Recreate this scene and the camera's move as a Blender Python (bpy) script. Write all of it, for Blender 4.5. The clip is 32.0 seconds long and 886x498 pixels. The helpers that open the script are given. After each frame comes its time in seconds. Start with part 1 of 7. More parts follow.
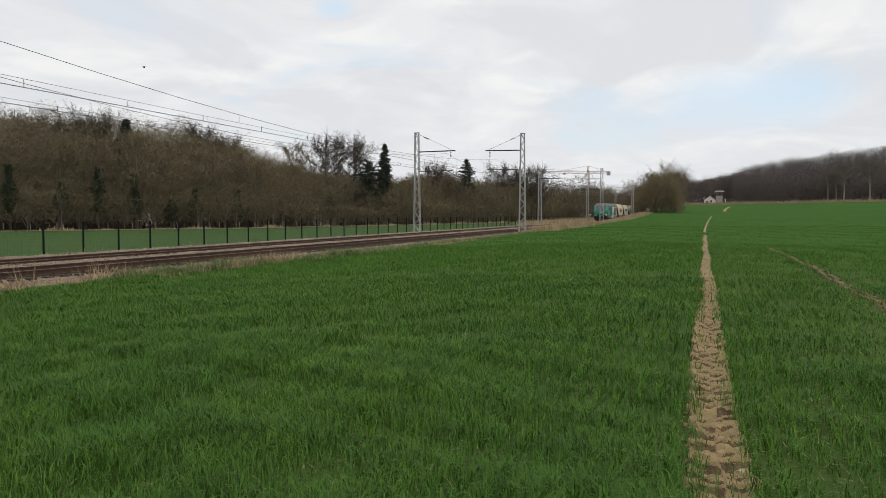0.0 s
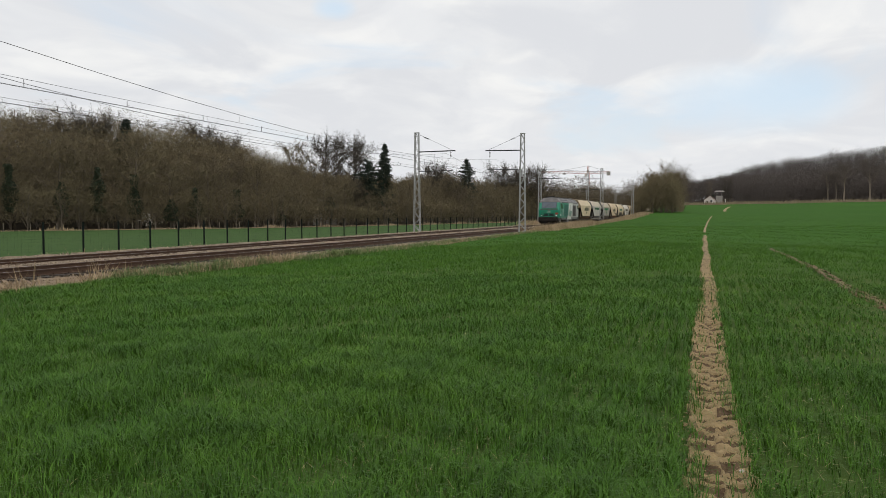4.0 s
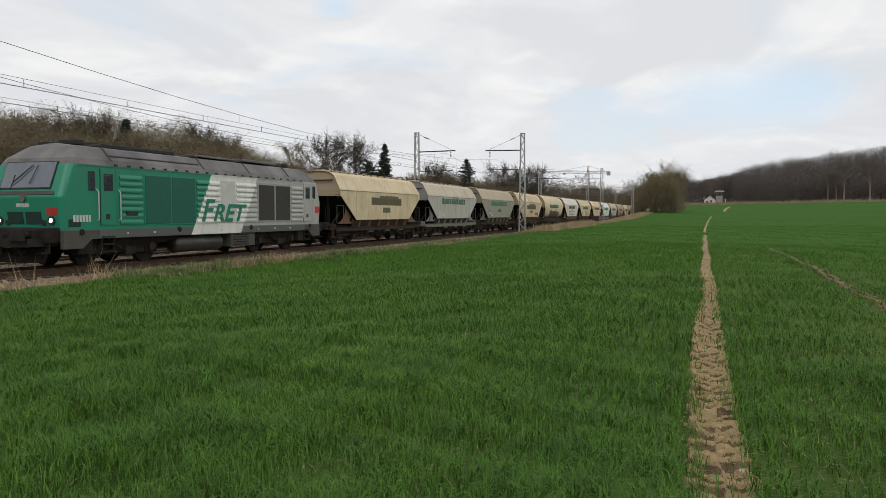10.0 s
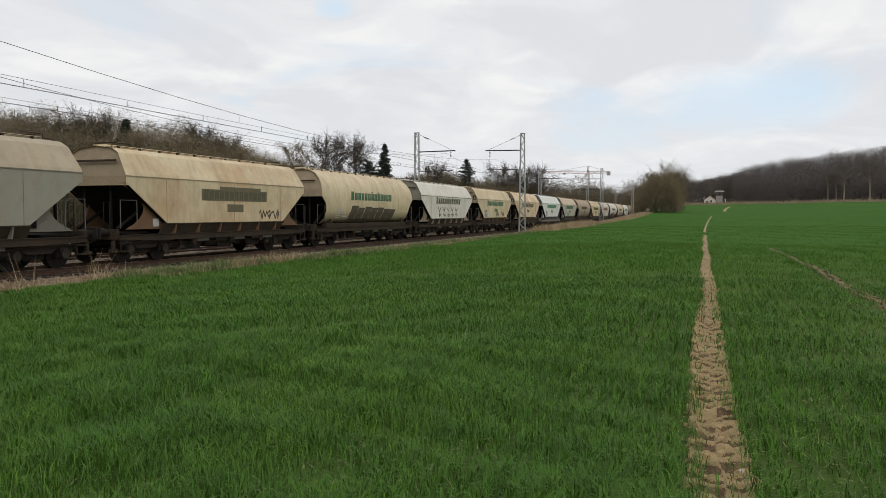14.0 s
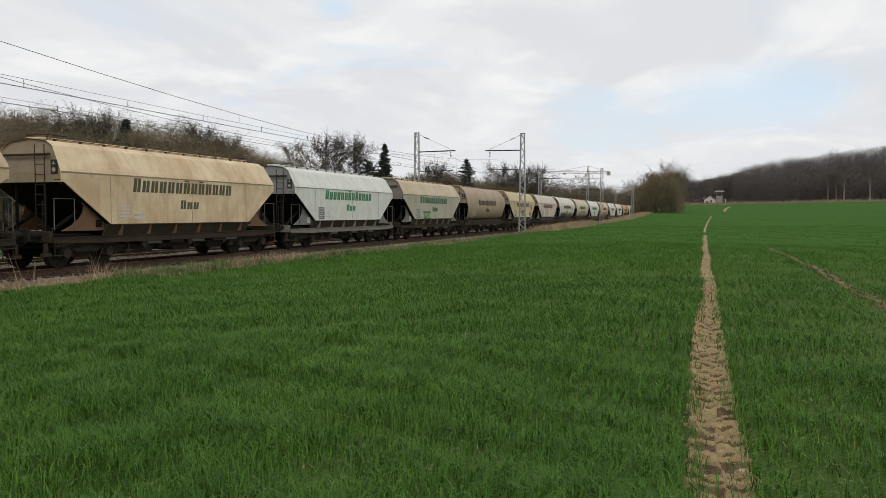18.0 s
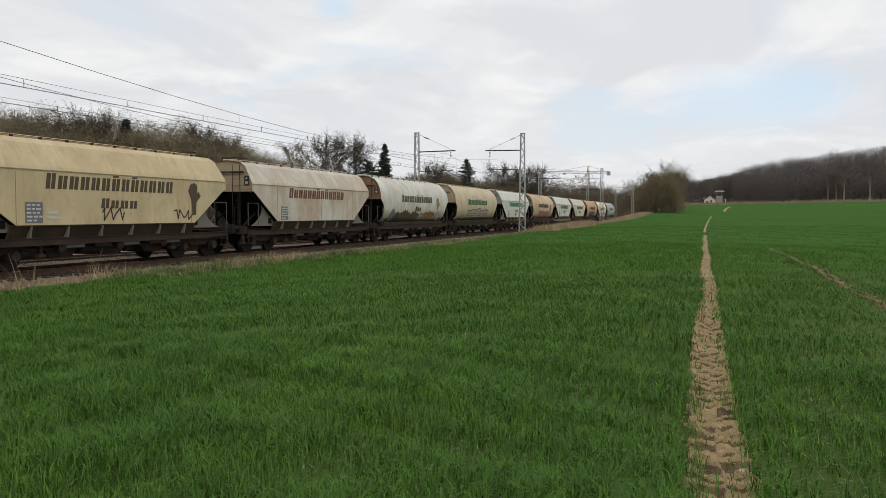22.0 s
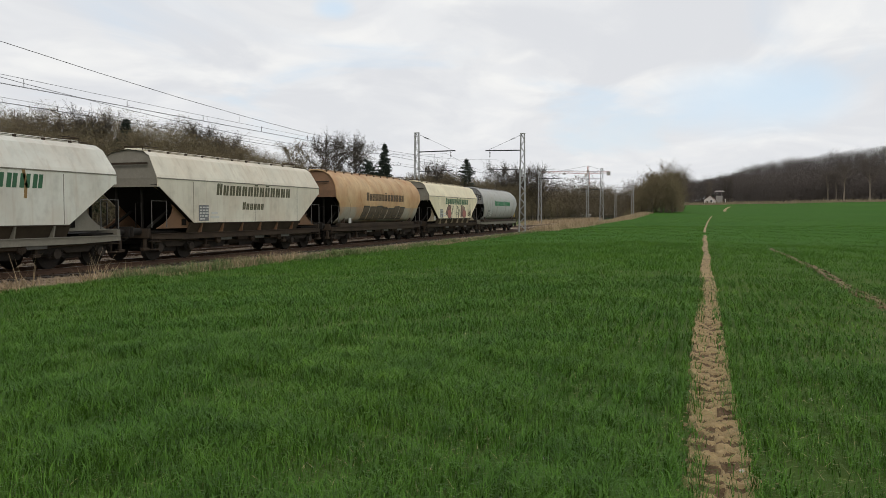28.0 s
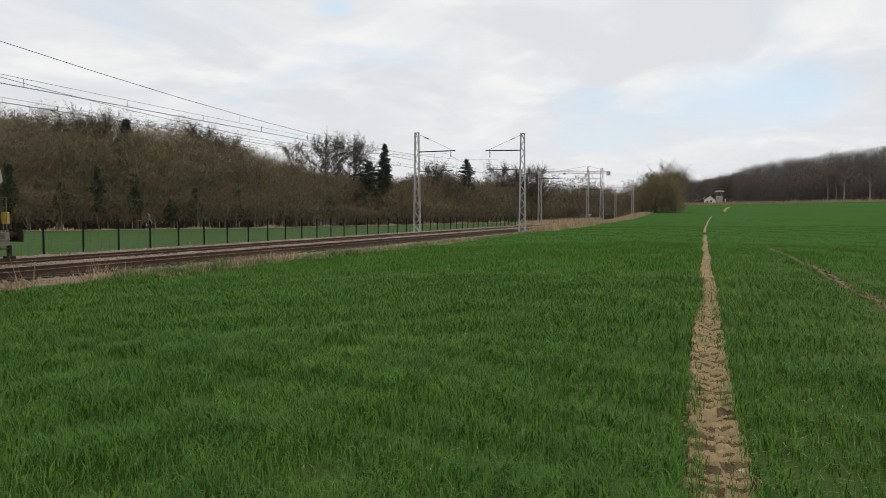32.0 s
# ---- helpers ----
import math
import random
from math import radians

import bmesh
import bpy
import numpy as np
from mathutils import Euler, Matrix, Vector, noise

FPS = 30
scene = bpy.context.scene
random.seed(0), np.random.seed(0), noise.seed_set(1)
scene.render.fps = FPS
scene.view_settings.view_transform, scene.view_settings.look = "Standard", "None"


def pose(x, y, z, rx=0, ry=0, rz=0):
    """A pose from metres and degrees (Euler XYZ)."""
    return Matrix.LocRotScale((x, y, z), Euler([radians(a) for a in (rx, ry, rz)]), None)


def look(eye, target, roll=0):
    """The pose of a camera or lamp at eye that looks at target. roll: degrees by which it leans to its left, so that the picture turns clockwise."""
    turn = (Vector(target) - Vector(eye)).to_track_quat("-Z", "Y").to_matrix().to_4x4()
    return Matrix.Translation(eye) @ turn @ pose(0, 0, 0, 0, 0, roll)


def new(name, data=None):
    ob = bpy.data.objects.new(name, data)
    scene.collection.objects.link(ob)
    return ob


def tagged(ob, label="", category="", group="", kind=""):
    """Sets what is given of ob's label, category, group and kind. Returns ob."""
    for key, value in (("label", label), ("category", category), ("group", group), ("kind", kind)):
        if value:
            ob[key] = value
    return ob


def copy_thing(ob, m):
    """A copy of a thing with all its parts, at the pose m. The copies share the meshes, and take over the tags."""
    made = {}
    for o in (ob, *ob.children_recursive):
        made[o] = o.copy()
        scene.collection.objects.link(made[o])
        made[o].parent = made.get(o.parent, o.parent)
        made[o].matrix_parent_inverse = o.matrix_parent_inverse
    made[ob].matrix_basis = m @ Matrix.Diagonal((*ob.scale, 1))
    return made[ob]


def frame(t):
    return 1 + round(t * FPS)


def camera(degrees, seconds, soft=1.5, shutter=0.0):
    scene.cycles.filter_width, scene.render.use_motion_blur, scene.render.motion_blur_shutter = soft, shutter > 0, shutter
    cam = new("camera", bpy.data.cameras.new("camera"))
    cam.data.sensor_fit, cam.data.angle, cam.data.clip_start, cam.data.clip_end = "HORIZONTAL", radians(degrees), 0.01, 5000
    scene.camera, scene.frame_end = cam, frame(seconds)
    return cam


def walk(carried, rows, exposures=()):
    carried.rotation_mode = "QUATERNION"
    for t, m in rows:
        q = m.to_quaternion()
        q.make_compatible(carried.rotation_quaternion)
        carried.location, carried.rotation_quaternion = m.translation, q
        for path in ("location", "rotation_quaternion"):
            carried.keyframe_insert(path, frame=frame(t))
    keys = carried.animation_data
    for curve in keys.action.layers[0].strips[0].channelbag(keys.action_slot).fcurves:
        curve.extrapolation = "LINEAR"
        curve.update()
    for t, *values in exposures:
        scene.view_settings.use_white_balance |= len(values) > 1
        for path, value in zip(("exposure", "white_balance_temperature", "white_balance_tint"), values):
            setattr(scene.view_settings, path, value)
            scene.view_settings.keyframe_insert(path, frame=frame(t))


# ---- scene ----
cam = camera(58.64, 32.0, soft=0.55)
EYE = (0.0, 0.0, 1.60)
VIEW = pose(*EYE, 87.46, 0, 18.27)
walk(cam, [(0.0, VIEW), (32.0, VIEW)])

# ---- light: bright overcast spring sky with thin blue gaps ----
GAP_A, GAP_B = (0.051, 0.9897, 0.1339), (-0.4261, 0.8703, 0.247)
SUN_EL, SUN_AZ = radians(38), radians(150)
world = bpy.data.worlds.new("world")
scene.world = world
world.use_nodes = True
wn, wl = world.node_tree.nodes, world.node_tree.links
wn.clear()


def wnode(kind, **props):
    n = wn.new(kind)
    for k, v in props.items():
        if k == "op":
            n.operation = v
        elif isinstance(k, str) and k.startswith("i"):
            n.inputs[int(k[1:])].default_value = v
    return n


sky = wn.new("ShaderNodeTexSky")
sky.sky_type, sky.sun_disc = "NISHITA", False
sky.sun_elevation, sky.sun_rotation = SUN_EL, SUN_AZ
sky.air_density, sky.dust_density = 1.0, 1.5
wc = wn.new("ShaderNodeTexCoord")
sep = wn.new("ShaderNodeSeparateXYZ")
wl.new(wc.outputs["Generated"], sep.inputs[0])
zc = wnode("ShaderNodeMath", op="MAXIMUM", i1=0.0)
wl.new(sep.outputs[2], zc.inputs[0])
za = wnode("ShaderNodeMath", op="ADD", i1=0.16)
wl.new(zc.outputs[0], za.inputs[0])
div = wnode("ShaderNodeVectorMath", op="DIVIDE")
cz = wn.new("ShaderNodeCombineXYZ")
for k in range(3):
    wl.new(za.outputs[0], cz.inputs[k])
wl.new(wc.outputs["Generated"], div.inputs[0])
wl.new(cz.outputs[0], div.inputs[1])


def cloud(scale, detail, offset, lo, hi, dist=0.6):
    mp = wn.new("ShaderNodeMapping")
    mp.inputs["Location"].default_value = offset
    mp.inputs["Scale"].default_value = (1.0, 0.8, 0.0)
    wl.new(div.outputs[0], mp.inputs[0])
    nz = wn.new("ShaderNodeTexNoise")
    nz.inputs["Scale"].default_value, nz.inputs["Detail"].default_value = scale, detail
    nz.inputs["Roughness"].default_value, nz.inputs["Distortion"].default_value = 0.52, dist
    wl.new(mp.outputs[0], nz.inputs[0])
    r = wn.new("ShaderNodeMapRange")
    r.interpolation_type = "SMOOTHSTEP"
    r.inputs[1].default_value, r.inputs[2].default_value = lo, hi
    wl.new(nz.outputs[0], r.inputs[0])
    return r.outputs[0]


def wmix(fac, a, b):
    m = wn.new("ShaderNodeMix")
    m.data_type = "RGBA"
    for sock, v in ((m.inputs[0], fac), (m.inputs[6], a), (m.inputs[7], b)):
        if hasattr(v, "links"):
            wl.new(v, sock)
        else:
            sock.default_value = v
    return m.outputs[2]


cover = cloud(1.1, 7, (0.35, 2.1, 0), 0.28, 0.46)
shade = cloud(1.7, 8, (4.2, 1.3, 0), 0.38, 0.66, 0.9)
fine = cloud(4.5, 6, (1.2, 7.7, 0), 0.35, 0.7)
pale = wmix(fine, (8.1, 8.2, 8.35, 1), (8.9, 8.9, 8.8, 1))
bright = wmix(shade, (7.2, 7.35, 7.65, 1), pale)
blue = wmix(0.72, sky.outputs[0], (7.6, 8.5, 9.4, 1))


def gap(direction, wide, tall, lo, hi):
    """A clearer opening in the cloud around a direction of the sky."""
    d = Vector(direction).normalized()
    side = Vector((d.y, -d.x, 0)).normalized()
    up_ = side.cross(d)
    sub_ = wnode("ShaderNodeVectorMath", op="SUBTRACT")
    wl.new(wc.outputs["Generated"], sub_.inputs[0])
    sub_.inputs[1].default_value = d
    total = None
    for axis, size in ((side, wide), (up_, tall)):
        dt = wnode("ShaderNodeVectorMath", op="DOT_PRODUCT")
        wl.new(sub_.outputs[0], dt.inputs[0])
        dt.inputs[1].default_value = axis / size
        sq = wnode("ShaderNodeMath", op="MULTIPLY")
        wl.new(dt.outputs["Value"], sq.inputs[0])
        wl.new(dt.outputs["Value"], sq.inputs[1])
        if total is None:
            total = sq.outputs[0]
        else:
            ad = wnode("ShaderNodeMath", op="ADD")
            wl.new(total, ad.inputs[0])
            wl.new(sq.outputs[0], ad.inputs[1])
            total = ad.outputs[0]
    nz = wn.new("ShaderNodeTexNoise")
    nz.inputs["Scale"].default_value, nz.inputs["Detail"].default_value = 7.0, 7
    wl.new(wc.outputs["Generated"], nz.inputs[0])
    ad = wnode("ShaderNodeMath", op="MULTIPLY_ADD")
    wl.new(nz.outputs[0], ad.inputs[0])
    ad.inputs[1].default_value = 2.6
    wl.new(total, ad.inputs[2])
    r = wn.new("ShaderNodeMapRange")
    r.interpolation_type = "SMOOTHSTEP"
    r.inputs[1].default_value, r.inputs[2].default_value = lo, hi
    r.inputs[3].default_value, r.inputs[4].default_value = 1.0, 0.0
    wl.new(ad.outputs[0], r.inputs[0])
    return r.outputs[0]


clouds = wmix(cover, blue, bright)
open_blue = wmix(0.85, sky.outputs[0], (6.7, 8.2, 9.6, 1))
clouds = wmix(gap(GAP_A, 0.10, 0.045, 0.9, 2.9), clouds, open_blue)
clouds = wmix(gap(GAP_B, 0.035, 0.018, 0.8, 2.2), clouds, open_blue)
low = wn.new("ShaderNodeMapRange")
low.inputs[1].default_value, low.inputs[2].default_value = 0.02, 0.16
low.inputs[3].default_value, low.inputs[4].default_value = 0.55, 0.0
wl.new(sep.outputs[2], low.inputs[0])
full = wmix(low.outputs[0], clouds, (7.9, 8.0, 8.2, 1))
bg = wn.new("ShaderNodeBackground")
bg.inputs[1].default_value = 0.1025
wl.new(full, bg.inputs[0])
wo = wn.new("ShaderNodeOutputWorld")
wl.new(bg.outputs[0], wo.inputs[0])

sun_data = bpy.data.lights.new("sun", "SUN")
sun_data.energy, sun_data.angle, sun_data.color = 0.8, radians(25), (1.0, 0.95, 0.88)
sun = new("sun", sun_data)
sun.matrix_world = look((math.sin(SUN_AZ) * 50, math.cos(SUN_AZ) * 50, math.tan(SUN_EL) * 50), (0, 0, 0))
scene.view_settings.exposure = 0.0

# ---- materials ----
def nodes_of(name):
    m = bpy.data.materials.new(name)
    m.use_nodes = True
    nt = m.node_tree
    return m, nt.nodes, nt.links, nt.nodes["Principled BSDF"]


def mix_rgb(n, l, fac, a, b, blend="MIX"):
    m = n.new("ShaderNodeMix")
    m.data_type, m.blend_type = "RGBA", blend
    for sock, v in ((m.inputs[0], fac), (m.inputs[6], a), (m.inputs[7], b)):
        if hasattr(v, "links"):
            l.new(v, sock)
        else:
            sock.default_value = (*v, 1) if isinstance(v, tuple) and len(v) == 3 else v
    return m.outputs[2]


def noise_fac(n, l, coord, scale, lo, hi, stretch=(1, 1, 1), detail=5, shift=(0, 0, 0)):
    mp = n.new("ShaderNodeMapping")
    mp.inputs["Scale"].default_value = stretch
    mp.inputs["Location"].default_value = shift
    l.new(coord, mp.inputs[0])
    z = n.new("ShaderNodeTexNoise")
    z.inputs["Scale"].default_value, z.inputs["Detail"].default_value = scale, detail
    z.inputs["Roughness"].default_value = 0.6
    l.new(mp.outputs[0], z.inputs[0])
    r = n.new("ShaderNodeMapRange")
    r.inputs[1].default_value, r.inputs[2].default_value = lo, hi
    l.new(z.outputs[0], r.inputs[0])
    return r.outputs[0]


def add_bump(n, l, bsdf, coord, scale, strength, dist=0.02, stretch=(1, 1, 1)):
    f = noise_fac(n, l, coord, scale, 0, 1, stretch, 6)
    b = n.new("ShaderNodeBump")
    b.inputs["Strength"].default_value, b.inputs["Distance"].default_value = strength, dist
    l.new(f, b.inputs["Height"])
    l.new(b.outputs[0], bsdf.inputs["Normal"])


def mat(name, c1, c2, scale=4.0, rough=0.8, metal=0.0, bump=0.2, fine=None, stretch=(1, 1, 1), spread=(0.35, 0.65), island=0.0, coat=0.0, spec=0.5):
    """A surface of two colours at two scales, with fine relief."""
    m, n, l, b = nodes_of(name)
    tc = n.new("ShaderNodeTexCoord").outputs["Object"]
    col = mix_rgb(n, l, noise_fac(n, l, tc, scale, *spread, stretch), c1, c2)
    g = fine or scale * 9
    col = mix_rgb(n, l, noise_fac(n, l, tc, g, 0.3, 0.7), col, tuple(0.72 * v for v in c1), "MIX")
    if island:
        gi = n.new("ShaderNodeNewGeometry")
        r = n.new("ShaderNodeMapRange")
        r.inputs[3].default_value, r.inputs[4].default_value = 1 - island, 1 + island
        l.new(gi.outputs["Random Per Island"], r.inputs[0])
        hs = n.new("ShaderNodeHueSaturation")
        l.new(r.outputs[0], hs.inputs["Value"])
        l.new(col, hs.inputs["Color"])
        col = hs.outputs[0]
    l.new(col, b.inputs["Base Color"])
    b.inputs["Roughness"].default_value, b.inputs["Metallic"].default_value = rough, metal
    b.inputs["Coat Weight"].default_value = coat
    b.inputs["Specular IOR Level"].default_value = spec
    if bump:
        add_bump(n, l, b, tc, g, bump)
    return m


def wagon_paint(name, base, dirt, rust, dirt_amt, rust_amt, roofdirt=0.0, lower=None, seed=0.0):
    """Old gloss paint with vertical wash streaks, brake dust and rust bloom."""
    m, n, l, b = nodes_of(name)
    tc = n.new("ShaderNodeTexCoord").outputs["Object"]
    sh = (seed * 3.1, seed * 1.7, seed)
    col = mix_rgb(n, l, noise_fac(n, l, tc, 0.8, 0.3, 0.7, shift=sh), base, tuple(0.86 * v for v in base))
    if lower:
        sp = n.new("ShaderNodeSeparateXYZ")
        l.new(tc, sp.inputs[0])
        wob = noise_fac(n, l, tc, 1.5, 0, 1, shift=sh)
        ad = n.new("ShaderNodeMath")
        ad.operation = "MULTIPLY_ADD"
        ad.inputs[1].default_value = 0.05
        l.new(wob, ad.inputs[0])
        l.new(sp.outputs[2], ad.inputs[2])
        st = n.new("ShaderNodeMapRange")
        st.inputs[1].default_value, st.inputs[2].default_value = lower[1], lower[1] + lower[2]
        st.inputs[3].default_value, st.inputs[4].default_value = 1.0, 0.0
        l.new(ad.outputs[0], st.inputs[0])
        col = mix_rgb(n, l, st.outputs[0], col, lower[0])
    streak = noise_fac(n, l, tc, 0.9, 0.44, 0.74, (1, 1.2, 0.45), 7, sh)
    sm = n.new("ShaderNodeMath")
    sm.operation = "MULTIPLY"
    sm.inputs[1].default_value = dirt_amt
    l.new(streak, sm.inputs[0])
    col = mix_rgb(n, l, sm.outputs[0], col, dirt)
    bloom = noise_fac(n, l, tc, 0.9, 0.42, 0.64, (1, 0.7, 0.7), 8, (sh[1], sh[2], sh[0]))
    bm_ = n.new("ShaderNodeMath")
    bm_.operation = "MULTIPLY"
    bm_.inputs[1].default_value = rust_amt
    l.new(bloom, bm_.inputs[0])
    col = mix_rgb(n, l, bm_.outputs[0], col, rust)
    fine = noise_fac(n, l, tc, 2.6, 0.50, 0.76, (1, 1.0, 0.8), 9, sh)
    fm = n.new("ShaderNodeMath")
    fm.operation = "MULTIPLY"
    fm.inputs[1].default_value = 0.24
    l.new(fine, fm.inputs[0])
    col = mix_rgb(n, l, fm.outputs[0], col, tuple(0.5 * v for v in dirt))
    run_ = noise_fac(n, l, tc, 1.6, 0.52, 0.80, (1, 3.4, 0.28), 6, (sh[2], sh[0], sh[1]))
    rm = n.new("ShaderNodeMath")
    rm.operation = "MULTIPLY"
    rm.inputs[1].default_value = 0.25 + 0.5 * max(dirt_amt, rust_amt)
    l.new(run_, rm.inputs[0])
    col = mix_rgb(n, l, rm.outputs[0], col, tuple(0.5 * (v + w_) for v, w_ in zip(dirt, rust)))
    l.new(col, b.inputs["Base Color"])
    b.inputs["Roughness"].default_value = 0.62
    add_bump(n, l, b, tc, 2.2, 0.12, 0.03)
    return m


M = {}
M["iron"] = mat("dark_dusty_iron", (0.018, 0.016, 0.014), (0.046, 0.036, 0.028), 4, 0.85, 0.0, spec=0.2)
M["bogie"] = mat("dusty_bogie_iron", (0.060, 0.048, 0.038), (0.022, 0.019, 0.016), 5, 0.85, 0.0, spec=0.2)
M["sill"] = mat("grimy_sill", (0.062, 0.044, 0.030), (0.026, 0.021, 0.017), 1.3, 0.85, 0.0, spec=0.15)
M["chute"] = mat("grimy_chute", (0.075, 0.056, 0.038), (0.036, 0.029, 0.022), 1.2, 0.85, 0.0, spec=0.15)
# dirty sheet, coloured near black to hold the shade under the wagon ends
M["slope"] = mat("shade_blackened_slope_sheet", (0.017, 0.0145, 0.012), (0.009, 0.008, 0.007), 2, 0.9, spec=0.1)
M["steel"] = mat("worn_steel", (0.20, 0.19, 0.175), (0.12, 0.11, 0.10), 5, 0.5, 0.6)
M["galv"] = mat("weathered_galvanised_steel", (0.42, 0.42, 0.41), (0.30, 0.30, 0.29), 2, 0.6, 0.35)
M["rail"] = mat("rusty_rail", (0.098, 0.050, 0.026), (0.050, 0.029, 0.018), 3, 0.85, 0.0, stretch=(1, 0.2, 1))
M["railtop"] = mat("polished_rail_head", (0.33, 0.29, 0.26), (0.24, 0.2, 0.17), 3, 0.35, 0.8)
M["sleeper"] = mat("weathered_oak_sleeper", (0.070, 0.055, 0.042), (0.042, 0.032, 0.026), 3, 0.9, stretch=(0.3, 2, 2))
M["ballast"] = mat("ballast_bed", (0.42, 0.305, 0.195), (0.28, 0.185, 0.115), 3, 0.95, bump=0.9, fine=22)
M["stone"] = mat("ballast_stone", (0.52, 0.41, 0.28), (0.33, 0.235, 0.155), 2, 0.95, island=0.45)
M["wire"] = mat("oxidised_copper_wire", (0.03, 0.03, 0.03), (0.045, 0.04, 0.036), 3, 0.6, 0.3, bump=0)
M["fence"] = mat("dark_green_fence_steel", (0.006, 0.011, 0.009), (0.011, 0.016, 0.013), 3, 0.8, 0.0, bump=0, spec=0.15)
M["insul"] = mat("brown_glazed_insulator", (0.05, 0.028, 0.02), (0.08, 0.05, 0.03), 6, 0.25)
M["straw"] = mat("dry_straw", (0.46, 0.35, 0.21), (0.30, 0.21, 0.12), 2, 0.9, bump=0, island=0.35)
M["deadblade"] = mat("yellowed_dead_blades", (0.36, 0.32, 0.15), (0.19, 0.20, 0.065), 1.2, 0.9, bump=0, island=0.4)
M["headgrass"] = mat("bleached_headland_grass", (0.30, 0.245, 0.155), (0.22, 0.175, 0.11), 0.3, 0.9, bump=0, island=0.2)
M["tuft"] = mat("verge_grass", (0.13, 0.185, 0.055), (0.26, 0.27, 0.12), 1.5, 0.85, bump=0, island=0.35)
M["blade"] = mat("young_wheat", (0.058, 0.150, 0.013), (0.110, 0.226, 0.021), 0.45, 0.55, bump=0, fine=3, island=0.30, spec=0.2)
M["soil"] = mat("dry_clay_soil", (0.45, 0.325, 0.18), (0.21, 0.14, 0.075), 6, 0.95, bump=1.0, fine=36)
M["rutsoil"] = mat("dry_sandy_clay", (0.43, 0.315, 0.155), (0.22, 0.148, 0.068), 8, 0.95, bump=1.0, fine=34, stretch=(0.6, 1.6, 1))
# clay darkened to carry the shade inside the tread pits
M["pitshade"] = mat("shade_dark_clay", (0.120, 0.072, 0.034), (0.20, 0.128, 0.064), 9, 0.95, bump=1.0, fine=34)
M["halfdry"] = mat("half_dry_clay", (0.26, 0.185, 0.095), (0.13, 0.095, 0.048), 6, 0.95, bump=1.0, fine=30)
M["clod"] = mat("dry_clay_clod", (0.40, 0.29, 0.16), (0.24, 0.165, 0.085), 4, 0.95, bump=0.6, island=0.25)
M["bark"] = mat("grey_brown_bark", (0.15, 0.12, 0.085), (0.10, 0.082, 0.06), 1.2, 0.95, bump=0.4)
M["palebark"] = mat("pale_bark", (0.26, 0.22, 0.17), (0.16, 0.13, 0.10), 1.2, 0.95, bump=0.4)
M["twig"] = mat("bare_twigs", (0.212, 0.170, 0.106), (0.178, 0.158, 0.090), 0.09, 0.95, bump=0, island=0.16, spec=0.03)
M["darkbark"] = mat("dark_grey_bark", (0.075, 0.062, 0.048), (0.05, 0.042, 0.034), 1.2, 0.95, bump=0.4)
M["twigcrown"] = mat("dark_crown_twigs", (0.10, 0.084, 0.064), (0.085, 0.075, 0.056), 0.15, 0.95, bump=0, island=0.15, spec=0.05)
M["twigdark"] = mat("dark_bare_twigs", (0.160, 0.128, 0.088), (0.132, 0.112, 0.072), 0.15, 0.95, bump=0, island=0.15, spec=0.05)
M["twigfar"] = mat("distant_bare_twigs", (0.126, 0.108, 0.097), (0.106, 0.097, 0.088), 0.02, 0.95, bump=0, island=0.08, spec=0.05)
M["needle"] = mat("dark_conifer_needles", (0.018, 0.032, 0.018), (0.028, 0.042, 0.022), 0.6, 0.8, bump=0, island=0.4)
M["ivy"] = mat("ivy_leaves", (0.022, 0.034, 0.013), (0.035, 0.048, 0.018), 0.6, 0.7, bump=0, island=0.4)
M["blossom"] = mat("pale_blossom", (0.45, 0.40, 0.34), (0.28, 0.25, 0.2), 1, 0.9, bump=0, island=0.3)
M["darkgreen"] = mat("dark_green_grille", (0.004, 0.120, 0.080), (0.003, 0.095, 0.062), 6, 0.6)
M["green"] = mat("bright_green_paint", (0.006, 0.22, 0.13), (0.005, 0.18, 0.105), 2, 0.45)
M["nosegrille"] = mat("black_green_nose_grille", (0.006, 0.035, 0.024), (0.005, 0.022, 0.016), 8, 0.7)
M["radmesh"] = mat("dusty_radiator_mesh", (0.048, 0.042, 0.035), (0.034, 0.030, 0.025), 6, 0.8)
M["skirt"] = mat("dusty_grey_skirt", (0.105, 0.098, 0.085), (0.07, 0.062, 0.052), 1.6, 0.75, spec=0.3)
M["tank"] = mat("dull_black_reservoir", (0.035, 0.032, 0.03), (0.055, 0.048, 0.042), 2, 0.42)
M["greybrown"] = mat("dusty_intake_mesh", (0.085, 0.078, 0.066), (0.06, 0.055, 0.046), 6, 0.8)
M["whitepaint"] = mat("chalky_white_paint", (0.66, 0.66, 0.62), (0.52, 0.51, 0.47), 3, 0.55)
M["red"] = mat("red_enamel", (0.55, 0.035, 0.03), (0.45, 0.03, 0.03), 4, 0.4)
M["glass"] = mat("dark_cab_glass", (0.035, 0.045, 0.055), (0.05, 0.06, 0.07), 1, 0.06, 0, bump=0, coat=1.0)
M["screen"] = mat("tinted_windscreen", (0.10, 0.125, 0.15), (0.075, 0.095, 0.12), 0.6, 0.07, 0, bump=0, coat=1.0)
M["rubber"] = mat("black_rubber", (0.015, 0.015, 0.015), (0.025, 0.024, 0.022), 4, 0.7)
M["yellow"] = mat("yellow_paint", (0.62, 0.42, 0.05), (0.45, 0.30, 0.04), 4, 0.55)
_m, _n, _l, _b = nodes_of("lit_headlamp")
_b.inputs["Base Color"].default_value = (1, 0.95, 0.85, 1)
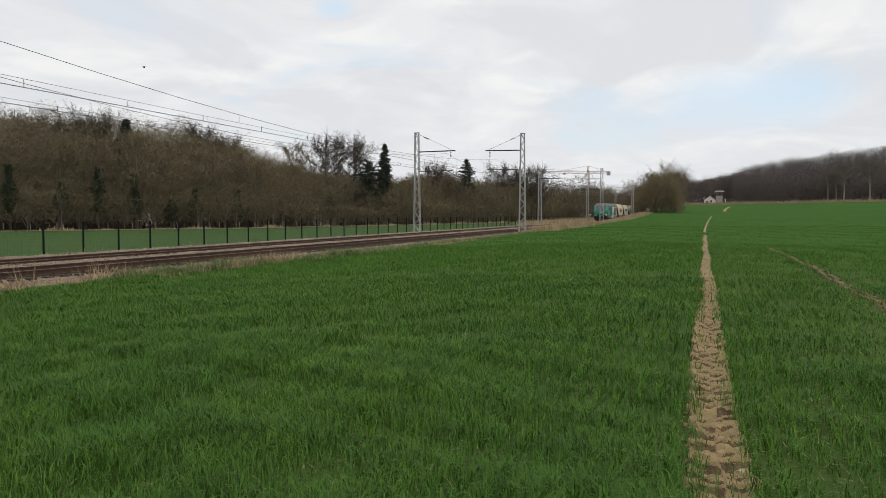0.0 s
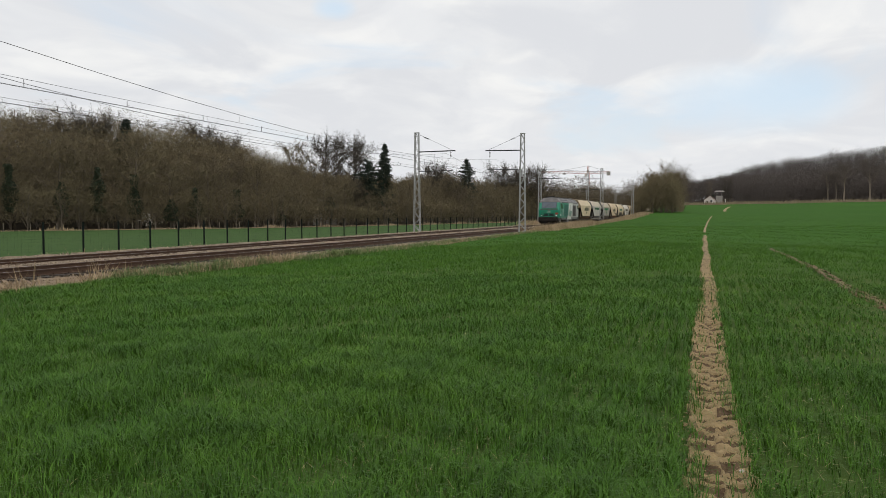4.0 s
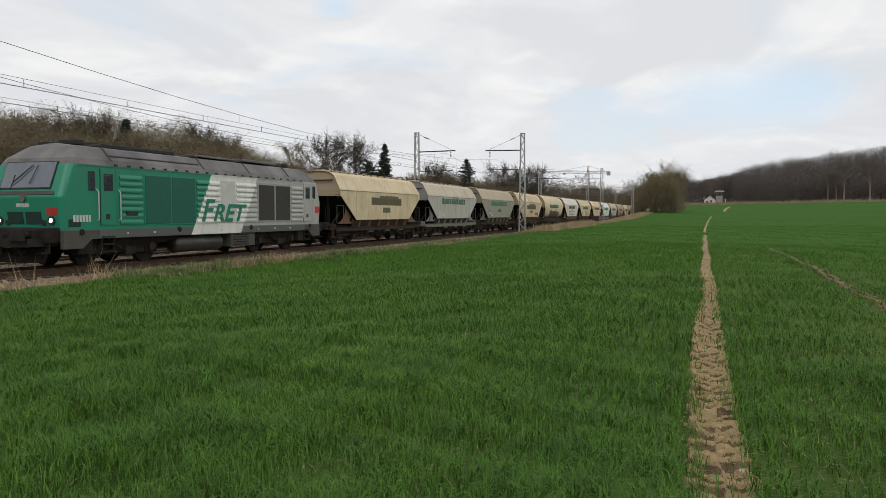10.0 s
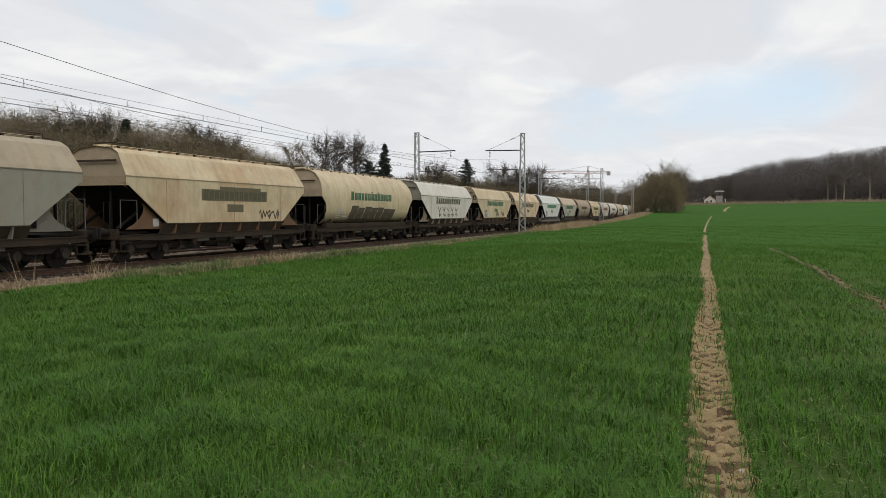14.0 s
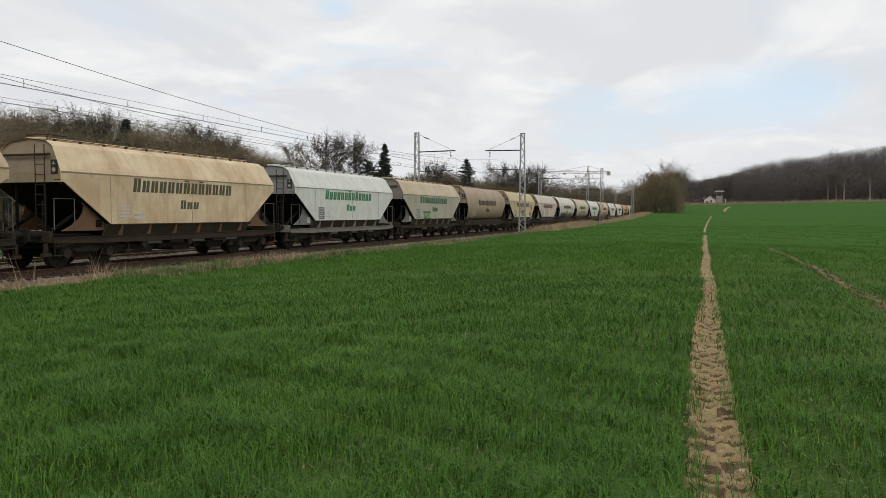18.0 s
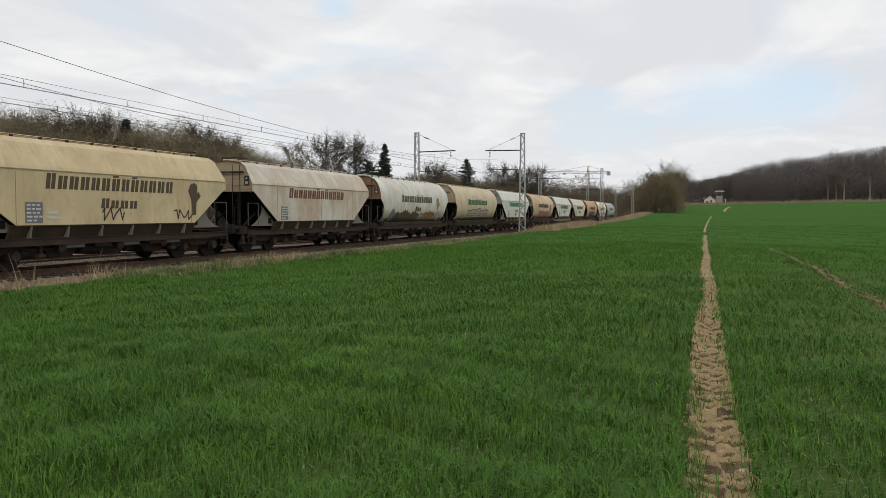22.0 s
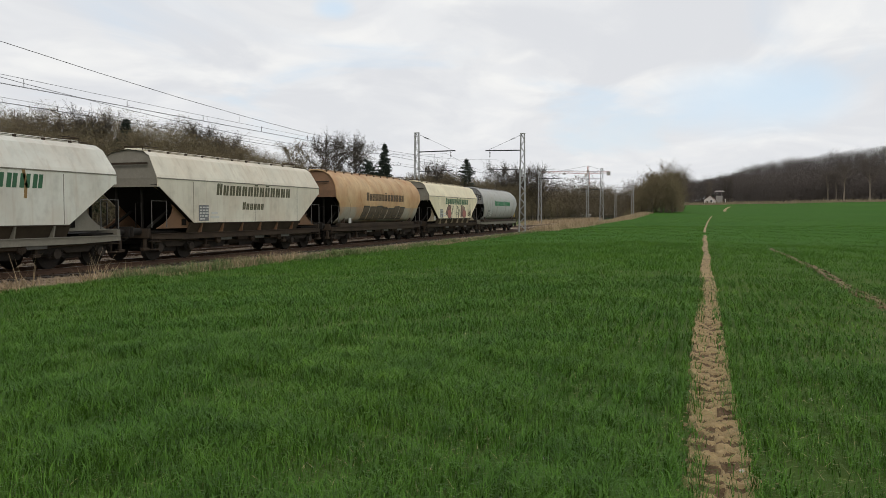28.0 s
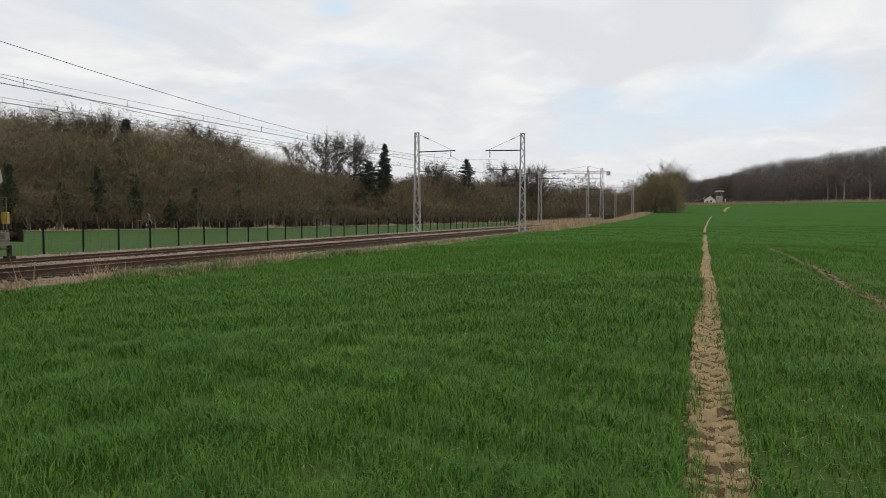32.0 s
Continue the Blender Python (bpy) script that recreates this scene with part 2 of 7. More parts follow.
_b.inputs["Emission Color"].default_value = (1, 0.93, 0.8, 1)
_b.inputs["Emission Strength"].default_value = 2.5
M["lamp"] = _m

# ---- building tools ----
def part(name, bm, material, parent=None, label="", smooth=False):
    """Links a bmesh as one mesh object under a thing or a part."""
    me = bpy.data.meshes.new(name)
    bm.normal_update()
    bm.to_mesh(me)
    bm.free()
    me.materials.append(material)
    if smooth:
        me.polygons.foreach_set("use_smooth", [True] * len(me.polygons))
    ob = new(name, me)
    ob.parent = parent
    return tagged(ob, label) if label else ob


def empty(name, m=None):
    ob = new(name)
    ob.empty_display_size = 0.2
    if m is not None:
        ob.matrix_basis = m
    return ob


def box(bm, c, s, bevel=0.0, rot=None):
    m = Matrix.Translation(c) @ (rot or Matrix()) @ Matrix.Diagonal((*s, 1))
    vs = bmesh.ops.create_cube(bm, size=1, matrix=m)["verts"]
    if bevel:
        es = {e for v in vs for e in v.link_edges}
        bmesh.ops.bevel(bm, geom=list(es), offset=bevel, segments=2, affect="EDGES", profile=0.6)
    return bm


def bx(c, s, bevel=0.0, rot=None):
    return box(bmesh.new(), c, s, bevel, rot)


def prism(bm, pts, axis, a, b):
    """A polygon pushed from a to b along an axis; pts are the two other coordinates in cyclic order."""
    def p3(p, t):
        return {0: (t, p[0], p[1]), 1: (p[0], t, p[1]), 2: (p[0], p[1], t)}[axis]
    lo = [bm.verts.new(p3(p, a)) for p in pts]
    hi = [bm.verts.new(p3(p, b)) for p in pts]
    k = len(pts)
    fs = [bm.faces.new(lo), bm.faces.new(hi[::-1])]
    for i in range(k):
        fs.append(bm.faces.new((lo[i], hi[i], hi[(i + 1) % k], lo[(i + 1) % k])))
    bmesh.ops.recalc_face_normals(bm, faces=fs)
    return bm


def tube(bm, p, q, r, n=6, r2=None, caps=True):
    p, q = Vector(p), Vector(q)
    d = q - p
    m = Matrix.Translation((p + q) / 2) @ d.to_track_quat("Z", "Y").to_matrix().to_4x4()
    bmesh.ops.create_cone(bm, cap_ends=caps, segments=n, radius1=r, radius2=r if r2 is None else r2, depth=d.length, matrix=m)
    return bm


def path_tube(bm, pts, r, n=6):
    """One bent tube swept along the points."""
    pts = [Vector(p) for p in pts]
    rings = []
    for i, p in enumerate(pts):
        d = (pts[min(i + 1, len(pts) - 1)] - pts[max(i - 1, 0)]).normalized()
        q = d.to_track_quat("Z", "Y")
        rings.append([bm.verts.new(p + q @ Vector((r * math.cos(6.2832 * k / n), r * math.sin(6.2832 * k / n), 0))) for k in range(n)])
    for a, b in zip(rings, rings[1:]):
        best = min(range(n), key=lambda s: sum((a[k].co - b[(k + s) % n].co).length for k in range(n)))
        for k in range(n):
            bm.faces.new((a[k], a[(k + 1) % n], b[(k + 1 + best) % n], b[(k + best) % n]))
    bm.faces.new(rings[0][::-1])
    bm.faces.new(rings[-1])
    bmesh.ops.recalc_face_normals(bm, faces=bm.faces[:])
    return bm


def soup(name, verts, faces, material, kind="", smooth=False):
    """A mesh from computed arrays: verts (n, 3), faces (m, 3 or 4)."""
    verts, faces = np.asarray(verts, dtype=np.float32), np.asarray(faces, dtype=np.int32)
    me = bpy.data.meshes.new(name)
    k = faces.shape[1]
    me.vertices.add(len(verts))
    me.vertices.foreach_set("co", verts.ravel())
    me.loops.add(faces.size)
    me.loops.foreach_set("vertex_index", faces.ravel())
    me.polygons.add(len(faces))
    me.polygons.foreach_set("loop_start", np.arange(0, faces.size, k, dtype=np.int32))
    me.update(calc_edges=True)
    if smooth:
        me.polygons.foreach_set("use_smooth", np.ones(len(faces), dtype=bool))
    me.materials.append(material)
    ob = new(name, me)
    return tagged(ob, kind=kind) if kind else ob


RNG = np.random.default_rng(7)

# ---- the ground: one sheet from field to woods and hills ----
RAIL_Z = -0.06
TRACK_NEAR, TRACK_FAR = -19.56, -23.50
FENCE_X = -29.3


def step(a, b, v):
    t = np.clip((v - a) / (b - a), 0, 1)
    return t * t * (3 - 2 * t)


def wood_edge(y):
    """x of the left wood's edge beyond the meadow."""
    return np.interp(y, [-200, 0, 60, 91, 121, 168, 240, 330, 420, 900], [-190, -150, -116, -100, -82, -67, -47, -42, -40, -40])


def gz(x, y):
    """Ground height."""
    x, y = np.asarray(x, dtype=float), np.asarray(y, dtype=float)
    field = np.interp(y, [-400, 0, 55, 100, 150, 200, 250, 300, 350, 420, 3000], [0, 0, -0.05, 0.2, 0.75, 1.6, 2.6, 3.9, 5.4, 6.0, 6.0])
    field = field + 0.022 * np.clip(x, 0, 120) * step(60, 320, y)
    field = field + 0.05 * np.sin(x * 0.21 + y * 0.05) * step(8, 30, np.abs(y)) + 0.02 * np.sin(x * 1.1 + 0.7 * y)
    field = field - 0.30 * step(-4, -15.5, x) * step(240, 120, y)
    bed = np.full_like(x, -0.72)
    meadow = -0.50 - 0.45 * step(-32, -70, x)
    edge = wood_edge(y)
    rise = step(0, 90, edge - x) * np.interp(-x / np.maximum(y, 1.0), [0.0, 0.40, 0.52, 0.60, 0.72, 3], [2, 3, 4, 8, 13, 14])
    far = np.clip(y - 430, 0, 600) * 0.010
    ridge = step(62, 118, edge - x) * np.interp(y, [0, 150, 200, 250, 300, 350, 420, 900, 1500], [6, 6, 11, 8, 10, 10, 9, 9, 9])
    left = meadow + rise + far + ridge
    t1 = step(-16.1, -17.6, x)
    t2 = step(-26.5, -29.0, x)
    z = field * (1 - t1) + bed * t1
    z = z * (1 - t2) + left * t2
    d = np.hypot(x + 40, y)
    hill = step(395, 700, y + 0.28 * x) * step(-30, 60, x + 0.02 * y) * (17 + 0.10 * np.clip(x, 0, 230))
    return z + hill


def axis_lines(parts):
    out = []
    for a, b, s in parts:
        out += list(np.arange(a, b, s))
    return np.array(out + [parts[-1][1]])


gx = axis_lines([(-3000, -600, 300), (-600, -200, 40), (-200, -60, 6), (-60, -30, 2), (-30, -15, 0.35), (-15, -0.5, 0.5), (-0.5, 0.7, 0.1), (0.7, 2.6, 0.5), (2.6, 3.5, 0.1), (3.5, 8, 0.5), (8, 40, 2), (40, 260, 8), (260, 600, 40), (600, 3000, 300)])
gy = axis_lines([(-1500, -100, 200), (-100, -10, 10), (-10, 60, 0.7), (60, 160, 2), (160, 480, 6), (480, 900, 20), (900, 3600, 300)])
XX, YY = np.meshgrid(gx, gy)
ZZ = gz(XX, YY)
for lane_x, lane_w in ((0.10, 0.5), (3.05, 0.5)):
    ZZ -= 0.14 * step(lane_w * 0.42, lane_w * 0.3, np.abs(XX - lane_x)) * step(2, 3, YY) * step(40, 20, YY)
nx, ny = len(gx), len(gy)
idx = np.arange(nx * ny).reshape(ny, nx)
gfaces = np.stack([idx[:-1, :-1], idx[:-1, 1:], idx[1:, 1:], idx[1:, :-1]], -1).reshape(-1, 4)


def ground_material():
    m, n, l, b = nodes_of("fields_and_litter")
    pos = n.new("ShaderNodeNewGeometry").outputs["Position"]
    sp = n.new("ShaderNodeSeparateXYZ")
    l.new(pos, sp.inputs[0])

    def ramp(sock, a, c):
        r = n.new("ShaderNodeMapRange")
        r.inputs[1].default_value, r.inputs[2].default_value = a, c
        l.new(sock, r.inputs[0])
        return r.outputs[0]

    def math_(op, a, c):
        q = n.new("ShaderNodeMath")
        q.operation = op
        for s_, v in zip(q.inputs, (a, c)):
            if hasattr(v, "links"):
                l.new(v, s_)
            else:
                s_.default_value = v
        return q.outputs[0]

    big = noise_fac(n, l, pos, 0.05, 0.3, 0.7)
    mid = noise_fac(n, l, pos, 0.5, 0.35, 0.65, detail=8)
    small = noise_fac(n, l, pos, 9, 0.3, 0.7, detail=8)
    green = mix_rgb(n, l, big, (0.042, 0.118, 0.016), (0.060, 0.142, 0.020))
    green = mix_rgb(n, l, math_("MULTIPLY", small, 0.6), green, (0.026, 0.072, 0.011))
    soil = mix_rgb(n, l, small, (0.125, 0.095, 0.048), (0.07, 0.056, 0.028))
    near = ramp(sp.outputs[1], 55, 12)
    bare = math_("MULTIPLY", near, 0.34)
    field = mix_rgb(n, l, bare, green, soil)
    # bleached strip along the far headland
    head = math_("MULTIPLY", ramp(math_("ADD", sp.outputs[1], math_("MULTIPLY", sp.outputs[0], 0.28)), 348, 354), ramp(sp.outputs[1], 420, 400))
    field = mix_rgb(n, l, head, field, (0.30, 0.235, 0.14))
    verge = mix_rgb(n, l, mid, (0.17, 0.17, 0.07), (0.09, 0.125, 0.036))
    meadow = mix_rgb(n, l, mid, (0.052, 0.098, 0.030), (0.066, 0.112, 0.036))
    litter = mix_rgb(n, l, mid, (0.062, 0.047, 0.033), (0.042, 0.036, 0.023))
    wob = math_("MULTIPLY", math_("SUBTRACT", mid, 0.5), 0.9)
    xw = math_("ADD", sp.outputs[0], wob)
    col = mix_rgb(n, l, ramp(xw, -16.0, -16.5), field, verge)
    col = mix_rgb(n, l, ramp(xw, -28.6, -30.2), col, meadow)
    # the wood's edge runs obliquely: x + 0.8 y bands
    lit1 = math_("MULTIPLY", ramp(sp.outputs[0], -66, -70), ramp(math_("ADD", sp.outputs[0], math_("MULTIPLY", sp.outputs[1], -0.62)), -152, -158))
    col = mix_rgb(n, l, lit1, col, litter)
    lit2 = ramp(math_("ADD", sp.outputs[1], math_("MULTIPLY", sp.outputs[0], 0.28)), 392, 400)
    col = mix_rgb(n, l, lit2, col, litter)
    l.new(col, b.inputs["Base Color"])
    b.inputs["Roughness"].default_value = 0.95
    b.inputs["Specular IOR Level"].default_value = 0.05
    add_bump(n, l, b, pos, 6, 0.8, 0.06)
    return m


M["ground"] = ground_material()
ground = soup("ground", np.stack([XX, YY, ZZ], -1).reshape(-1, 3), gfaces, M["ground"], "structure", True)
tagged(ground, "young green wheat field, meadow and wooded slopes", "ground")


# ---- double railway track ----
def strip_profile(name, prof, y0, y1, material, step_y=2.0, jitter=0.0, smooth=True):
    ys = np.arange(y0, y1 + 0.01, step_y)
    prof = np.array(prof)
    k = len(prof)
    P = np.zeros((len(ys), k, 3))
    P[:, :, 0], P[:, :, 1], P[:, :, 2] = prof[:, 0], ys[:, None], prof[:, 1]
    if jitter:
        P[:, :, 2] += RNG.normal(0, jitter, (len(ys), k))
        P[:, :, 0] += RNG.normal(0, jitter * 1.5, (len(ys), k))
    ii = np.arange(len(ys) * k).reshape(len(ys), k)
    F = np.stack([ii[:-1, :-1], ii[1:, :-1], ii[1:, 1:], ii[:-1, 1:]], -1).reshape(-1, 4)
    return soup(name, P.reshape(-1, 3), F, material, "structure", smooth)


BED_Z = RAIL_Z - 0.20
HEAP_Z = RAIL_Z - 0.045
bed_prof = [(-27.6, -0.80), (-26.7, -0.40), (-26.0, HEAP_Z), (-25.2, HEAP_Z), (-24.8, BED_Z + 0.04), (-24.3, BED_Z + 0.01), (-22.7, BED_Z + 0.01), (-22.2, BED_Z + 0.05), (-21.95, HEAP_Z), (-21.1, HEAP_Z), (-20.8, BED_Z + 0.04),
            (-20.3, BED_Z), (-18.8, BED_Z - 0.01), (-18.3, BED_Z - 0.04), (-17.9, BED_Z - 0.07), (-17.2, -0.40), (-16.6, -0.42), (-16.0, -0.52)]
fine_prof = [(x, float(np.interp(x, [p[0] for p in bed_prof], [p[1] for p in bed_prof]))) for x in np.arange(-27.6, -15.9, 0.25)]
bed = strip_profile("ballast_bed", fine_prof, -40, 560, M["ballast"], 0.9, 0.025)
tagged(bed, "reddish-brown crushed stone ballast under double track", "ballast")

# rails: foot, web and head
RAIL = [(-0.075, -0.172), (-0.075, -0.160), (-0.012, -0.140), (-0.010, -0.045), (-0.035, -0.036), (-0.036, -0.006), (-0.028, 0.0), (0.028, 0.0), (0.036, -0.006),
        (0.035, -0.036), (0.010, -0.045), (0.012, -0.140), (0.075, -0.160), (0.075, -0.172)]
for side, cx in (("near", TRACK_NEAR), ("far", TRACK_FAR)):
    track = empty("railway_track", pose(cx, 0, RAIL_Z))
    tagged(track, "rusty steel railway track on timber sleepers in ballast", "railway track", "double track", "structure")
    for dx in (-0.7535, 0.7535):
        bm = bmesh.new()
        prism(bm, [(dx + a, c) for a, c in RAIL], 1, -40, 560)
        part("rail", bm, M["rail"], track)
        part("rail_head", bx((dx, 260, 0.0015), (0.046, 600, 0.003)), M["railtop"], track, "polished running surface")
    sl = bx((0, 0, -0.236), (2.55, 0.25, 0.12), 0.012)
    first = part("sleeper", sl, M["sleeper"], track)
    first.location.y = -8
    for i in range(1, 150):
        o = new("sleeper", first.data)
        o.parent = track
        o.location = (random.uniform(-0.03, 0.03), -8 + 0.6 * i, 0)
        o.rotation_euler.z = random.uniform(-0.01, 0.01)
    clips = bmesh.new()
    for i in range(150):
        for dx in (-0.7535, 0.7535):
            for s in (-0.1, 0.1):
                box(clips, (dx + s, -8 + 0.6 * i, -0.155), (0.05, 0.09, 0.05))
    part("rail_clips", clips, M["rail"], track)


def stained_shaded_ballast(name, c1, c2, island=0.0):
    """Crushed stone, darkened between and beside the rails by oil, brake dust and painted-in shade."""
    m, n, l, b = nodes_of(name)
    pos = n.new("ShaderNodeNewGeometry")
    col = mix_rgb(n, l, noise_fac(n, l, pos.outputs["Position"], 3, 0.35, 0.65), c1, c2)
    col = mix_rgb(n, l, noise_fac(n, l, pos.outputs["Position"], 24, 0.35, 0.7), col, tuple(0.45 * v for v in c2))
    sp = n.new("ShaderNodeSeparateXYZ")
    l.new(pos.outputs["Position"], sp.inputs[0])
    # dark band per track: stain, deepened to include shade between rails and under the train
    for cx in (TRACK_NEAR, TRACK_FAR):
        q = n.new("ShaderNodeMath")
        q.operation = "SUBTRACT"
        q.inputs[1].default_value = cx
        l.new(sp.outputs[0], q.inputs[0])
        a = n.new("ShaderNodeMath")
        a.operation = "ABSOLUTE"
        l.new(q.outputs[0], a.inputs[0])
        r = n.new("ShaderNodeMapRange")
        r.inputs[1].default_value, r.inputs[2].default_value = 0.80, 1.05
        r.inputs[3].default_value, r.inputs[4].default_value = 0.82, 0.0
        l.new(a.outputs[0], r.inputs[0])
        col = mix_rgb(n, l, r.outputs[0], col, (0.052, 0.035, 0.023))
    if island:
        mr = n.new("ShaderNodeMapRange")
        mr.inputs[3].default_value, mr.inputs[4].default_value = 1 - island, 1 + island
        l.new(pos.outputs["Random Per Island"], mr.inputs[0])
        hs = n.new("ShaderNodeHueSaturation")
        l.new(mr.outputs[0], hs.inputs["Value"])
        l.new(col, hs.inputs["Color"])
        col = hs.outputs[0]
    l.new(col, b.inputs["Base Color"])
    b.inputs["Roughness"].default_value = 0.95
    add_bump(n, l, b, pos.outputs["Position"], 20, 0.9, 0.03)
    return m


def stones(name, n, xr, yr, size, zf, material):
    """Scattered angular stones as flattened octahedra."""
    x, y = RNG.uniform(*xr, n), RNG.uniform(0, 1, n) ** 1.6 * (yr[1] - yr[0]) + yr[0]
    z = zf(x, y)
    base = np.array([[1, 0, 0], [-1, 0, 0], [0, 1, 0], [0, -1, 0], [0, 0, 1], [0, 0, -1]], float)
    s = RNG.uniform(0.5, 1.2, (n, 1, 1)) * size * (1 + 0.012 * np.clip(y - 20, 0, 60))[:, None, None]
    V = base[None] * RNG.uniform(0.6, 1.3, (n, 6, 1)) * s * np.array([1, 1, 0.7])
    a = RNG.uniform(0, 6.28, n)
    c, sn = np.cos(a)[:, None], np.sin(a)[:, None]
    V = np.stack([V[..., 0] * c - V[..., 1] * sn, V[..., 0] * sn + V[..., 1] * c, V[..., 2]], -1)
    V += np.stack([x, y, z], -1)[:, None, :]
    f = np.array([[0, 2, 4], [2, 1, 4], [1, 3, 4], [3, 0, 4], [2, 0, 5], [1, 2, 5], [3, 1, 5], [0, 3, 5]])
    F = (f[None] + (np.arange(n) * 6)[:, None, None]).reshape(-1, 3)
    return soup(name, V.reshape(-1, 3), F, material, "stuff")


px_, pz_ = np.array([p[0] for p in bed_prof]), np.array([p[1] for p in bed_prof])
M["bed"] = stained_shaded_ballast("oil_and_shade_dark_ballast", (0.40, 0.30, 0.20), (0.25, 0.175, 0.115))
bed.data.materials[0] = M["bed"]
M["stone"] = stained_shaded_ballast("ballast_stone", (0.50, 0.41, 0.30), (0.31, 0.235, 0.165), 0.45)
st = stones("ballast_stones", 34000, (-26.8, -16.9), (10, 120), 0.04, lambda x, y: np.interp(x, px_, pz_) + 0.012, M["stone"])
tagged(st, "loose angular reddish ballast stones along the track", "ballast")

# ---- young wheat, wheel ruts, verge ----
def rut_x(y, lane):
    y = np.asarray(y, dtype=float)
    return 0.10 + 0.03 * np.sin(y * 0.45) if lane == 0 else 3.05 + 0.06 * np.sin(y * 0.3)


def wheat(y0, y1, density, width, height, joints, seed):
    rng = np.random.default_rng(seed)
    area = (1.45 * (y0 + y1) / 2 + 5) * (y1 - y0)
    n = int(area * density)
    y = np.sqrt(rng.uniform(y0 * y0, y1 * y1, n))
    x = rng.uniform(-1.15, 0.30, n) * y + rng.uniform(-2, 2, n)
    # drilled rows, wandering a little
    row = np.round(x / 0.16) * 0.16 + 0.02 * np.sin(y * 0.7)
    x = row + rng.normal(0, 0.035, n) if joints > 1 else x
    patchy = np.sin(x * 1.7 + 2 * np.sin(y * 0.9)) * np.sin(y * 1.3 + 1.5 * np.sin(x * 0.8)) + 0.6 * np.sin(x * 4.1 + y * 3.3) * np.sin(y * 3.7 - x * 2.2)
    keep = (x > -16.25 + 0.3 * np.sin(y * 0.8)) & (rng.uniform(0, 1, n) < 0.68 + 0.36 * patchy)
    for lane, half, over in ((0, 0.165, 0.02), (1, 0.13, 0.15)):
        half = half + (0.24 * step(30, 13, y) if lane else 0.0)
        keep &= (np.abs(x - rut_x(y, lane)) > half + rng.normal(0, 0.06, n)) | (rng.uniform(0, 1, n) < over) | (y > 66)
    # thinner stand on the headland side of the ruts
    keep &= (x < 0.3) | (rng.uniform(0, 1, n) < 0.84)
    keep &= rng.uniform(0, 1, n) < 1.25 - step(110, 200, y)
    x, y, patchy = x[keep], y[keep], patchy[keep]
    n = len(x)
    z = gz(x, y) - 0.01
    a = rng.uniform(0, 6.283, n)
    d = np.stack([np.cos(a), np.sin(a), np.zeros(n)], -1)
    s = np.stack([-np.sin(a), np.cos(a), np.zeros(n)], -1)
    h = height * rng.uniform(0.55, 1.25, n) * (1 + 0.22 * patchy) * np.where(x > 0.3, 0.8, 1.0)
    lean = h * rng.uniform(0.2, 1.25, n)
    w = width * rng.uniform(0.7, 1.3, n)
    P = np.stack([x, y, z], -1)
    up = np.array([0, 0, 1.0])
    if joints > 1:
        mid = P + up * (0.68 * h)[:, None] + d * (0.30 * lean)[:, None]
        tip = P + up * (h * rng.uniform(0.72, 1.05, n))[:, None] + d * lean[:, None]
        V = np.stack([P - s * (w * 0.4)[:, None], P + s * (w * 0.4)[:, None], mid + s * (w * 0.5)[:, None], mid - s * (w * 0.5)[:, None], tip], 1)
        F = np.array([[0, 1, 2], [0, 2, 3], [3, 2, 4]])
        k = 5
    else:
        tip = P + up * h[:, None] + d * (lean * 0.7)[:, None]
        V = np.stack([P - s * (w * 0.5)[:, None], P + s * (w * 0.5)[:, None], tip], 1)
        F = np.array([[0, 1, 2]])
        k = 3
    F = (F[None] + (np.arange(n) * k)[:, None, None]).reshape(-1, 3)
    return V.reshape(-1, 3), F


vs, fs, off = [], [], 0
for args in ((2.4, 9, 3500, 0.0046, 0.140, 2, 1), (9, 20, 1250, 0.0072, 0.125, 2, 2), (20, 45, 300, 0.018, 0.115, 1, 3), (45, 100, 70, 0.032, 0.070, 1, 4), (100, 200, 10, 0.07, 0.06, 1, 5)):
    v, f = wheat(*args)
    vs.append(v)
    fs.append(f + off)
    off += len(v)
crop = soup("wheat_blades", np.concatenate(vs), np.concatenate(fs), M["blade"], "stuff")
tagged(crop, "short bright green young wheat covering the field", "crop")

# yellowed and dead blades between the plants
rng = np.random.default_rng(9)
n = 36000
y = np.sqrt(rng.uniform(6, 22 ** 2, n))
x = rng.uniform(-1.1, 0.28, n) * y
k_ = x > -16
x, y = x[k_], y[k_]
P = np.stack([x, y, gz(x, y) + rng.uniform(0, 0.06, len(x))], -1)
D = rng.normal(size=(len(x), 3)) * np.array([1, 1, 0.35])
D = D / np.linalg.norm(D, axis=1, keepdims=True)
S = np.cross(D, np.array([0, 0, 1.0])) * 0.0026
V = np.stack([P - S, P + S, P + D * rng.uniform(0.05, 0.14, len(x))[:, None]], 1).reshape(-1, 3)
tagged(soup("dead_straw", V, np.arange(len(V)).reshape(-1, 3), M["deadblade"], "stuff"), "scattered dead straw lying in the wheat", "straw")


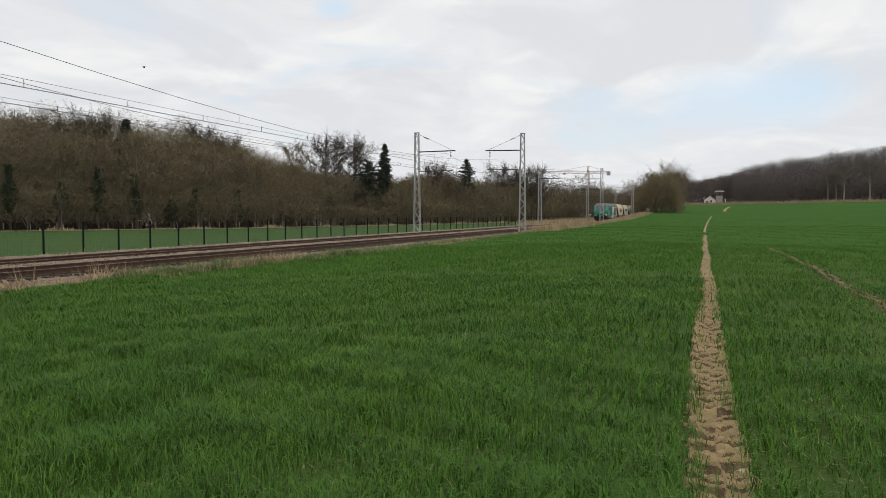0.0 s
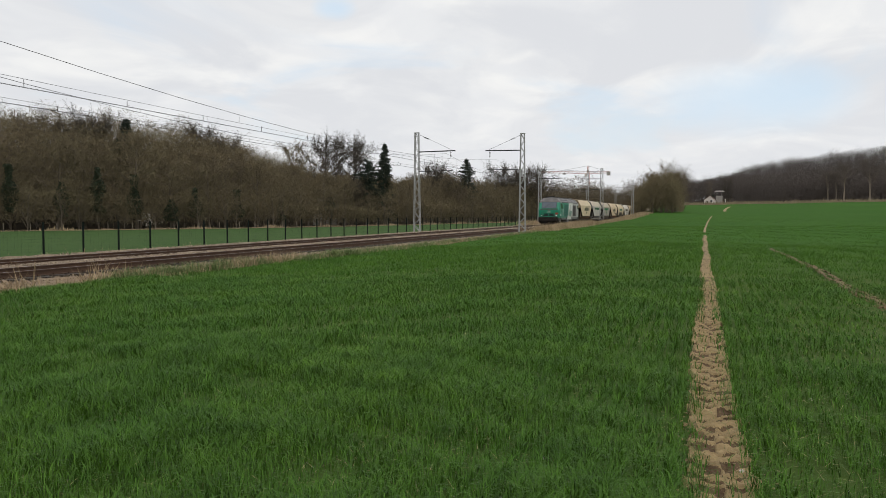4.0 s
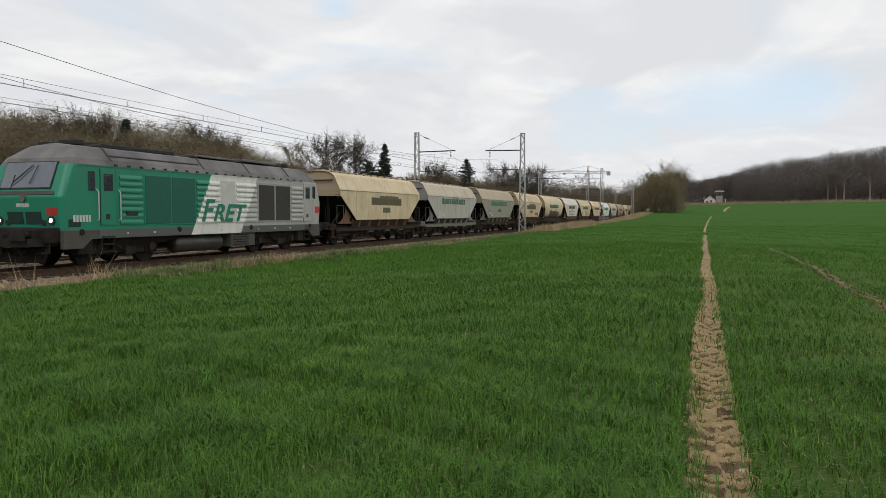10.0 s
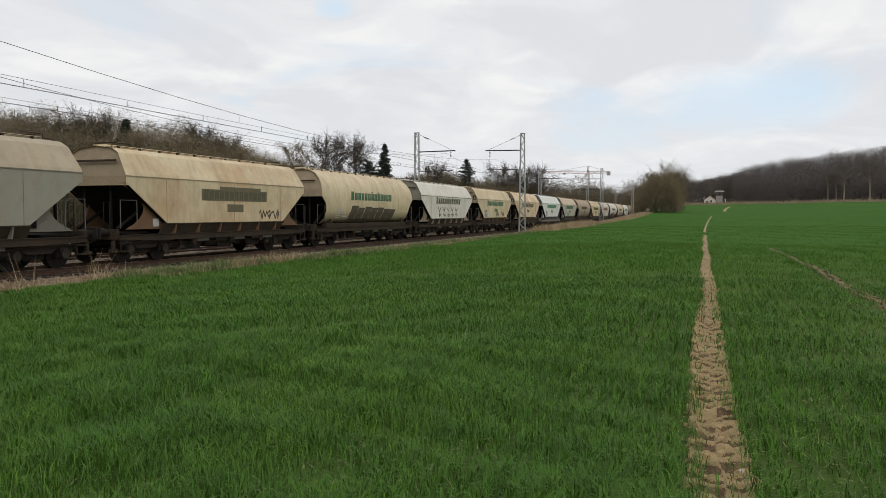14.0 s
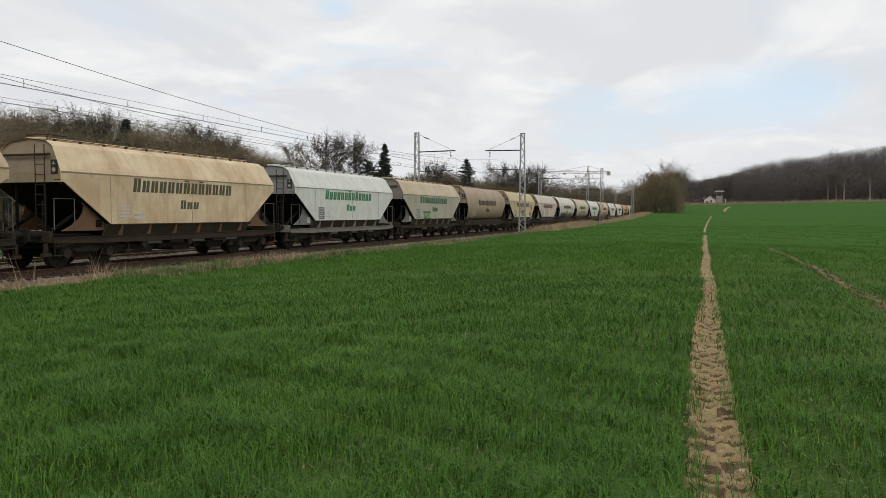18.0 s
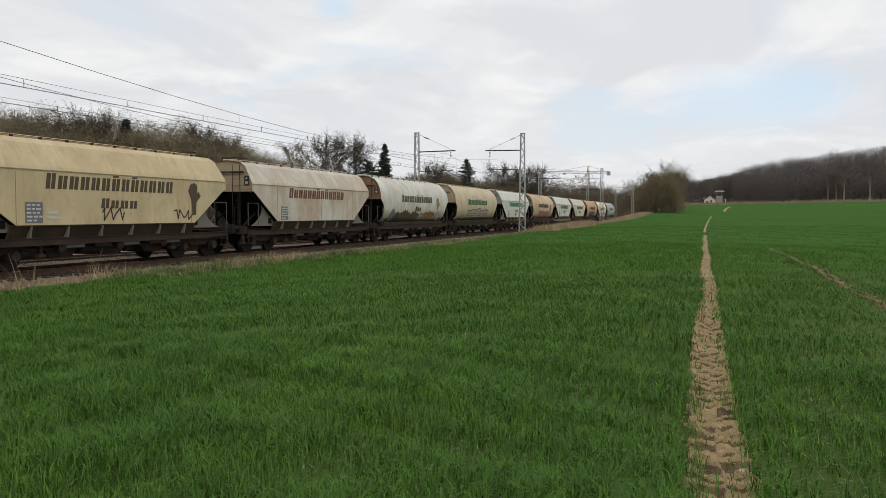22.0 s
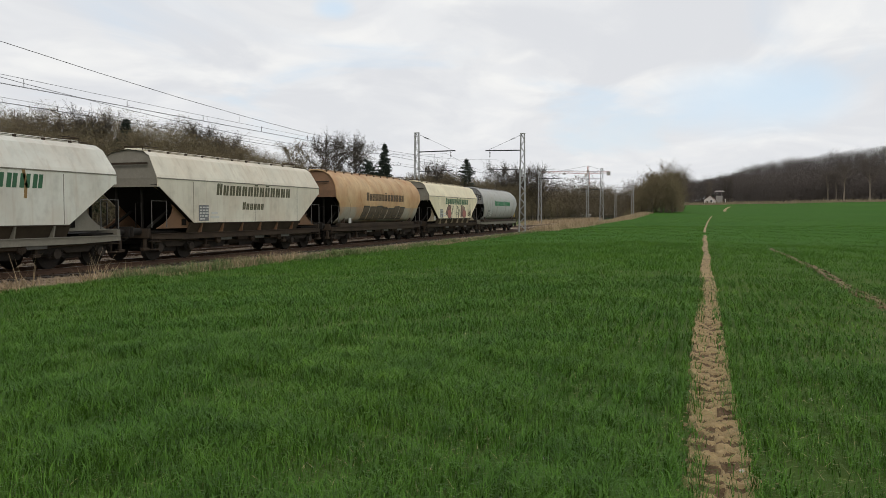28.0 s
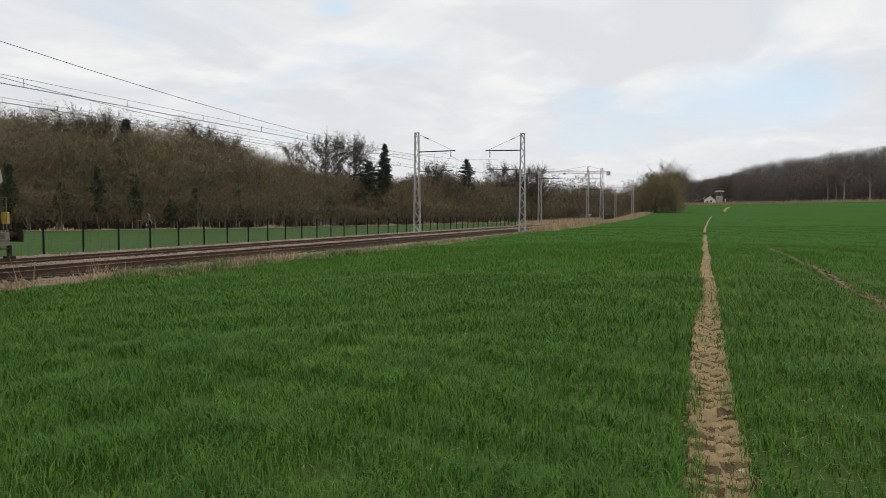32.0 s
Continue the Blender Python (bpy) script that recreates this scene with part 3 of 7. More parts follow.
def make_rut(lane, y0, y1, half, lug):
    """A tyre track: a shallow trough with staggered rounded tread pits and crumbled crests."""
    rng = np.random.default_rng(20 + lane)
    ys = np.concatenate([np.arange(y0, 9, 0.012), np.arange(9, 18, 0.022), np.arange(18, y1, 0.06)])
    ts = np.linspace(-1, 1, 37)
    Y, T = np.meshgrid(ys, ts, indexing="ij")
    edge = 1 + 0.14 * np.sin(Y * 5.3) * np.sin(Y * 1.7 + lane) + 0.10 * np.sin(Y * 13) + 0.05 * np.sin(Y * 29 + 3 * T)
    X = rut_x(Y, lane) + T * half * edge * (1 - 0.34 * step(5, 32, Y))
    side = T > 0.08 * np.sin(Y * 3)
    warp = 0.03 * np.sin(Y * 5.1 + 2 * T) + 0.012 * np.sin(Y * 17 + 7 * T + lane)
    ph = (Y - 0.07 * np.abs(T) + warp + np.where(side, lug / 2, 0)) / lug
    cell = np.floor(ph).astype(int) * 2 + side
    dice = rng.uniform(0, 1, (4, 4000))
    c = np.clip(cell, 0, 3999)
    rad = 0.55 + 0.75 * dice[0][c]
    off = 0.40 + 0.22 * (dice[1][c] - 0.5)
    d2 = (((ph % 1.0) - 0.5 + 0.15 * (dice[2][c] - 0.5)) / (0.36 * rad)) ** 2 + ((np.abs(T) - off) / (0.70 * rad)) ** 2
    ragged = 0.35 * np.sin(Y * 61 + 11 * T) * np.sin(19 * T - Y * 37)
    pit_ = np.clip(1.15 - d2 + ragged * 0.5, 0, 1)
    fade = np.clip((36 - Y) / 24, 0, 1)
    grit = 0.006 * np.sin(Y * 41 + 9 * T) * np.sin(13 * T + Y * 29) + rng.normal(0, 0.0030, X.shape)
    crest = 0.014 * np.sin(Y * 9.3 + 3.2 * T) * np.sin(Y * 3.1 - 5 * T)
    Zr = gz(X, Y) + 0.012 + (-0.020 * (1 - T ** 6) + crest - 0.024 * pit_ ** 0.8 + 0.010 * np.exp(-((d2 - 1.6) / 0.5) ** 2) + grit + 0.022) * fade
    Zr = np.where(np.abs(T) > 0.99, gz(X, Y) - 0.03, Zr) + (0.0 if lane else 0.03) * (1 - np.abs(T)) * (1 - fade)
    ii = np.arange(X.size).reshape(X.shape)
    F = np.stack([ii[:-1, :-1], ii[:-1, 1:], ii[1:, 1:], ii[1:, :-1]], -1).reshape(-1, 4)
    V = np.stack([X, Y, Zr], -1).reshape(-1, 3)
    # the shade in the tread's pits is painted as darker soil, the crests have dried pale
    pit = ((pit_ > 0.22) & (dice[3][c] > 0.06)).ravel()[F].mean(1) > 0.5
    if lane:
        # the second track is half grown over
        bare_ = (np.sin(Y * 2.1) * np.sin(Y * 0.83 + 3 * T) + 0.5 * np.sin(Y * 7 + 4 * T) > -0.12).ravel()[F[:, 0]]
        F, pit = F[bare_], pit[bare_]
    r = soup("wheel_rut", V, F[~pit], M["halfdry" if lane else "rutsoil"], "structure")
    w = soup("damp_tread_pits", V, F[pit], M["pitshade"], "stuff")
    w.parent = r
    return tagged(r, "dry sandy tyre track with tread marks through the wheat", "wheel rut", "wheel ruts")


make_rut(0, 2.4, 62, 0.19, 0.24)
make_rut(1, 8.0, 40, 0.15, 0.22)
# the track's continuation far up the field
for lane, x0, y0, x1, y1, w in ((0, 0.1, 70, 1.6, 170, 0.10), (1, 5.5, 226, 9.2, 306, 0.40)):
    ys = np.arange(y0, y1, 2.0)
    t = (ys - y0) / (y1 - y0)
    xc = x0 + (x1 - x0) * t ** 1.6
    L_ = np.stack([xc - w, ys, gz(xc - w, ys) + 0.06], -1)
    R2 = np.stack([xc + w, ys, gz(xc + w, ys) + 0.06], -1)
    V = np.stack([L_, R2], 1).reshape(-1, 3)
    k = np.arange(len(ys) - 1) * 2
    F = np.stack([k, k + 1, k + 3, k + 2], -1)
    tagged(soup("wheel_rut", V, F, M["soil"], "structure"), "distant pale tyre track curving up the field", "wheel rut", "wheel ruts")


def clods(n, yr, size, seed):
    rng = np.random.default_rng(seed)
    y = yr[0] + (yr[1] - yr[0]) * rng.uniform(0, 1, n) ** 1.5
    lane = rng.integers(0, 2, n) * (y > 8)
    x = np.where(lane == 0, rut_x(y, 0), rut_x(y, 1)) + rng.choice([-1, 1], n) * rng.normal(0.17, 0.05, n)
    base = np.array([[1, 0, 0], [-1, 0, 0], [0, 1, 0], [0, -1, 0], [0, 0, 1], [0, 0, -1]], float)
    V = base[None] * rng.uniform(0.5, 1.4, (n, 6, 1)) * (size * rng.uniform(0.3, 1.2, n))[:, None, None] * np.array([1.3, 1, 0.6])
    V = V + np.stack([x, y, gz(x, y) + 0.01], -1)[:, None]
    f = np.array([[0, 2, 4], [2, 1, 4], [1, 3, 4], [3, 0, 4], [2, 0, 5], [1, 2, 5], [3, 1, 5], [0, 3, 5]])
    return V.reshape(-1, 3), (f[None] + (np.arange(n) * 6)[:, None, None]).reshape(-1, 3)


v, f = clods(800, (2.4, 18), 0.014, 31)
tagged(soup("clay_clods", v, f, M["clod"], "stuff"), "crumbled dry clay clods in the tyre tracks", "soil")


def flint(px, py, r, label):
    rng = random.Random(int(px * 100))
    bm = bmesh.new()
    bmesh.ops.create_icosphere(bm, subdivisions=2, radius=r, matrix=pose(px, py, float(gz(px, py)) + r * 0.3))
    for v_ in bm.verts:
        v_.co += Vector((rng.uniform(-1, 1), rng.uniform(-1, 1), rng.uniform(-1, 1))) * r * 0.22
    return tagged(part("flint_stone", bm, M["palestone"]), label, "stone", "pale stones in the field")


M["palestone"] = mat("pale_chalky_stone", (0.62, 0.58, 0.50), (0.45, 0.40, 0.33), 20, 0.8)
for q in ((-1.55, 6.62, 0.030), (-1.42, 6.60, 0.022), (0.25, 5.2, 0.02), (-0.95, 5.0, 0.018), (1.15, 5.9, 0.02), (-2.9, 6.2, 0.018), (1.9, 8.0, 0.022), (-2.2, 8.8, 0.02), (-3.6, 5.2, 0.016), (0.9, 7.4, 0.016)):
    flint(*q, "small pale flint stone lying in the wheat")


def tufts(n, xr, yr, height, blades, spread, seed, squeeze=1.0):
    rng = np.random.default_rng(seed)
    cx, cy = rng.uniform(*xr, n), yr[0] + (yr[1] - yr[0]) * rng.uniform(0, 1, n) ** squeeze
    sz = rng.uniform(0.5, 1.3, n)
    x = np.repeat(cx, blades) + rng.normal(0, spread, n * blades)
    y = np.repeat(cy, blades) + rng.normal(0, spread * 1.6, n * blades)
    h = np.repeat(sz, blades) * height * rng.uniform(0.5, 1.2, n * blades)
    a = rng.uniform(0, 6.283, n * blades)
    lean = h * rng.uniform(0.1, 1.1, n * blades)
    z = np.maximum(gz(x, y), np.interp(x, px_, pz_, left=-9, right=-9)) - 0.02
    P = np.stack([x, y, z], -1)
    d = np.stack([np.cos(a), np.sin(a), np.zeros_like(a)], -1)
    s = np.stack([-np.sin(a), np.cos(a), np.zeros_like(a)], -1) * (0.009 + 0.00025 * y)[:, None]
    V = np.stack([P - s, P + s, P + d * lean[:, None] + np.array([0, 0, 1.0]) * h[:, None]], 1).reshape(-1, 3)
    return V, np.arange(len(V)).reshape(-1, 3)


def scatter(name, material, label, category, *rows):
    vs, fs, off = [], [], 0
    for r in rows:
        v, f = tufts(*r)
        vs.append(v)
        fs.append(f + off)
        off += len(v)
    return tagged(soup(name, np.concatenate(vs), np.concatenate(fs), M[material], "stuff"), label, category)


scatter("verge_tufts", "tuft", "coarse green grass tufts along the ballast edge", "grass",
        (300, (-17.1, -16.0), (19.0, 110), 0.20, 26, 0.13, 41, 1.5), (64, (-17.0, -16.1), (19.2, 26), 0.34, 60, 0.12, 42), (50, (-16.9, -16.1), (26, 36), 0.32, 60, 0.12, 44), (500, (-17.4, -16.0), (33, 110), 0.25, 24, 0.18, 45, 1.3), (160, (-28.9, -27.4), (10, 120), 0.25, 16, 0.2, 43, 1.4))
scatter("dry_verge_grass", "straw", "dry straw-coloured grass along the railway", "grass",
        (150, (-17.3, -16.0), (20, 120), 0.24, 20, 0.16, 51, 1.3), (46, (-16.9, -16.2), (24.2, 31), 0.40, 54, 0.2, 52), (20, (-16.9, -16.1), (19.5, 24), 0.40, 24, 0.12, 59), (900, (-17.8, -14.8), (92, 175), 0.30, 26, 0.5, 53, 1.1),
        (260, (-17.2, -15.2), (80, 116), 0.62, 40, 0.4, 61), (500, (-17, -13.5), (150, 215), 0.35, 18, 0.6, 54), (400, (-29.2, -26.8), (10, 200), 0.34, 14, 0.3, 55, 1.3), (150, (-17.9, -16.2), (12.5, 23), 0.13, 34, 0.22, 60), (500, (-28.5, -26.0), (125, 215), 1.0, 16, 0.5, 56),
        (16, (-17.6, -16.7), (13, 16.5), 0.75, 8, 0.12, 57), (5, (-17.2, -16.7), (18.5, 20), 0.8, 12, 0.1, 58))

rng = np.random.default_rng(77)
n = 9000
y = rng.uniform(66, 230, n)
x = wood_edge(y) + rng.normal(2.4, 1.0, n)
P = np.stack([x, y, gz(x, y) - 0.02], -1)
D = rng.normal(size=(n, 3)) * 0.45 + np.array([0, 0, 1.0])
S = np.stack([np.full(n, 0.035), np.full(n, 0.02), np.zeros(n)], -1)
V = np.stack([P - S, P + S, P + D * rng.uniform(0.10, 0.30, n)[:, None] * (0.5 + np.clip(np.sin(y * 0.4) + np.sin(y * 0.93), 0, 2))[:, None]], 1).reshape(-1, 3)
tagged(soup("wood_edge_straw", V, np.arange(len(V)).reshape(-1, 3), M["straw"], "stuff"), "pale dry grass fringing the wood beyond the meadow", "grass")

# ---- masts, overhead wires, fence ----
def lattice_mast(x, y, height, arm_dir, arm_z, arm_len, foot, label, width=(0.62, 0.34)):
    """Four angle legs with zigzag lacing, a tubular arm, its tie and insulators."""
    mast = empty("catenary_mast", pose(x, y, foot))
    tagged(mast, label, "mast", "catenary masts")
    w0, w1, dpt = width[0] / 2, width[1] / 2, 0.16
    for sx in (-1, 1):
        for sy in (-1, 1):
            bm = bmesh.new()
            tube(bm, (sx * w0, sy * dpt, 0), (sx * w1, sy * dpt * 0.8, height), 0.045, 4)
            part("leg", bm, M["galv"], mast)
    n = int(height / 0.62)
    for sy in (-1, 1):
        bm = bmesh.new()
        for i in range(n):
            z0, z1 = height * i / n, height * (i + 1) / n
            f0, f1 = w0 + (w1 - w0) * z0 / height, w0 + (w1 - w0) * z1 / height
            s = 1 if i % 2 else -1
            tube(bm, (s * f0, sy * dpt, z0), (-s * f1, sy * dpt, z1), 0.026, 4)
        part("lacing", bm, M["galv"], mast)
    part("cap", bx((0, 0, height), (width[1] + 0.12, 0.4, 0.06)), M["galv"], mast)
    part("plinth", bx((0, 0, 0.02), (0.9, 0.8, 0.3), 0.03), M["stone"], mast, "concrete footing")
    if arm_len:
        a = arm_dir
        bm = bmesh.new()
        tube(bm, (a * 0.15, 0, arm_z), (a * arm_len, 0, arm_z + 0.05), 0.055, 8)
        part("arm", bm, M["wire"], mast, "dark tubular cantilever")
        bm = bmesh.new()
        tube(bm, (a * 0.1, 0, height - 0.1), (a * (arm_len - 0.35), 0, arm_z + 0.12), 0.014, 5)
        for k in range(5):
            tube(bm, (a * (0.75 + 0.1 * k), 0, height - 0.1 - (height - arm_z - 0.2) * (0.75 + 0.1 * k) / arm_len - 0.02),
                 (a * (0.79 + 0.1 * k), 0, height - 0.1 - (height - arm_z - 0.2) * (0.79 + 0.1 * k) / arm_len - 0.02), 0.06, 8)
        part("tie_rod", bm, M["wire"], mast)
        bm = bmesh.new()
        tip = a * (arm_len - 0.45)
        for k in range(4):
            tube(bm, (tip, 0, arm_z - 0.12 - 0.13 * k), (tip, 0, arm_z - 0.17 - 0.13 * k), 0.085, 10, 0.05)
        tube(bm, (tip, 0, arm_z), (tip, 0, arm_z - 0.62), 0.018, 6)
        part("insulator", bm, M["insul"], mast)
        bm = bmesh.new()
        low = arm_z - 1.9
        tube(bm, (a * 0.2, 0, low), (a * (arm_len - 0.2), 0, low + 0.1), 0.03, 6)
        tube(bm, (a * (arm_len - 1.7), 0, low - 0.30), (a * (arm_len - 0.3), 0, low + 0.06), 0.02, 6)
        part("steady_arm", bm, M["wire"], mast)
    return mast


NEAR_MASTS = [13.0, 76.0, 139.3, 202.3, 265.0, 328.0]
FAR_MASTS = [9.4, 72.2, 132.8, 191.0, 254.0, 317.0]
LBL = "tall grey galvanised lattice catenary mast beside the track"
for y in NEAR_MASTS:
    lattice_mast(-16.9, y, 10.0 if y < 100 else 9.8, -1, 8.38 if y < 100 else 8.0, 3.75, float(gz(-16.9, y)) - 0.05, LBL)
for y in FAR_MASTS:
    tall = abs(y - 191) < 1
    lattice_mast(-26.5, y, 12.9 if tall else 10.2, 1, 8.35 if not tall else 8.2, 3.9, -0.75, LBL if not tall else LBL.replace("tall", "extra tall"))


def span_wire(name, x, ys, support, sag, r, label, cant=0.0):
    bm = bmesh.new()
    for a, b in zip(ys, ys[1:]):
        n = 14
        pts = []
        for i in range(n + 1):
            t = i / n
            pts.append((x, a + (b - a) * t, support - sag * 4 * t * (1 - t)))
        for p, q in zip(pts, pts[1:]):
            tube(bm, p, q, r, 4, caps=False)
    return tagged(part(name, bm, M["wire"]), label, "overhead wire", "catenary wires", "structure")


for x, ys, zs in ((TRACK_NEAR, [-50.0] + NEAR_MASTS, (7.02, 1.3, 5.66, 5.43)), (TRACK_FAR, [-53.4] + FAR_MASTS, (7.4, 1.6, 5.72, 5.54))):
    span_wire("messenger_wire", x, ys, zs[0], zs[1], 0.0095, "dark sagging messenger wire over the track")
    span_wire("auxiliary_wire", x, ys, zs[2] + 0.06, 0.12, 0.006, "thin auxiliary wire over the track")
    for dx in (-0.04, 0.04):
        span_wire("contact_wire", x + dx, ys, zs[3], 0.02, 0.006, "dark copper contact wire over the track")
    bm = bmesh.new()
    for a, b in zip(ys, ys[1:]):
        n = 9
        for i in range(n):
            t = (i + 0.5) / n
            zt = zs[0] - zs[1] * 4 * t * (1 - t)
            if i % 2 == 0:
                tube(bm, (x, a + (b - a) * t, zs[2]), (x, a + (b - a) * t, zt), 0.007, 4)
        for i in range(14):
            t = (i + 0.3) / 14
            tube(bm, (x, a + (b - a) * t, zs[3]), (x, a + (b - a) * t, zs[2]), 0.012, 4)
    tagged(part("droppers", bm, M["wire"]), "thin vertical droppers between overhead wires", "overhead wire", "catenary wires", "structure")
# cross-track span between the extra tall mast and its neighbour
bm = bmesh.new()
tube(bm, (-26.5, 132.8, 9.2), (-16.9, 139.3, 8.9), 0.02, 5)
tagged(part("cross_span_wire", bm, M["wire"]), "dark span wire slung across both tracks", "overhead wire", "", "structure")

fence = empty("mesh_fence", pose(FENCE_X, 0, 0))
tagged(fence, "dark green welded mesh fence with slim posts along the railway", "fence")
FENCE_Y = [6.65 + 2.5 * i for i in range(110)]
pm = bx((0, 0, 0.86), (0.07, 0.07, 1.78), 0.006)
first = part("post", pm, M["fence"], fence)
for i, y in enumerate(FENCE_Y):
    o = first if i == 0 else new("post", first.data)
    o.parent = fence
    o.location = (0, y, float(gz(FENCE_X, y)) - 0.03)
bm = bmesh.new()
for k in range(12):
    z = 0.06 + k * 0.148
    tube(bm, (0, 0, z), (0, 2.5, z), 0.0019, 3, caps=False)
for k in range(13):
    y = 0.1 + k * 0.19
    tube(bm, (0, y, 0.05), (0, y, 1.7), 0.0016, 3, caps=False)
panel = part("mesh_panel", bm, M["fence"], fence)
for i, y in enumerate(FENCE_Y[:-1]):
    o = panel if i == 0 else new("mesh_panel", panel.data)
    o.parent = fence
    o.location = (0, y, float(gz(FENCE_X, y + 1.25)) - 0.02)

# ---- trees ----
def cone_tri(P, Q, r0, r1, k=3):
    """Open tapered tubes for arrays of segments."""
    P, Q = np.asarray(P, float), np.asarray(Q, float)
    d = Q - P
    d /= np.linalg.norm(d, axis=1, keepdims=True) + 1e-9
    ref = np.where(np.abs(d[:, 2:3]) > 0.8, np.array([[1.0, 0, 0]]), np.array([[0, 0, 1.0]]))
    u = np.cross(d, ref)
    u /= np.linalg.norm(u, axis=1, keepdims=True) + 1e-9
    v = np.cross(d, u)
    V = []
    for i in range(k):
        a = 2 * math.pi * i / k
        o = u * math.cos(a) + v * math.sin(a)
        V.append(P + o * np.asarray(r0)[:, None])
    for i in range(k):
        a = 2 * math.pi * i / k
        o = u * math.cos(a) + v * math.sin(a)
        V.append(Q + o * np.asarray(r1)[:, None])
    V = np.stack(V, 1)
    n = len(P)
    F = np.array([[i, (i + 1) % k, k + (i + 1) % k, k + i] for i in range(k)])
    F = (F[None] + (np.arange(n) * 2 * k)[:, None, None]).reshape(-1, 4)
    return V.reshape(-1, 3), F


def twig_tris(P, D, L, W, rng):
    """Thin triangles from P along D."""
    n = len(P)
    side = np.cross(D, rng.normal(size=(n, 3)))
    side /= np.linalg.norm(side, axis=1, keepdims=True) + 1e-9
    side *= np.asarray(W).reshape(-1, 1)
    V = np.stack([P - side, P + side, P + D * np.asarray(L).reshape(-1, 1)], 1).reshape(-1, 3)
    return V, np.arange(3 * n).reshape(n, 3)


def unit(v):
    return v / (np.linalg.norm(v, axis=-1, keepdims=True) + 1e-9)


def grow(seed, height, spread, trunk_r, limbs=11, subs=6, twigs=9, start=0.25, up=0.45, twig_len=0.9, twig_w=0.018, wave=0.03):
    """A bare tree: arrays of wood segments and of twigs. Crown rounded, limbs rising."""
    rng = np.random.default_rng(seed)
    segs = []
    pts = [np.zeros(3)]
    nseg = 7
    for i in range(nseg):
        pts.append(pts[-1] + np.array([rng.normal(0, wave) * height / nseg * 3, rng.normal(0, wave) * height / nseg * 3, height * 0.86 / nseg]))
    pts = np.array(pts)
    rad = trunk_r * (1 - np.linspace(0, 1, nseg + 1)) ** 0.8 + 0.03
    rad[0] *= 1.3
    for i in range(nseg):
        segs.append((pts[i], pts[i + 1], rad[i], rad[i + 1]))
    base_p, base_d = [], []
    for b in range(limbs):
        f = start + (0.98 - start) * (b + rng.uniform(0, 1)) / limbs
        k = min(int(f * nseg), nseg - 1)
        p = pts[k] + (pts[k + 1] - pts[k]) * (f * nseg - k)
        az = b * 2.4 + rng.uniform(-0.5, 0.5)
        reach = spread * math.sin(math.pi * min(0.95, (0.22 + 0.75 * (f - start) / (1 - start)))) ** 0.7 * rng.uniform(0.75, 1.1)
        d = np.array([math.cos(az), math.sin(az), up * rng.uniform(0.6, 1.6)])
        d /= np.linalg.norm(d)
        r = trunk_r * 0.42 * (1.1 - f)+ 0.02
        q = p
        for s in range(4):
            d = unit(d + rng.normal(0, 0.16, 3) + np.array([0, 0, 0.10]))
            e = q + d * reach / 4 * 1.15
            segs.append((q, e, r * (1 - s * 0.22), r * (0.78 - s * 0.22) + 0.008))
            for _ in range(subs // 2 + 1):
                t = rng.uniform(0.1, 1)
                base_p.append(q + (e - q) * t)
                base_d.append(unit(d * 0.6 + rng.normal(0, 0.65, 3) + np.array([0, 0, 0.25])))
            q = e
        base_p.append(q)
        base_d.append(d)
    base_p, base_d = np.array(base_p), np.array(base_d)
    n = len(base_p)
    L = spread * rng.uniform(0.22, 0.5, n)
    mid = base_p + base_d * (L / 2)[:, None]
    bend = unit(base_d + rng.normal(0, 0.3, (n, 3)) + np.array([0, 0, 0.15]))
    end = mid + bend * (L / 2)[:, None]
    for i in range(n):
        segs.append((base_p[i], mid[i], 0.026, 0.018))
        segs.append((mid[i], end[i], 0.018, 0.008))
    P = np.array([s[0] for s in segs])
    Q = np.array([s[1] for s in segs])
    R0 = np.array([s[2] for s in segs])
    R1 = np.array([s[3] for s in segs])
    V1, F1 = cone_tri(P, Q, R0, R1, 3)
    tp = np.repeat(base_p, twigs, 0)
    tm = np.repeat(mid, twigs, 0)
    te = np.repeat(end, twigs, 0)
    t = rng.uniform(0, 1, (len(tp), 1))
    tp = np.where(t < 0.5, tp + (tm - tp) * 2 * t, tm + (te - tm) * (2 * t - 1))
    td = unit(np.repeat(bend, twigs, 0) * 0.5 + rng.normal(0, 0.7, (len(tp), 3)) + np.array([0, 0, 0.2]))
    tl = twig_len * rng.uniform(0.4, 1.3, len(tp))
    V2, F2 = twig_tris(tp, td, tl, twig_w * rng.uniform(0.6, 1.3, len(tp)), rng)
    # side twiglets
    sp_ = tp + td * (tl * rng.uniform(0.2, 0.9, len(tp)))[:, None]
    sd = unit(td * 0.5 + rng.normal(0, 0.7, td.shape))
    V3, F3 = twig_tris(sp_, sd, tl * 0.6, twig_w * 0.7 * np.ones(len(tp)), rng)
    return (V1, F1), (np.concatenate([V2, V3]), np.concatenate([F2, F3 + len(V2)]))


TREE_KINDS = {}
TREE_MESH = {}
MAIN = {}


def tree_kind(key, bark, twig, label, **kw):
    (V1, F1), (V2, F2) = grow(**kw)
    MAIN[key] = 7 + 4 * kw["limbs"]
    TREE_MESH[key] = (V1, F1, V2, F2, bark, twig)
    TREE_KINDS[key] = [label, None]


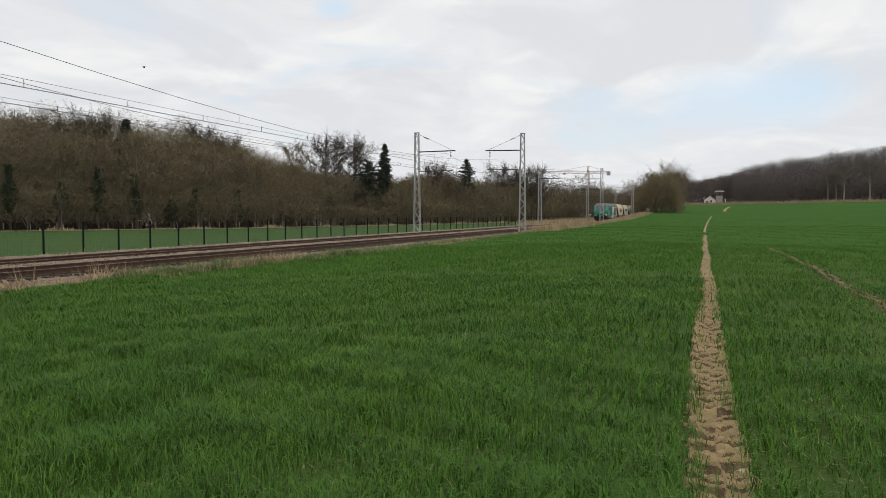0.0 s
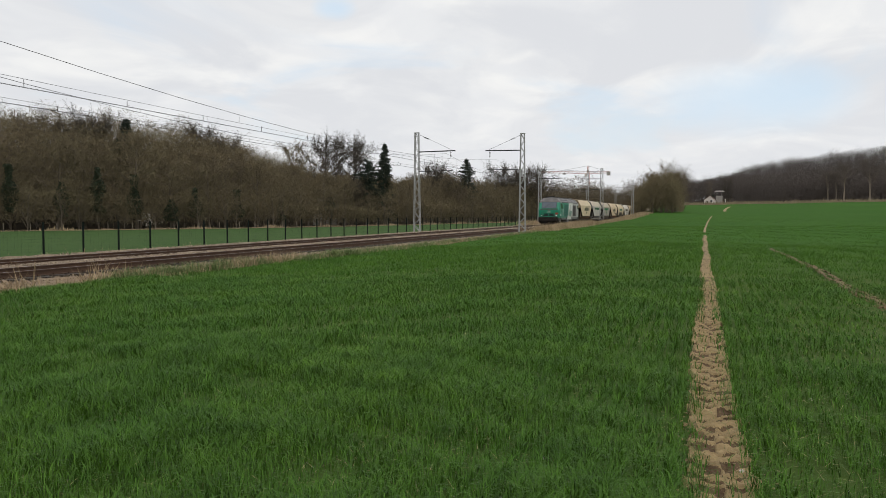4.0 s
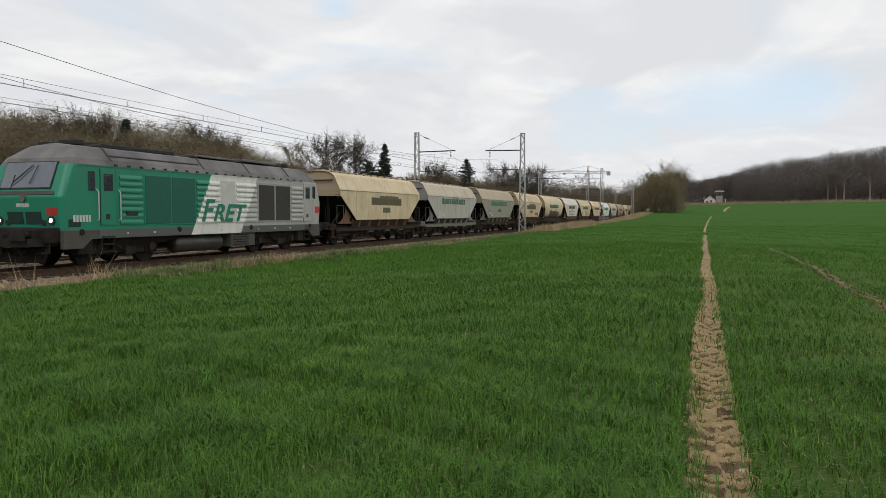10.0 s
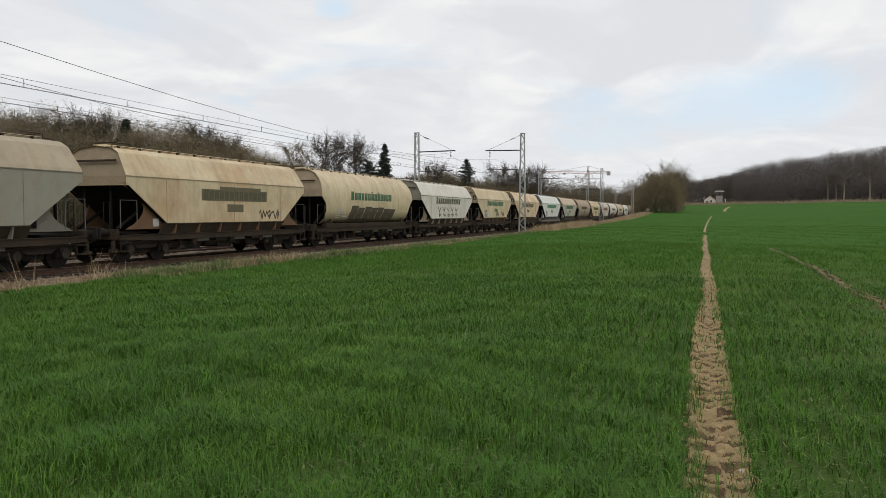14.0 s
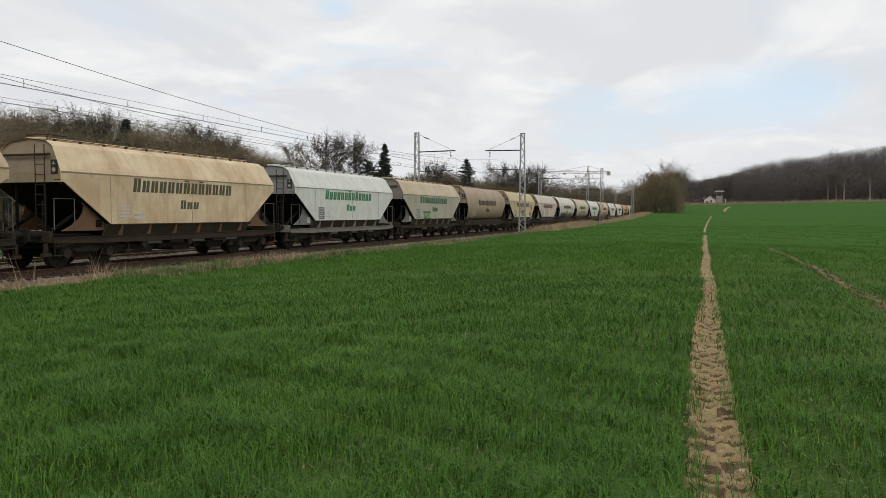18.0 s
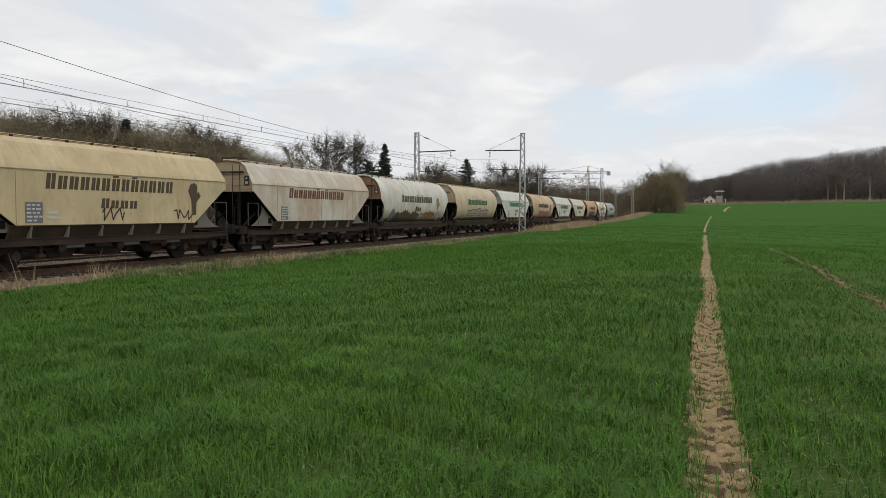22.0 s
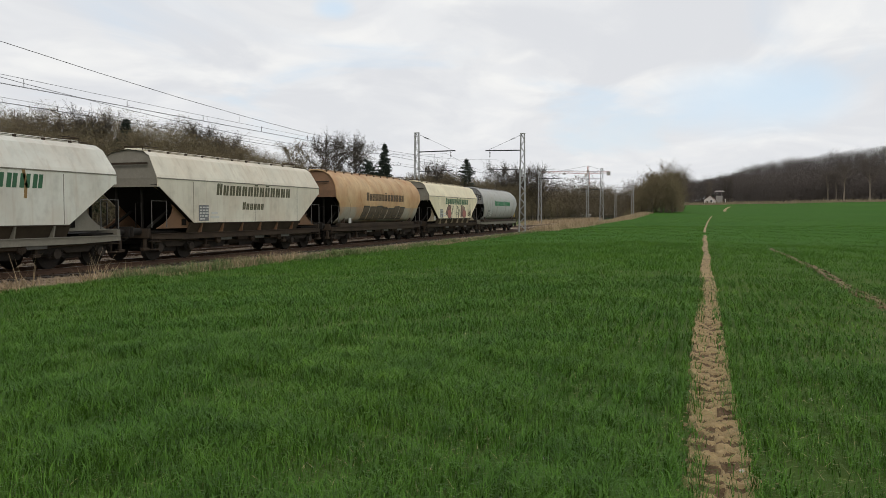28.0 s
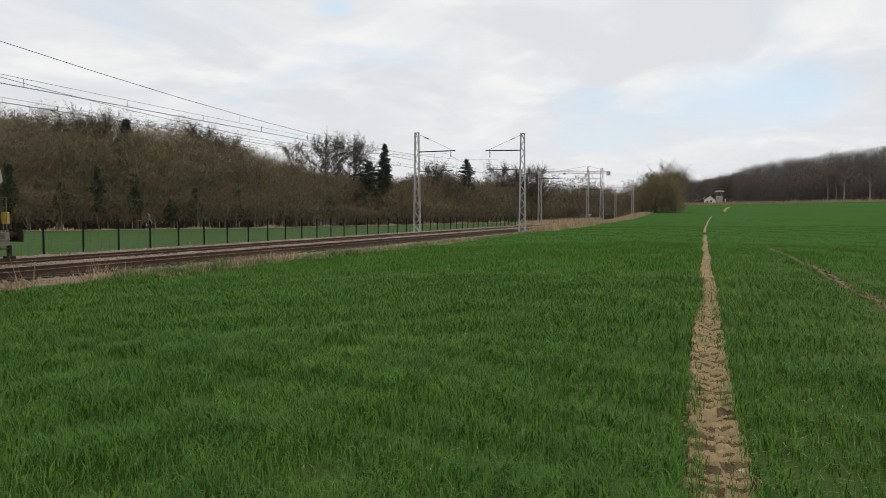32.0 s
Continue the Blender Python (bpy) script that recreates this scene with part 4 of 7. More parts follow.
def plant(key, x, y, size=1.0, turn=None, group="", sink=0.15, label=""):
    m = pose(x, y, float(gz(x, y)) - sink, 0, 0, random.uniform(0, 360) if turn is None else turn)
    if TREE_KINDS[key][1] is None:
        V1, F1, V2, F2, bark, twig = TREE_MESH[key]
        t = empty("tree", m)
        wood, crown = soup("trunk", V1, F1, M[bark], smooth=True), soup("crown", V2, F2, M[twig])
        wood.parent = crown.parent = t
        TREE_KINDS[key][1] = t
    else:
        TREE_KINDS[key][1].scale = (1, 1, 1)
        t = copy_thing(TREE_KINDS[key][1], m)
        TREE_KINDS[key][1].scale = TREE_KINDS[key][2]
    t.scale = (size * random.uniform(0.9, 1.1), size * random.uniform(0.9, 1.1), size)
    if len(TREE_KINDS[key]) == 2:
        TREE_KINDS[key].append(tuple(t.scale))
    return tagged(t, label or TREE_KINDS[key][0], "tree", group)


tree_kind("oak", "bark", "twig", "bare brown-grey broadleaf tree in a wood", seed=1, height=15, spread=5.8, trunk_r=0.30, limbs=14, subs=6, twigs=10, twig_len=1.0, twig_w=0.028)
tree_kind("ash", "bark", "twig", "tall bare broadleaf tree with fine twigs", seed=2, height=17, spread=4.9, trunk_r=0.26, limbs=16, subs=5, twigs=10, up=0.65, start=0.18, twig_len=1.0, twig_w=0.028)
tree_kind("elm", "bark", "twigdark", "bare dark-twigged broadleaf tree in a wood", seed=3, height=13, spread=5.4, trunk_r=0.24, limbs=14, subs=6, twigs=10, start=0.10, twig_len=1.0, twig_w=0.028)
tree_kind("thicket", "bark", "twig", "dense bare undergrowth shrub at the wood's edge", seed=4, height=6.0, spread=3.4, trunk_r=0.10, limbs=16, subs=4, twigs=8, start=0.02, up=0.9, twig_len=0.7, twig_w=0.022)
tree_kind("plane", "palebark", "twig", "wide bare tree with open rounded crown", seed=5, height=19, spread=7.5, trunk_r=0.42, limbs=15, subs=9, twigs=14, start=0.22, up=0.6, twig_len=0.75, twig_w=0.016)
tree_kind("crown", "darkbark", "twigcrown", "wide bare tree with open rounded dark crown", seed=15, height=18, spread=7.6, trunk_r=0.4, limbs=20, subs=12, twigs=18, start=0.26, up=0.6, twig_len=0.75, twig_w=0.022)
tree_kind("pole", "palebark", "twigfar", "tall bare tree with pale trunk at the forest edge", wave=0.010, seed=6, height=24, spread=7.0, trunk_r=0.5, limbs=16, subs=8, twigs=14, start=0.40, up=0.7, twig_len=1.2, twig_w=0.03)


def grove(name, spots, label, crown="", keep=1.0):
    """Many trees or shrubs that nobody counts, joined: wood in one mesh, twigs in another. spots: (kind, x, y, size)."""
    wv, wf, tv, tf, nw, nt = [], [], [], [], 0, 0
    for key, x, y, s in spots:
        V1, F1, V2, F2, bark, twig = TREE_MESH[key]
        a = random.uniform(0, 6.28)
        R = np.array([[math.cos(a), -math.sin(a), 0], [math.sin(a), math.cos(a), 0], [0, 0, random.uniform(0.9, 1.15)]]) * s
        o = np.array([x, y, float(gz(x, y)) - 0.15])
        if keep < 1:
            V1, F1 = V1[: MAIN[key] * 6], F1[: MAIN[key] * 3]
        wv.append(V1 @ R.T + o)
        wf.append(F1 + nw)
        nw += len(V1)
        k = int(len(F2) * keep)
        tv.append(V2[: 3 * len(F2)] @ R.T + o)
        pick = F2[np.random.default_rng(len(wv)).permutation(len(F2))[:k]]
        tf.append(pick + nt)
        nt += len(V2)
    g = empty(name)
    tagged(g, label, "woods", "", "stuff")
    a = soup("trunks", np.concatenate(wv), np.concatenate(wf), M["twigfar" if crown == "twigfar" else "bark"], "stuff", True)
    b = soup("twigs", np.concatenate(tv), np.concatenate(tf), M[crown or "twig"], "stuff")
    a.parent = b.parent = g
    return g

def wood_size(x, y):
    """How tall the left wood stands: high over its southern end, lower towards the line."""
    return np.interp(-x / y, [0.15, 0.22, 0.28, 0.34, 0.40, 0.46, 0.52, 0.585, 0.65, 0.74, 2], [0.74, 0.82, 0.76, 0.86, 0.68, 0.70, 0.72, 0.84, 0.93, 1.02, 1.0])


def lumps(x, y, s):
    return 0.5 + 0.25 * np.sin(x / s + 1.7 * np.sin(y / s / 1.3)) + 0.25 * np.sin(y / s * 1.2 + 1.3 * np.sin(x / s * 0.8))


def haze(name, x, y, top, label, material, seed, length=1.2, width=0.04, low=0.0, up=0.5):
    """The fine twigs that fill a wood between its limbs, from the ground to an uneven top."""
    rng = np.random.default_rng(seed)
    n = len(x)
    z = gz(x, y) + top * (low + (1 - low) * rng.uniform(0, 1, n) ** 0.62)
    D = unit(rng.normal(size=(n, 3)) + np.array([0, 0, up]))
    v, f = twig_tris(np.stack([x, y, z], -1), D, length * rng.uniform(0.4, 1.3, n), width * rng.uniform(0.5, 1.4, n), rng)
    return tagged(soup(name, v, f, M[material], "stuff"), label, "woods")


# the left wood: the front rows tree by tree, the rest joined
random.seed(11)
spots = []
for row, (back, gap) in enumerate(((1.5, 5.5), (7, 5.5), (13, 5.5), (20, 5.5), (28, 6.0), (38, 6.5), (50, 7.5))):
    y = 62.0 + row * 3
    while y < 262:
        x = float(wood_edge(y)) - back - random.uniform(0, 5)
        key = random.choice(["oak", "ash", "elm", "oak", "ash"])
        size = random.uniform(0.82, 1.08) if row < 3 else random.uniform(0.90, 1.12)
        size *= float(wood_size(x, y))
        if row < 2:
            plant(key, x, y, size, None, "trees of the wood beyond the meadow")
        else:
            spots.append((key, x, y, size))
        y += gap * random.uniform(0.7, 1.3)
grove("hillside_wood", spots, "dense bare brown hillside wood behind the meadow", "", 0.36)
spots = []
y = 52.0
while y < 300:
    for back in (0.0, 4.5, 10.0):
        spots.append(("thicket", float(wood_edge(y)) - back + random.uniform(-1.5, 1.5), y + random.uniform(-1, 1), random.uniform(0.7, 1.3)))
    y += random.uniform(2.6, 4.4)
grove("undergrowth", spots, "bare brown undergrowth along the wood's edge", "", 0.25)
hr = np.random.default_rng(17)
n = 330000
hy = hr.uniform(60, 280, n)
hx = wood_edge(hy) - 62 * hr.uniform(0, 1, n) ** 1.5 + hr.normal(0, 0.8, n)
back = np.clip(wood_edge(hy) - hx, 0, 62)
ht = (6.0 + 10.6 * step(0, 15, back)) * wood_size(hx, hy) * (0.74 + 0.26 * lumps(hx, hy, 2.6) + 0.14 * lumps(hx, hy, 0.9))
haze("wood_brush", hx, hy, ht, "tangled fine brown twigs filling the hillside wood", "twig", 18, 1.0, 0.040, 0.15)
n = 70000
hy = hr.uniform(120, 420, n)
hx = wood_edge(hy) - hr.uniform(60, 128, n)
haze("ridge_brush", hx, hy, 7.0 * (0.6 + 0.5 * lumps(hx, hy, 3.0)), "distant brown twigs along the wooded ridge", "twig", 24, 1.2, 0.06)
# open-crowned trees standing over the wood
for key, x, y, s in (("crown", -85.2, 170, 1.12), ("crown", -79.6, 172, 1.12), ("ash", -83.9, 150, 1.10), ("crown", -68.4, 200, 0.88), ("crown", -58.7, 233, 0.95),
                     ("crown", -53.0, 236, 0.90), ("crown", -48.5, 237, 0.92), ("ash", -70, 212, 0.75), ("crown", -121.5, 118, 0.90), ("oak", -126, 117, 1.05), ("crown", -115, 116, 0.92),
                     ("crown", -106.5, 118, 1.04), ("oak", -110, 121, 1.2), ("crown", -107.0, 150, 1.0), ("crown", -105.0, 158, 0.92), ("oak", -96, 128, 1.1), ("crown", -73, 160, 0.55)):
    plant(key, x, y, s, None, "tall trees above the wood")
# woods closing the line behind the far masts
spots = []
y = 262.0
while y < 470:
    for back in (0, 7, 16, 28):
        spots.append((random.choice(["oak", "elm", "thicket", "ash", "oak"]), -37 - back - random.uniform(0, 6), y + random.uniform(-3, 3), random.uniform(0.68, 0.90)))
    y += random.uniform(8, 13)
for i in range(44):
    spots.append((random.choice(["oak", "elm", "ash", "thicket"]), random.uniform(-40, -8), random.uniform(400, 520), random.uniform(1.05, 1.35)))
grove("railside_wood", spots, "distant bare wood beside and behind the railway", "twigdark", 0.22)
n = 130000
hy = hr.uniform(258, 500, n)
hx = np.where(hr.uniform(0, 1, n) < 0.75, -37 - 36 * hr.uniform(0, 1, n) ** 1.3, hr.uniform(-40, -9, n))
hy = np.where(hx > -37, hr.uniform(402, 520, n), hy)
haze("railside_brush", hx, hy, np.where(hx > -37, 17.0, 13.0) * (0.66 + 0.5 * lumps(hx, hy, 3.1)), "distant tangled twigs beside the railway", "twigdark", 19, 1.1, 0.065)
n = 46000
hx, hy = hr.uniform(-20.5, -5.4, n), hr.uniform(209, 240, n)
dome = np.interp(hx, [-20.5, -18, -15.5, -12.5, -9, -7, -5.4], [1.6, 4.0, 7.6, 10.4, 10.8, 8.8, 3.0])
haze("copse_brush", hx, hy, dome * (0.80 + 0.30 * lumps(hx, hy, 1.6)), "tangled fine twigs filling the small copse", "twig", 20, 0.8, 0.024)
# copse at the field's corner, in front of the line's far end
for i in range(12):
    plant(random.choice(["ash", "oak", "oak"]), random.uniform(-14.5, -7.5), random.uniform(214, 240), random.uniform(0.60, 0.76), None, "trees of the small copse")
spots = [("thicket", random.uniform(-18.0, -6.0), random.uniform(211, 236), random.uniform(0.8, 1.2)) for i in range(24)]
grove("copse_undergrowth", spots, "dense bare undergrowth of the small copse", "", 0.9)
plant("plane", -10.0, 222, 0.72, 40, "trees of the small copse")
plant("oak", -18.6, 230, 0.72, None, "trees of the small copse")

# the forest on the hill behind the field
spots = []
for i in range(460):
    y = 398 + 250 * random.uniform(0, 1) ** 0.8
    x = random.uniform(-25 - 0.1 * (y - 400), 0.24 * y + 20)
    yy = y - 0.2 * x
    if abs(x - 5) < 9 and yy < 446:
        continue
    spots.append((random.choice(["oak", "elm", "ash"]), x, yy, random.uniform(0.88, 1.05)))
grove("hill_forest", spots, "dark bare forest covering the hill beyond the field", "twigfar", 0.08)
n = 200000
hy = 396 + 250 * hr.uniform(0, 1, n) ** 0.9
hx = hr.uniform(-0.02, 0.30, n) * hy - 20
hy = hy - 0.2 * hx
ok = (np.abs(hx - 5) > 9) | (hy > 448)
hx, hy = hx[ok], hy[ok]
haze("hill_brush", hx, hy, 13.8 * (0.76 + 0.24 * lumps(hx, hy, 4.2) + 0.08 * lumps(hx, hy, 1.4)), "fine grey-brown twigs of the hill forest", "twigfar", 23, 1.1, 0.11)
spots = []
for i in range(240):
    x = random.uniform(-22, 118)
    if abs(x - 5) > 9:
        spots.append(("thicket", x, 399 - 0.25 * x + random.uniform(0, 26), random.uniform(0.9, 1.5)))
grove("hill_undergrowth", spots, "dark bare undergrowth along the hill forest's edge", "twigfar", 0.12)
for x, y, s in ((56.3, 372, 0.74), (66.4, 372, 0.80), (51.5, 380, 0.62), (55.6, 386, 0.62)):
    plant("pole", x, y, s, None, "pale-trunked trees at the forest edge")

plant("ash", 2.3, 470, 0.80, None, "trees over the forest's low end", label="slim bare tree rising over the far wood")
plant("crown", 12.5, 455, 0.72, None, "trees over the forest's low end", label="round bare crown rising over the far wood")
# bleached grass along the field's far headland
rng = np.random.default_rng(78)
n = 16000
x = rng.uniform(-14, 125, n)
y = 352 - 0.28 * x + rng.normal(0, 1.6, n)
P = np.stack([x, y, gz(x, y) - 0.05], -1)
D = rng.normal(size=(n, 3)) * 0.5 + np.array([0, 0, 1.0])
S = np.stack([np.full(n, 0.10), np.full(n, 0.03), np.zeros(n)], -1)
V = np.stack([P - S, P + S, P + D * (rng.uniform(0.3, 1.1, n) * np.interp(x, [-14, 40, 125], [1.0, 0.85, 0.6]))[:, None]], 1).reshape(-1, 3)
tagged(soup("headland_grass", V, np.arange(len(V)).reshape(-1, 3), M["headgrass"], "stuff"), "bleached dry grass along the field's far headland", "grass")

# ---- evergreens, ivy, blossom ----
def conifer(seed, height, radius, taper=1.0, layers=26, flat=False):
    """Whorls of drooping boughs carrying needle sprays."""
    rng = np.random.default_rng(seed)
    P, Q, R0, R1 = [np.zeros(3)], [np.array([0, 0, height])], [0.22], [0.03]
    tp, td = [], []
    for i in range(layers):
        f = (i + 0.5) / layers
        z = height * (0.10 + 0.88 * f)
        if flat:
            reach = radius * (0.80 + 0.20 * math.sin(f * 19.0 + seed)) * math.sqrt(1 - f ** 2.4)
        else:
            reach = radius * (1 - f) ** taper + 0.12
        for k in range(7):
            a = rng.uniform(0, 6.283)
            L = reach * rng.uniform(0.65, 1.15)
            d = unit(np.array([math.cos(a), math.sin(a), rng.uniform(-0.35, 0.05) if not flat else rng.uniform(-0.05, 0.25)]))
            p = np.array([0, 0, z])
            P.append(p)
            Q.append(p + d * L)
            R0.append(0.05)
            R1.append(0.01)
            m = int(24 + 30 * L)
            t = rng.uniform(0.1, 1.0, m)
            tp.append(p + d * (L * t)[:, None] + rng.normal(0, 0.07, (m, 3)))
            td.append(unit(d * 0.5 + rng.normal(0, 0.6, (m, 3)) + np.array([0, 0, -0.15])))
    wood = cone_tri(P, Q, R0, R1, 4)
    tp, td = np.concatenate(tp), np.concatenate(td)
    return wood, twig_tris(tp, td, rng.uniform(0.2, 0.55, len(tp)), 0.06 * np.ones(len(tp)), rng)


def evergreen(x, y, label, **kw):
    (V1, F1), (V2, F2) = conifer(**kw)
    t = empty("conifer", pose(x, y, float(gz(x, y)) - 0.2))
    a, b = soup("trunk", V1, F1, M["bark"], smooth=True), soup("needles", V2, F2, M["needle"])
    a.parent = b.parent = t
    return tagged(t, label, "conifer")


evergreen(-70.0, 169.0, "tall dark spruce rising over the wood", seed=61, height=19.2, radius=2.9, taper=0.6, layers=50)
evergreen(-61.2, 206.0, "dark flat-topped cedar rising over the wood", seed=62, height=17.8, radius=3.7, layers=32, flat=True)
evergreen(-73.0, 166.0, "dark broad pine among bare trees", seed=63, height=15.4, radius=4.4, layers=30, flat=True)
evergreen(-101.0, 120.0, "dark broad pine topping the wooded slope", seed=64, height=19.0, radius=3.0, layers=34, flat=True)
evergreen(4.5, 442.0, "small dark conifer beside the white house", seed=65, height=5.5, radius=1.3, taper=0.7, layers=14)


def ivy_column(x, y, h, r, seed):
    rng = np.random.default_rng(seed)
    n = int(h * 190)
    z = rng.uniform(0.2, 1, n) ** 0.8 * h
    a = rng.uniform(0, 6.283, n)
    rr = r * rng.uniform(0.2, 1.1, n) * (1 - 0.6 * (z / h) ** 2) * (1 + 0.4 * np.sin(z * 1.3 + seed))
    P = np.stack([x + rr * np.cos(a), y + rr * np.sin(a), float(gz(x, y)) + z], -1)
    D = unit(rng.normal(size=(n, 3)))
    return twig_tris(P, D, rng.uniform(0.15, 0.4, n), 0.13 * np.ones(n), rng)


random.seed(71)
for i, (px, y, h) in enumerate(((-1.0, 84, 9.5), (-0.5, 89, 8.0), (-1.0, 93, 10), (-0.5, 99, 7.5), (-1, 109, 9), (-1, 118, 7), (-1, 126, 7), (-1, 104, 10), (-1, 136, 5), (-1, 76, 8), (-1, 149, 6), (-1, 80, 6), (-0.5, 114, 5))):
    x = float(wood_edge(y)) + px
    v, f = ivy_column(x, y, h, 1.15, 80 + i)
    o = soup("ivy_clad_trunk", v, f, M["ivy"])
    tagged(o, "dark ivy climbing a trunk at the wood's edge", "ivy", "ivy-clad trunks")


def blossom(x, y, h, r, n, seed):
    rng = np.random.default_rng(seed)
    P = np.stack([x + rng.normal(0, r * 0.5, n), y + rng.normal(0, r * 0.5, n), float(gz(x, y)) + h * rng.uniform(0.2, 1, n)], -1)
    v, f = twig_tris(P, unit(rng.normal(size=(n, 3))), rng.uniform(0.1, 0.3, n), 0.07 * np.ones(n), rng)
    return tagged(soup("blossoming_shrub", v, f, M["blossom"]), "small pale blossoming shrub at the wood's edge", "shrub", "blossoming shrubs")


blossom(-7.0, 262, 4.5, 1.6, 500, 91)
blossom(-86.5, 108, 2.6, 1.2, 110, 92)

# ---- far buildings ----
M["render"] = mat("white_rendered_wall", (0.80, 0.74, 0.68), (0.70, 0.64, 0.58), 0.8, 0.85)
M["roof"] = mat("weathered_clay_tiles", (0.20, 0.11, 0.075), (0.14, 0.085, 0.06), 1.0, 0.85)
CRANE = (-71.9, 520.0, 28.5)
M["cranered"] = mat("faded_red_crane_paint", (0.62, 0.30, 0.24), (0.50, 0.24, 0.19), 1.0, 0.6)
M["concrete"] = mat("stained_concrete", (0.40, 0.38, 0.34), (0.28, 0.26, 0.23), 0.6, 0.9)


def far_house(x, y, w, d, h, ridge, turn):
    z = float(gz(x, y))
    ho = empty("house", pose(x, y, z - 0.1, 0, 0, turn))
    tagged(ho, "small white gabled house beyond the field", "house")
    bm = bmesh.new()
    prism(bm, [(-w / 2, 0), (w / 2, 0), (w / 2, h), (0, ridge), (-w / 2, h)], 1, -d / 2, d / 2)
    part("wall", bm, M["render"], ho)
    for s in (-1, 1):
        bm = bmesh.new()
        prism(bm, [(s * (w / 2 + 0.25), h - 0.15), (0, ridge + 0.08), (0, ridge + 0.25), (s * (w / 2 + 0.25), h + 0.02)], 1, -d / 2 - 0.25, d / 2 + 0.25)
        part("roof", bm, M["roof"], ho)
    part("window", bx((0.8, -d / 2, 1.8), (0.9, 0.1, 1.1)), M["glass"], ho)
    part("door", bx((-1.2, -d / 2, 1.0), (0.9, 0.1, 2.0)), M["bark"], ho)
    return ho


far_house(3.3, 436.0, 5.6, 8.0, 2.4, 4.6, -6)
tw = empty("canopy_tower", pose(8.1, 436.0, float(gz(8.1, 436.0)) - 0.1))
tagged(tw, "grey concrete tower with a flat white canopy", "tower")
part("shaft", bx((-0.5, 0, 2.2), (3.2, 3.0, 4.6), 0.05), M["concrete"], tw)
for s in (-1, 1):
    part("post", bx((s * 1.2 - 0.5, -1.2, 5.6), (0.25, 0.25, 2.4)), M["concrete"], tw)
bm = bmesh.new()
prism(bm, [(-3.0, 6.6), (2.0, 6.6), (1.2, 7.2), (-2.2, 7.2)], 1, -2.2, 2.2)
part("canopy", bm, M["render"], tw)
part("side_wall", bx((2.5, 0, 1.4), (0.5, 1.5, 3.0)), M["render"], tw)

# a distant tower crane: mast, jib with trolley, counter-jib, apex and tie bars
def truss(bm, p, q, w, n):
    """Four chords and zigzag lacing from p to q."""
    p, q = Vector(p), Vector(q)
    d = (q - p).normalized()
    a = d.cross(Vector((0, 1, 0))).normalized() * w / 2
    b = d.cross(a).normalized() * w / 2
    for i, j in ((1, 1), (1, -1), (-1, 1), (-1, -1)):
        tube(bm, p + a * i + b * j, q + a * i + b * j, 0.09, 4)
    for k in range(n):
        t0, t1 = p + (q - p) * (k / n), p + (q - p) * ((k + 1) / n)
        s = 1 if k % 2 else -1
        for j in (-1, 1):
            tube(bm, t0 + a * s + b * j, t1 - a * s + b * j, 0.06, 4)
    return bm


CRX, CRY, CRZ = CRANE
crane = empty("tower_crane", pose(CRX, CRY, float(gz(CRX, CRY)), 0, 0, 4))
tagged(crane, "distant red and white tower crane beyond the woods", "crane")
hz = CRZ - float(gz(CRX, CRY))
part("mast", truss(bmesh.new(), (0, 0, 0), (0, 0, hz), 1.6, 22), M["cranered"], crane)
part("jib", truss(bmesh.new(), (0, 0, hz), (-31.5, 0, hz + 0.9), 1.1, 26), M["cranered"], crane)
part("counter_jib", truss(bmesh.new(), (0, 0, hz), (13.5, 0, hz + 0.1), 1.1, 10), M["cranered"], crane)
part("counterweight", bx((13.0, 0, hz - 0.6), (2.4, 1.4, 2.6), 0.1), M["concrete"], crane, "grey concrete counterweight")
part("apex", truss(bmesh.new(), (0, 0, hz), (0, 0, hz + 4.6), 0.9, 5), M["cranered"], crane)
bm = tube(bmesh.new(), (0, 0, hz + 4.5), (-20, 0, hz + 1.2), 0.06, 4)
tube(bm, (0, 0, hz + 4.5), (12.5, 0, hz + 0.5), 0.06, 4)
part("tie_bar", bm, M["wire"], crane)
part("trolley", bx((-15.5, 0, hz - 0.5), (2.0, 1.2, 1.0), 0.05), M["galv"], crane)
part("operator_cab", bx((-1.4, -0.6, hz - 1.4), (1.4, 1.4, 2.0), 0.08), M["render"], crane)

# pale parapet of a crossing beyond the fence
pw = empty("parapet_wall", pose(-44.0, 300.0, float(gz(-44, 300)) - 0.2, 0, 0, 18))
tagged(pw, "long low pale concrete wall beyond the railway fence", "wall")
part("wall", bx((0, 0, 0.9), (7.5, 0.4, 2.4), 0.05), M["concrete"], pw)
part("coping", bx((0, 0, 2.2), (7.8, 0.6, 0.2), 0.03), M["render"], pw)

# half-hidden pale ruin in the wood
ru = empty("ruined_wall", pose(-79.0, 156.5, float(gz(-79, 156.5)) - 0.2, 0, 0, 25))
tagged(ru, "pale crumbling stone wall half hidden in the wood", "ruin")
bm = bmesh.new()
prism(bm, [(-2.6, 0), (2.6, 0), (2.6, 6.0), (1.9, 6.6), (1.2, 5.9), (0.2, 6.3), (-0.6, 5.7), (-1.6, 6.2), (-2.6, 5.2)], 1, -0.3, 0.3)
part("wall", bm, M["concrete"], ru)

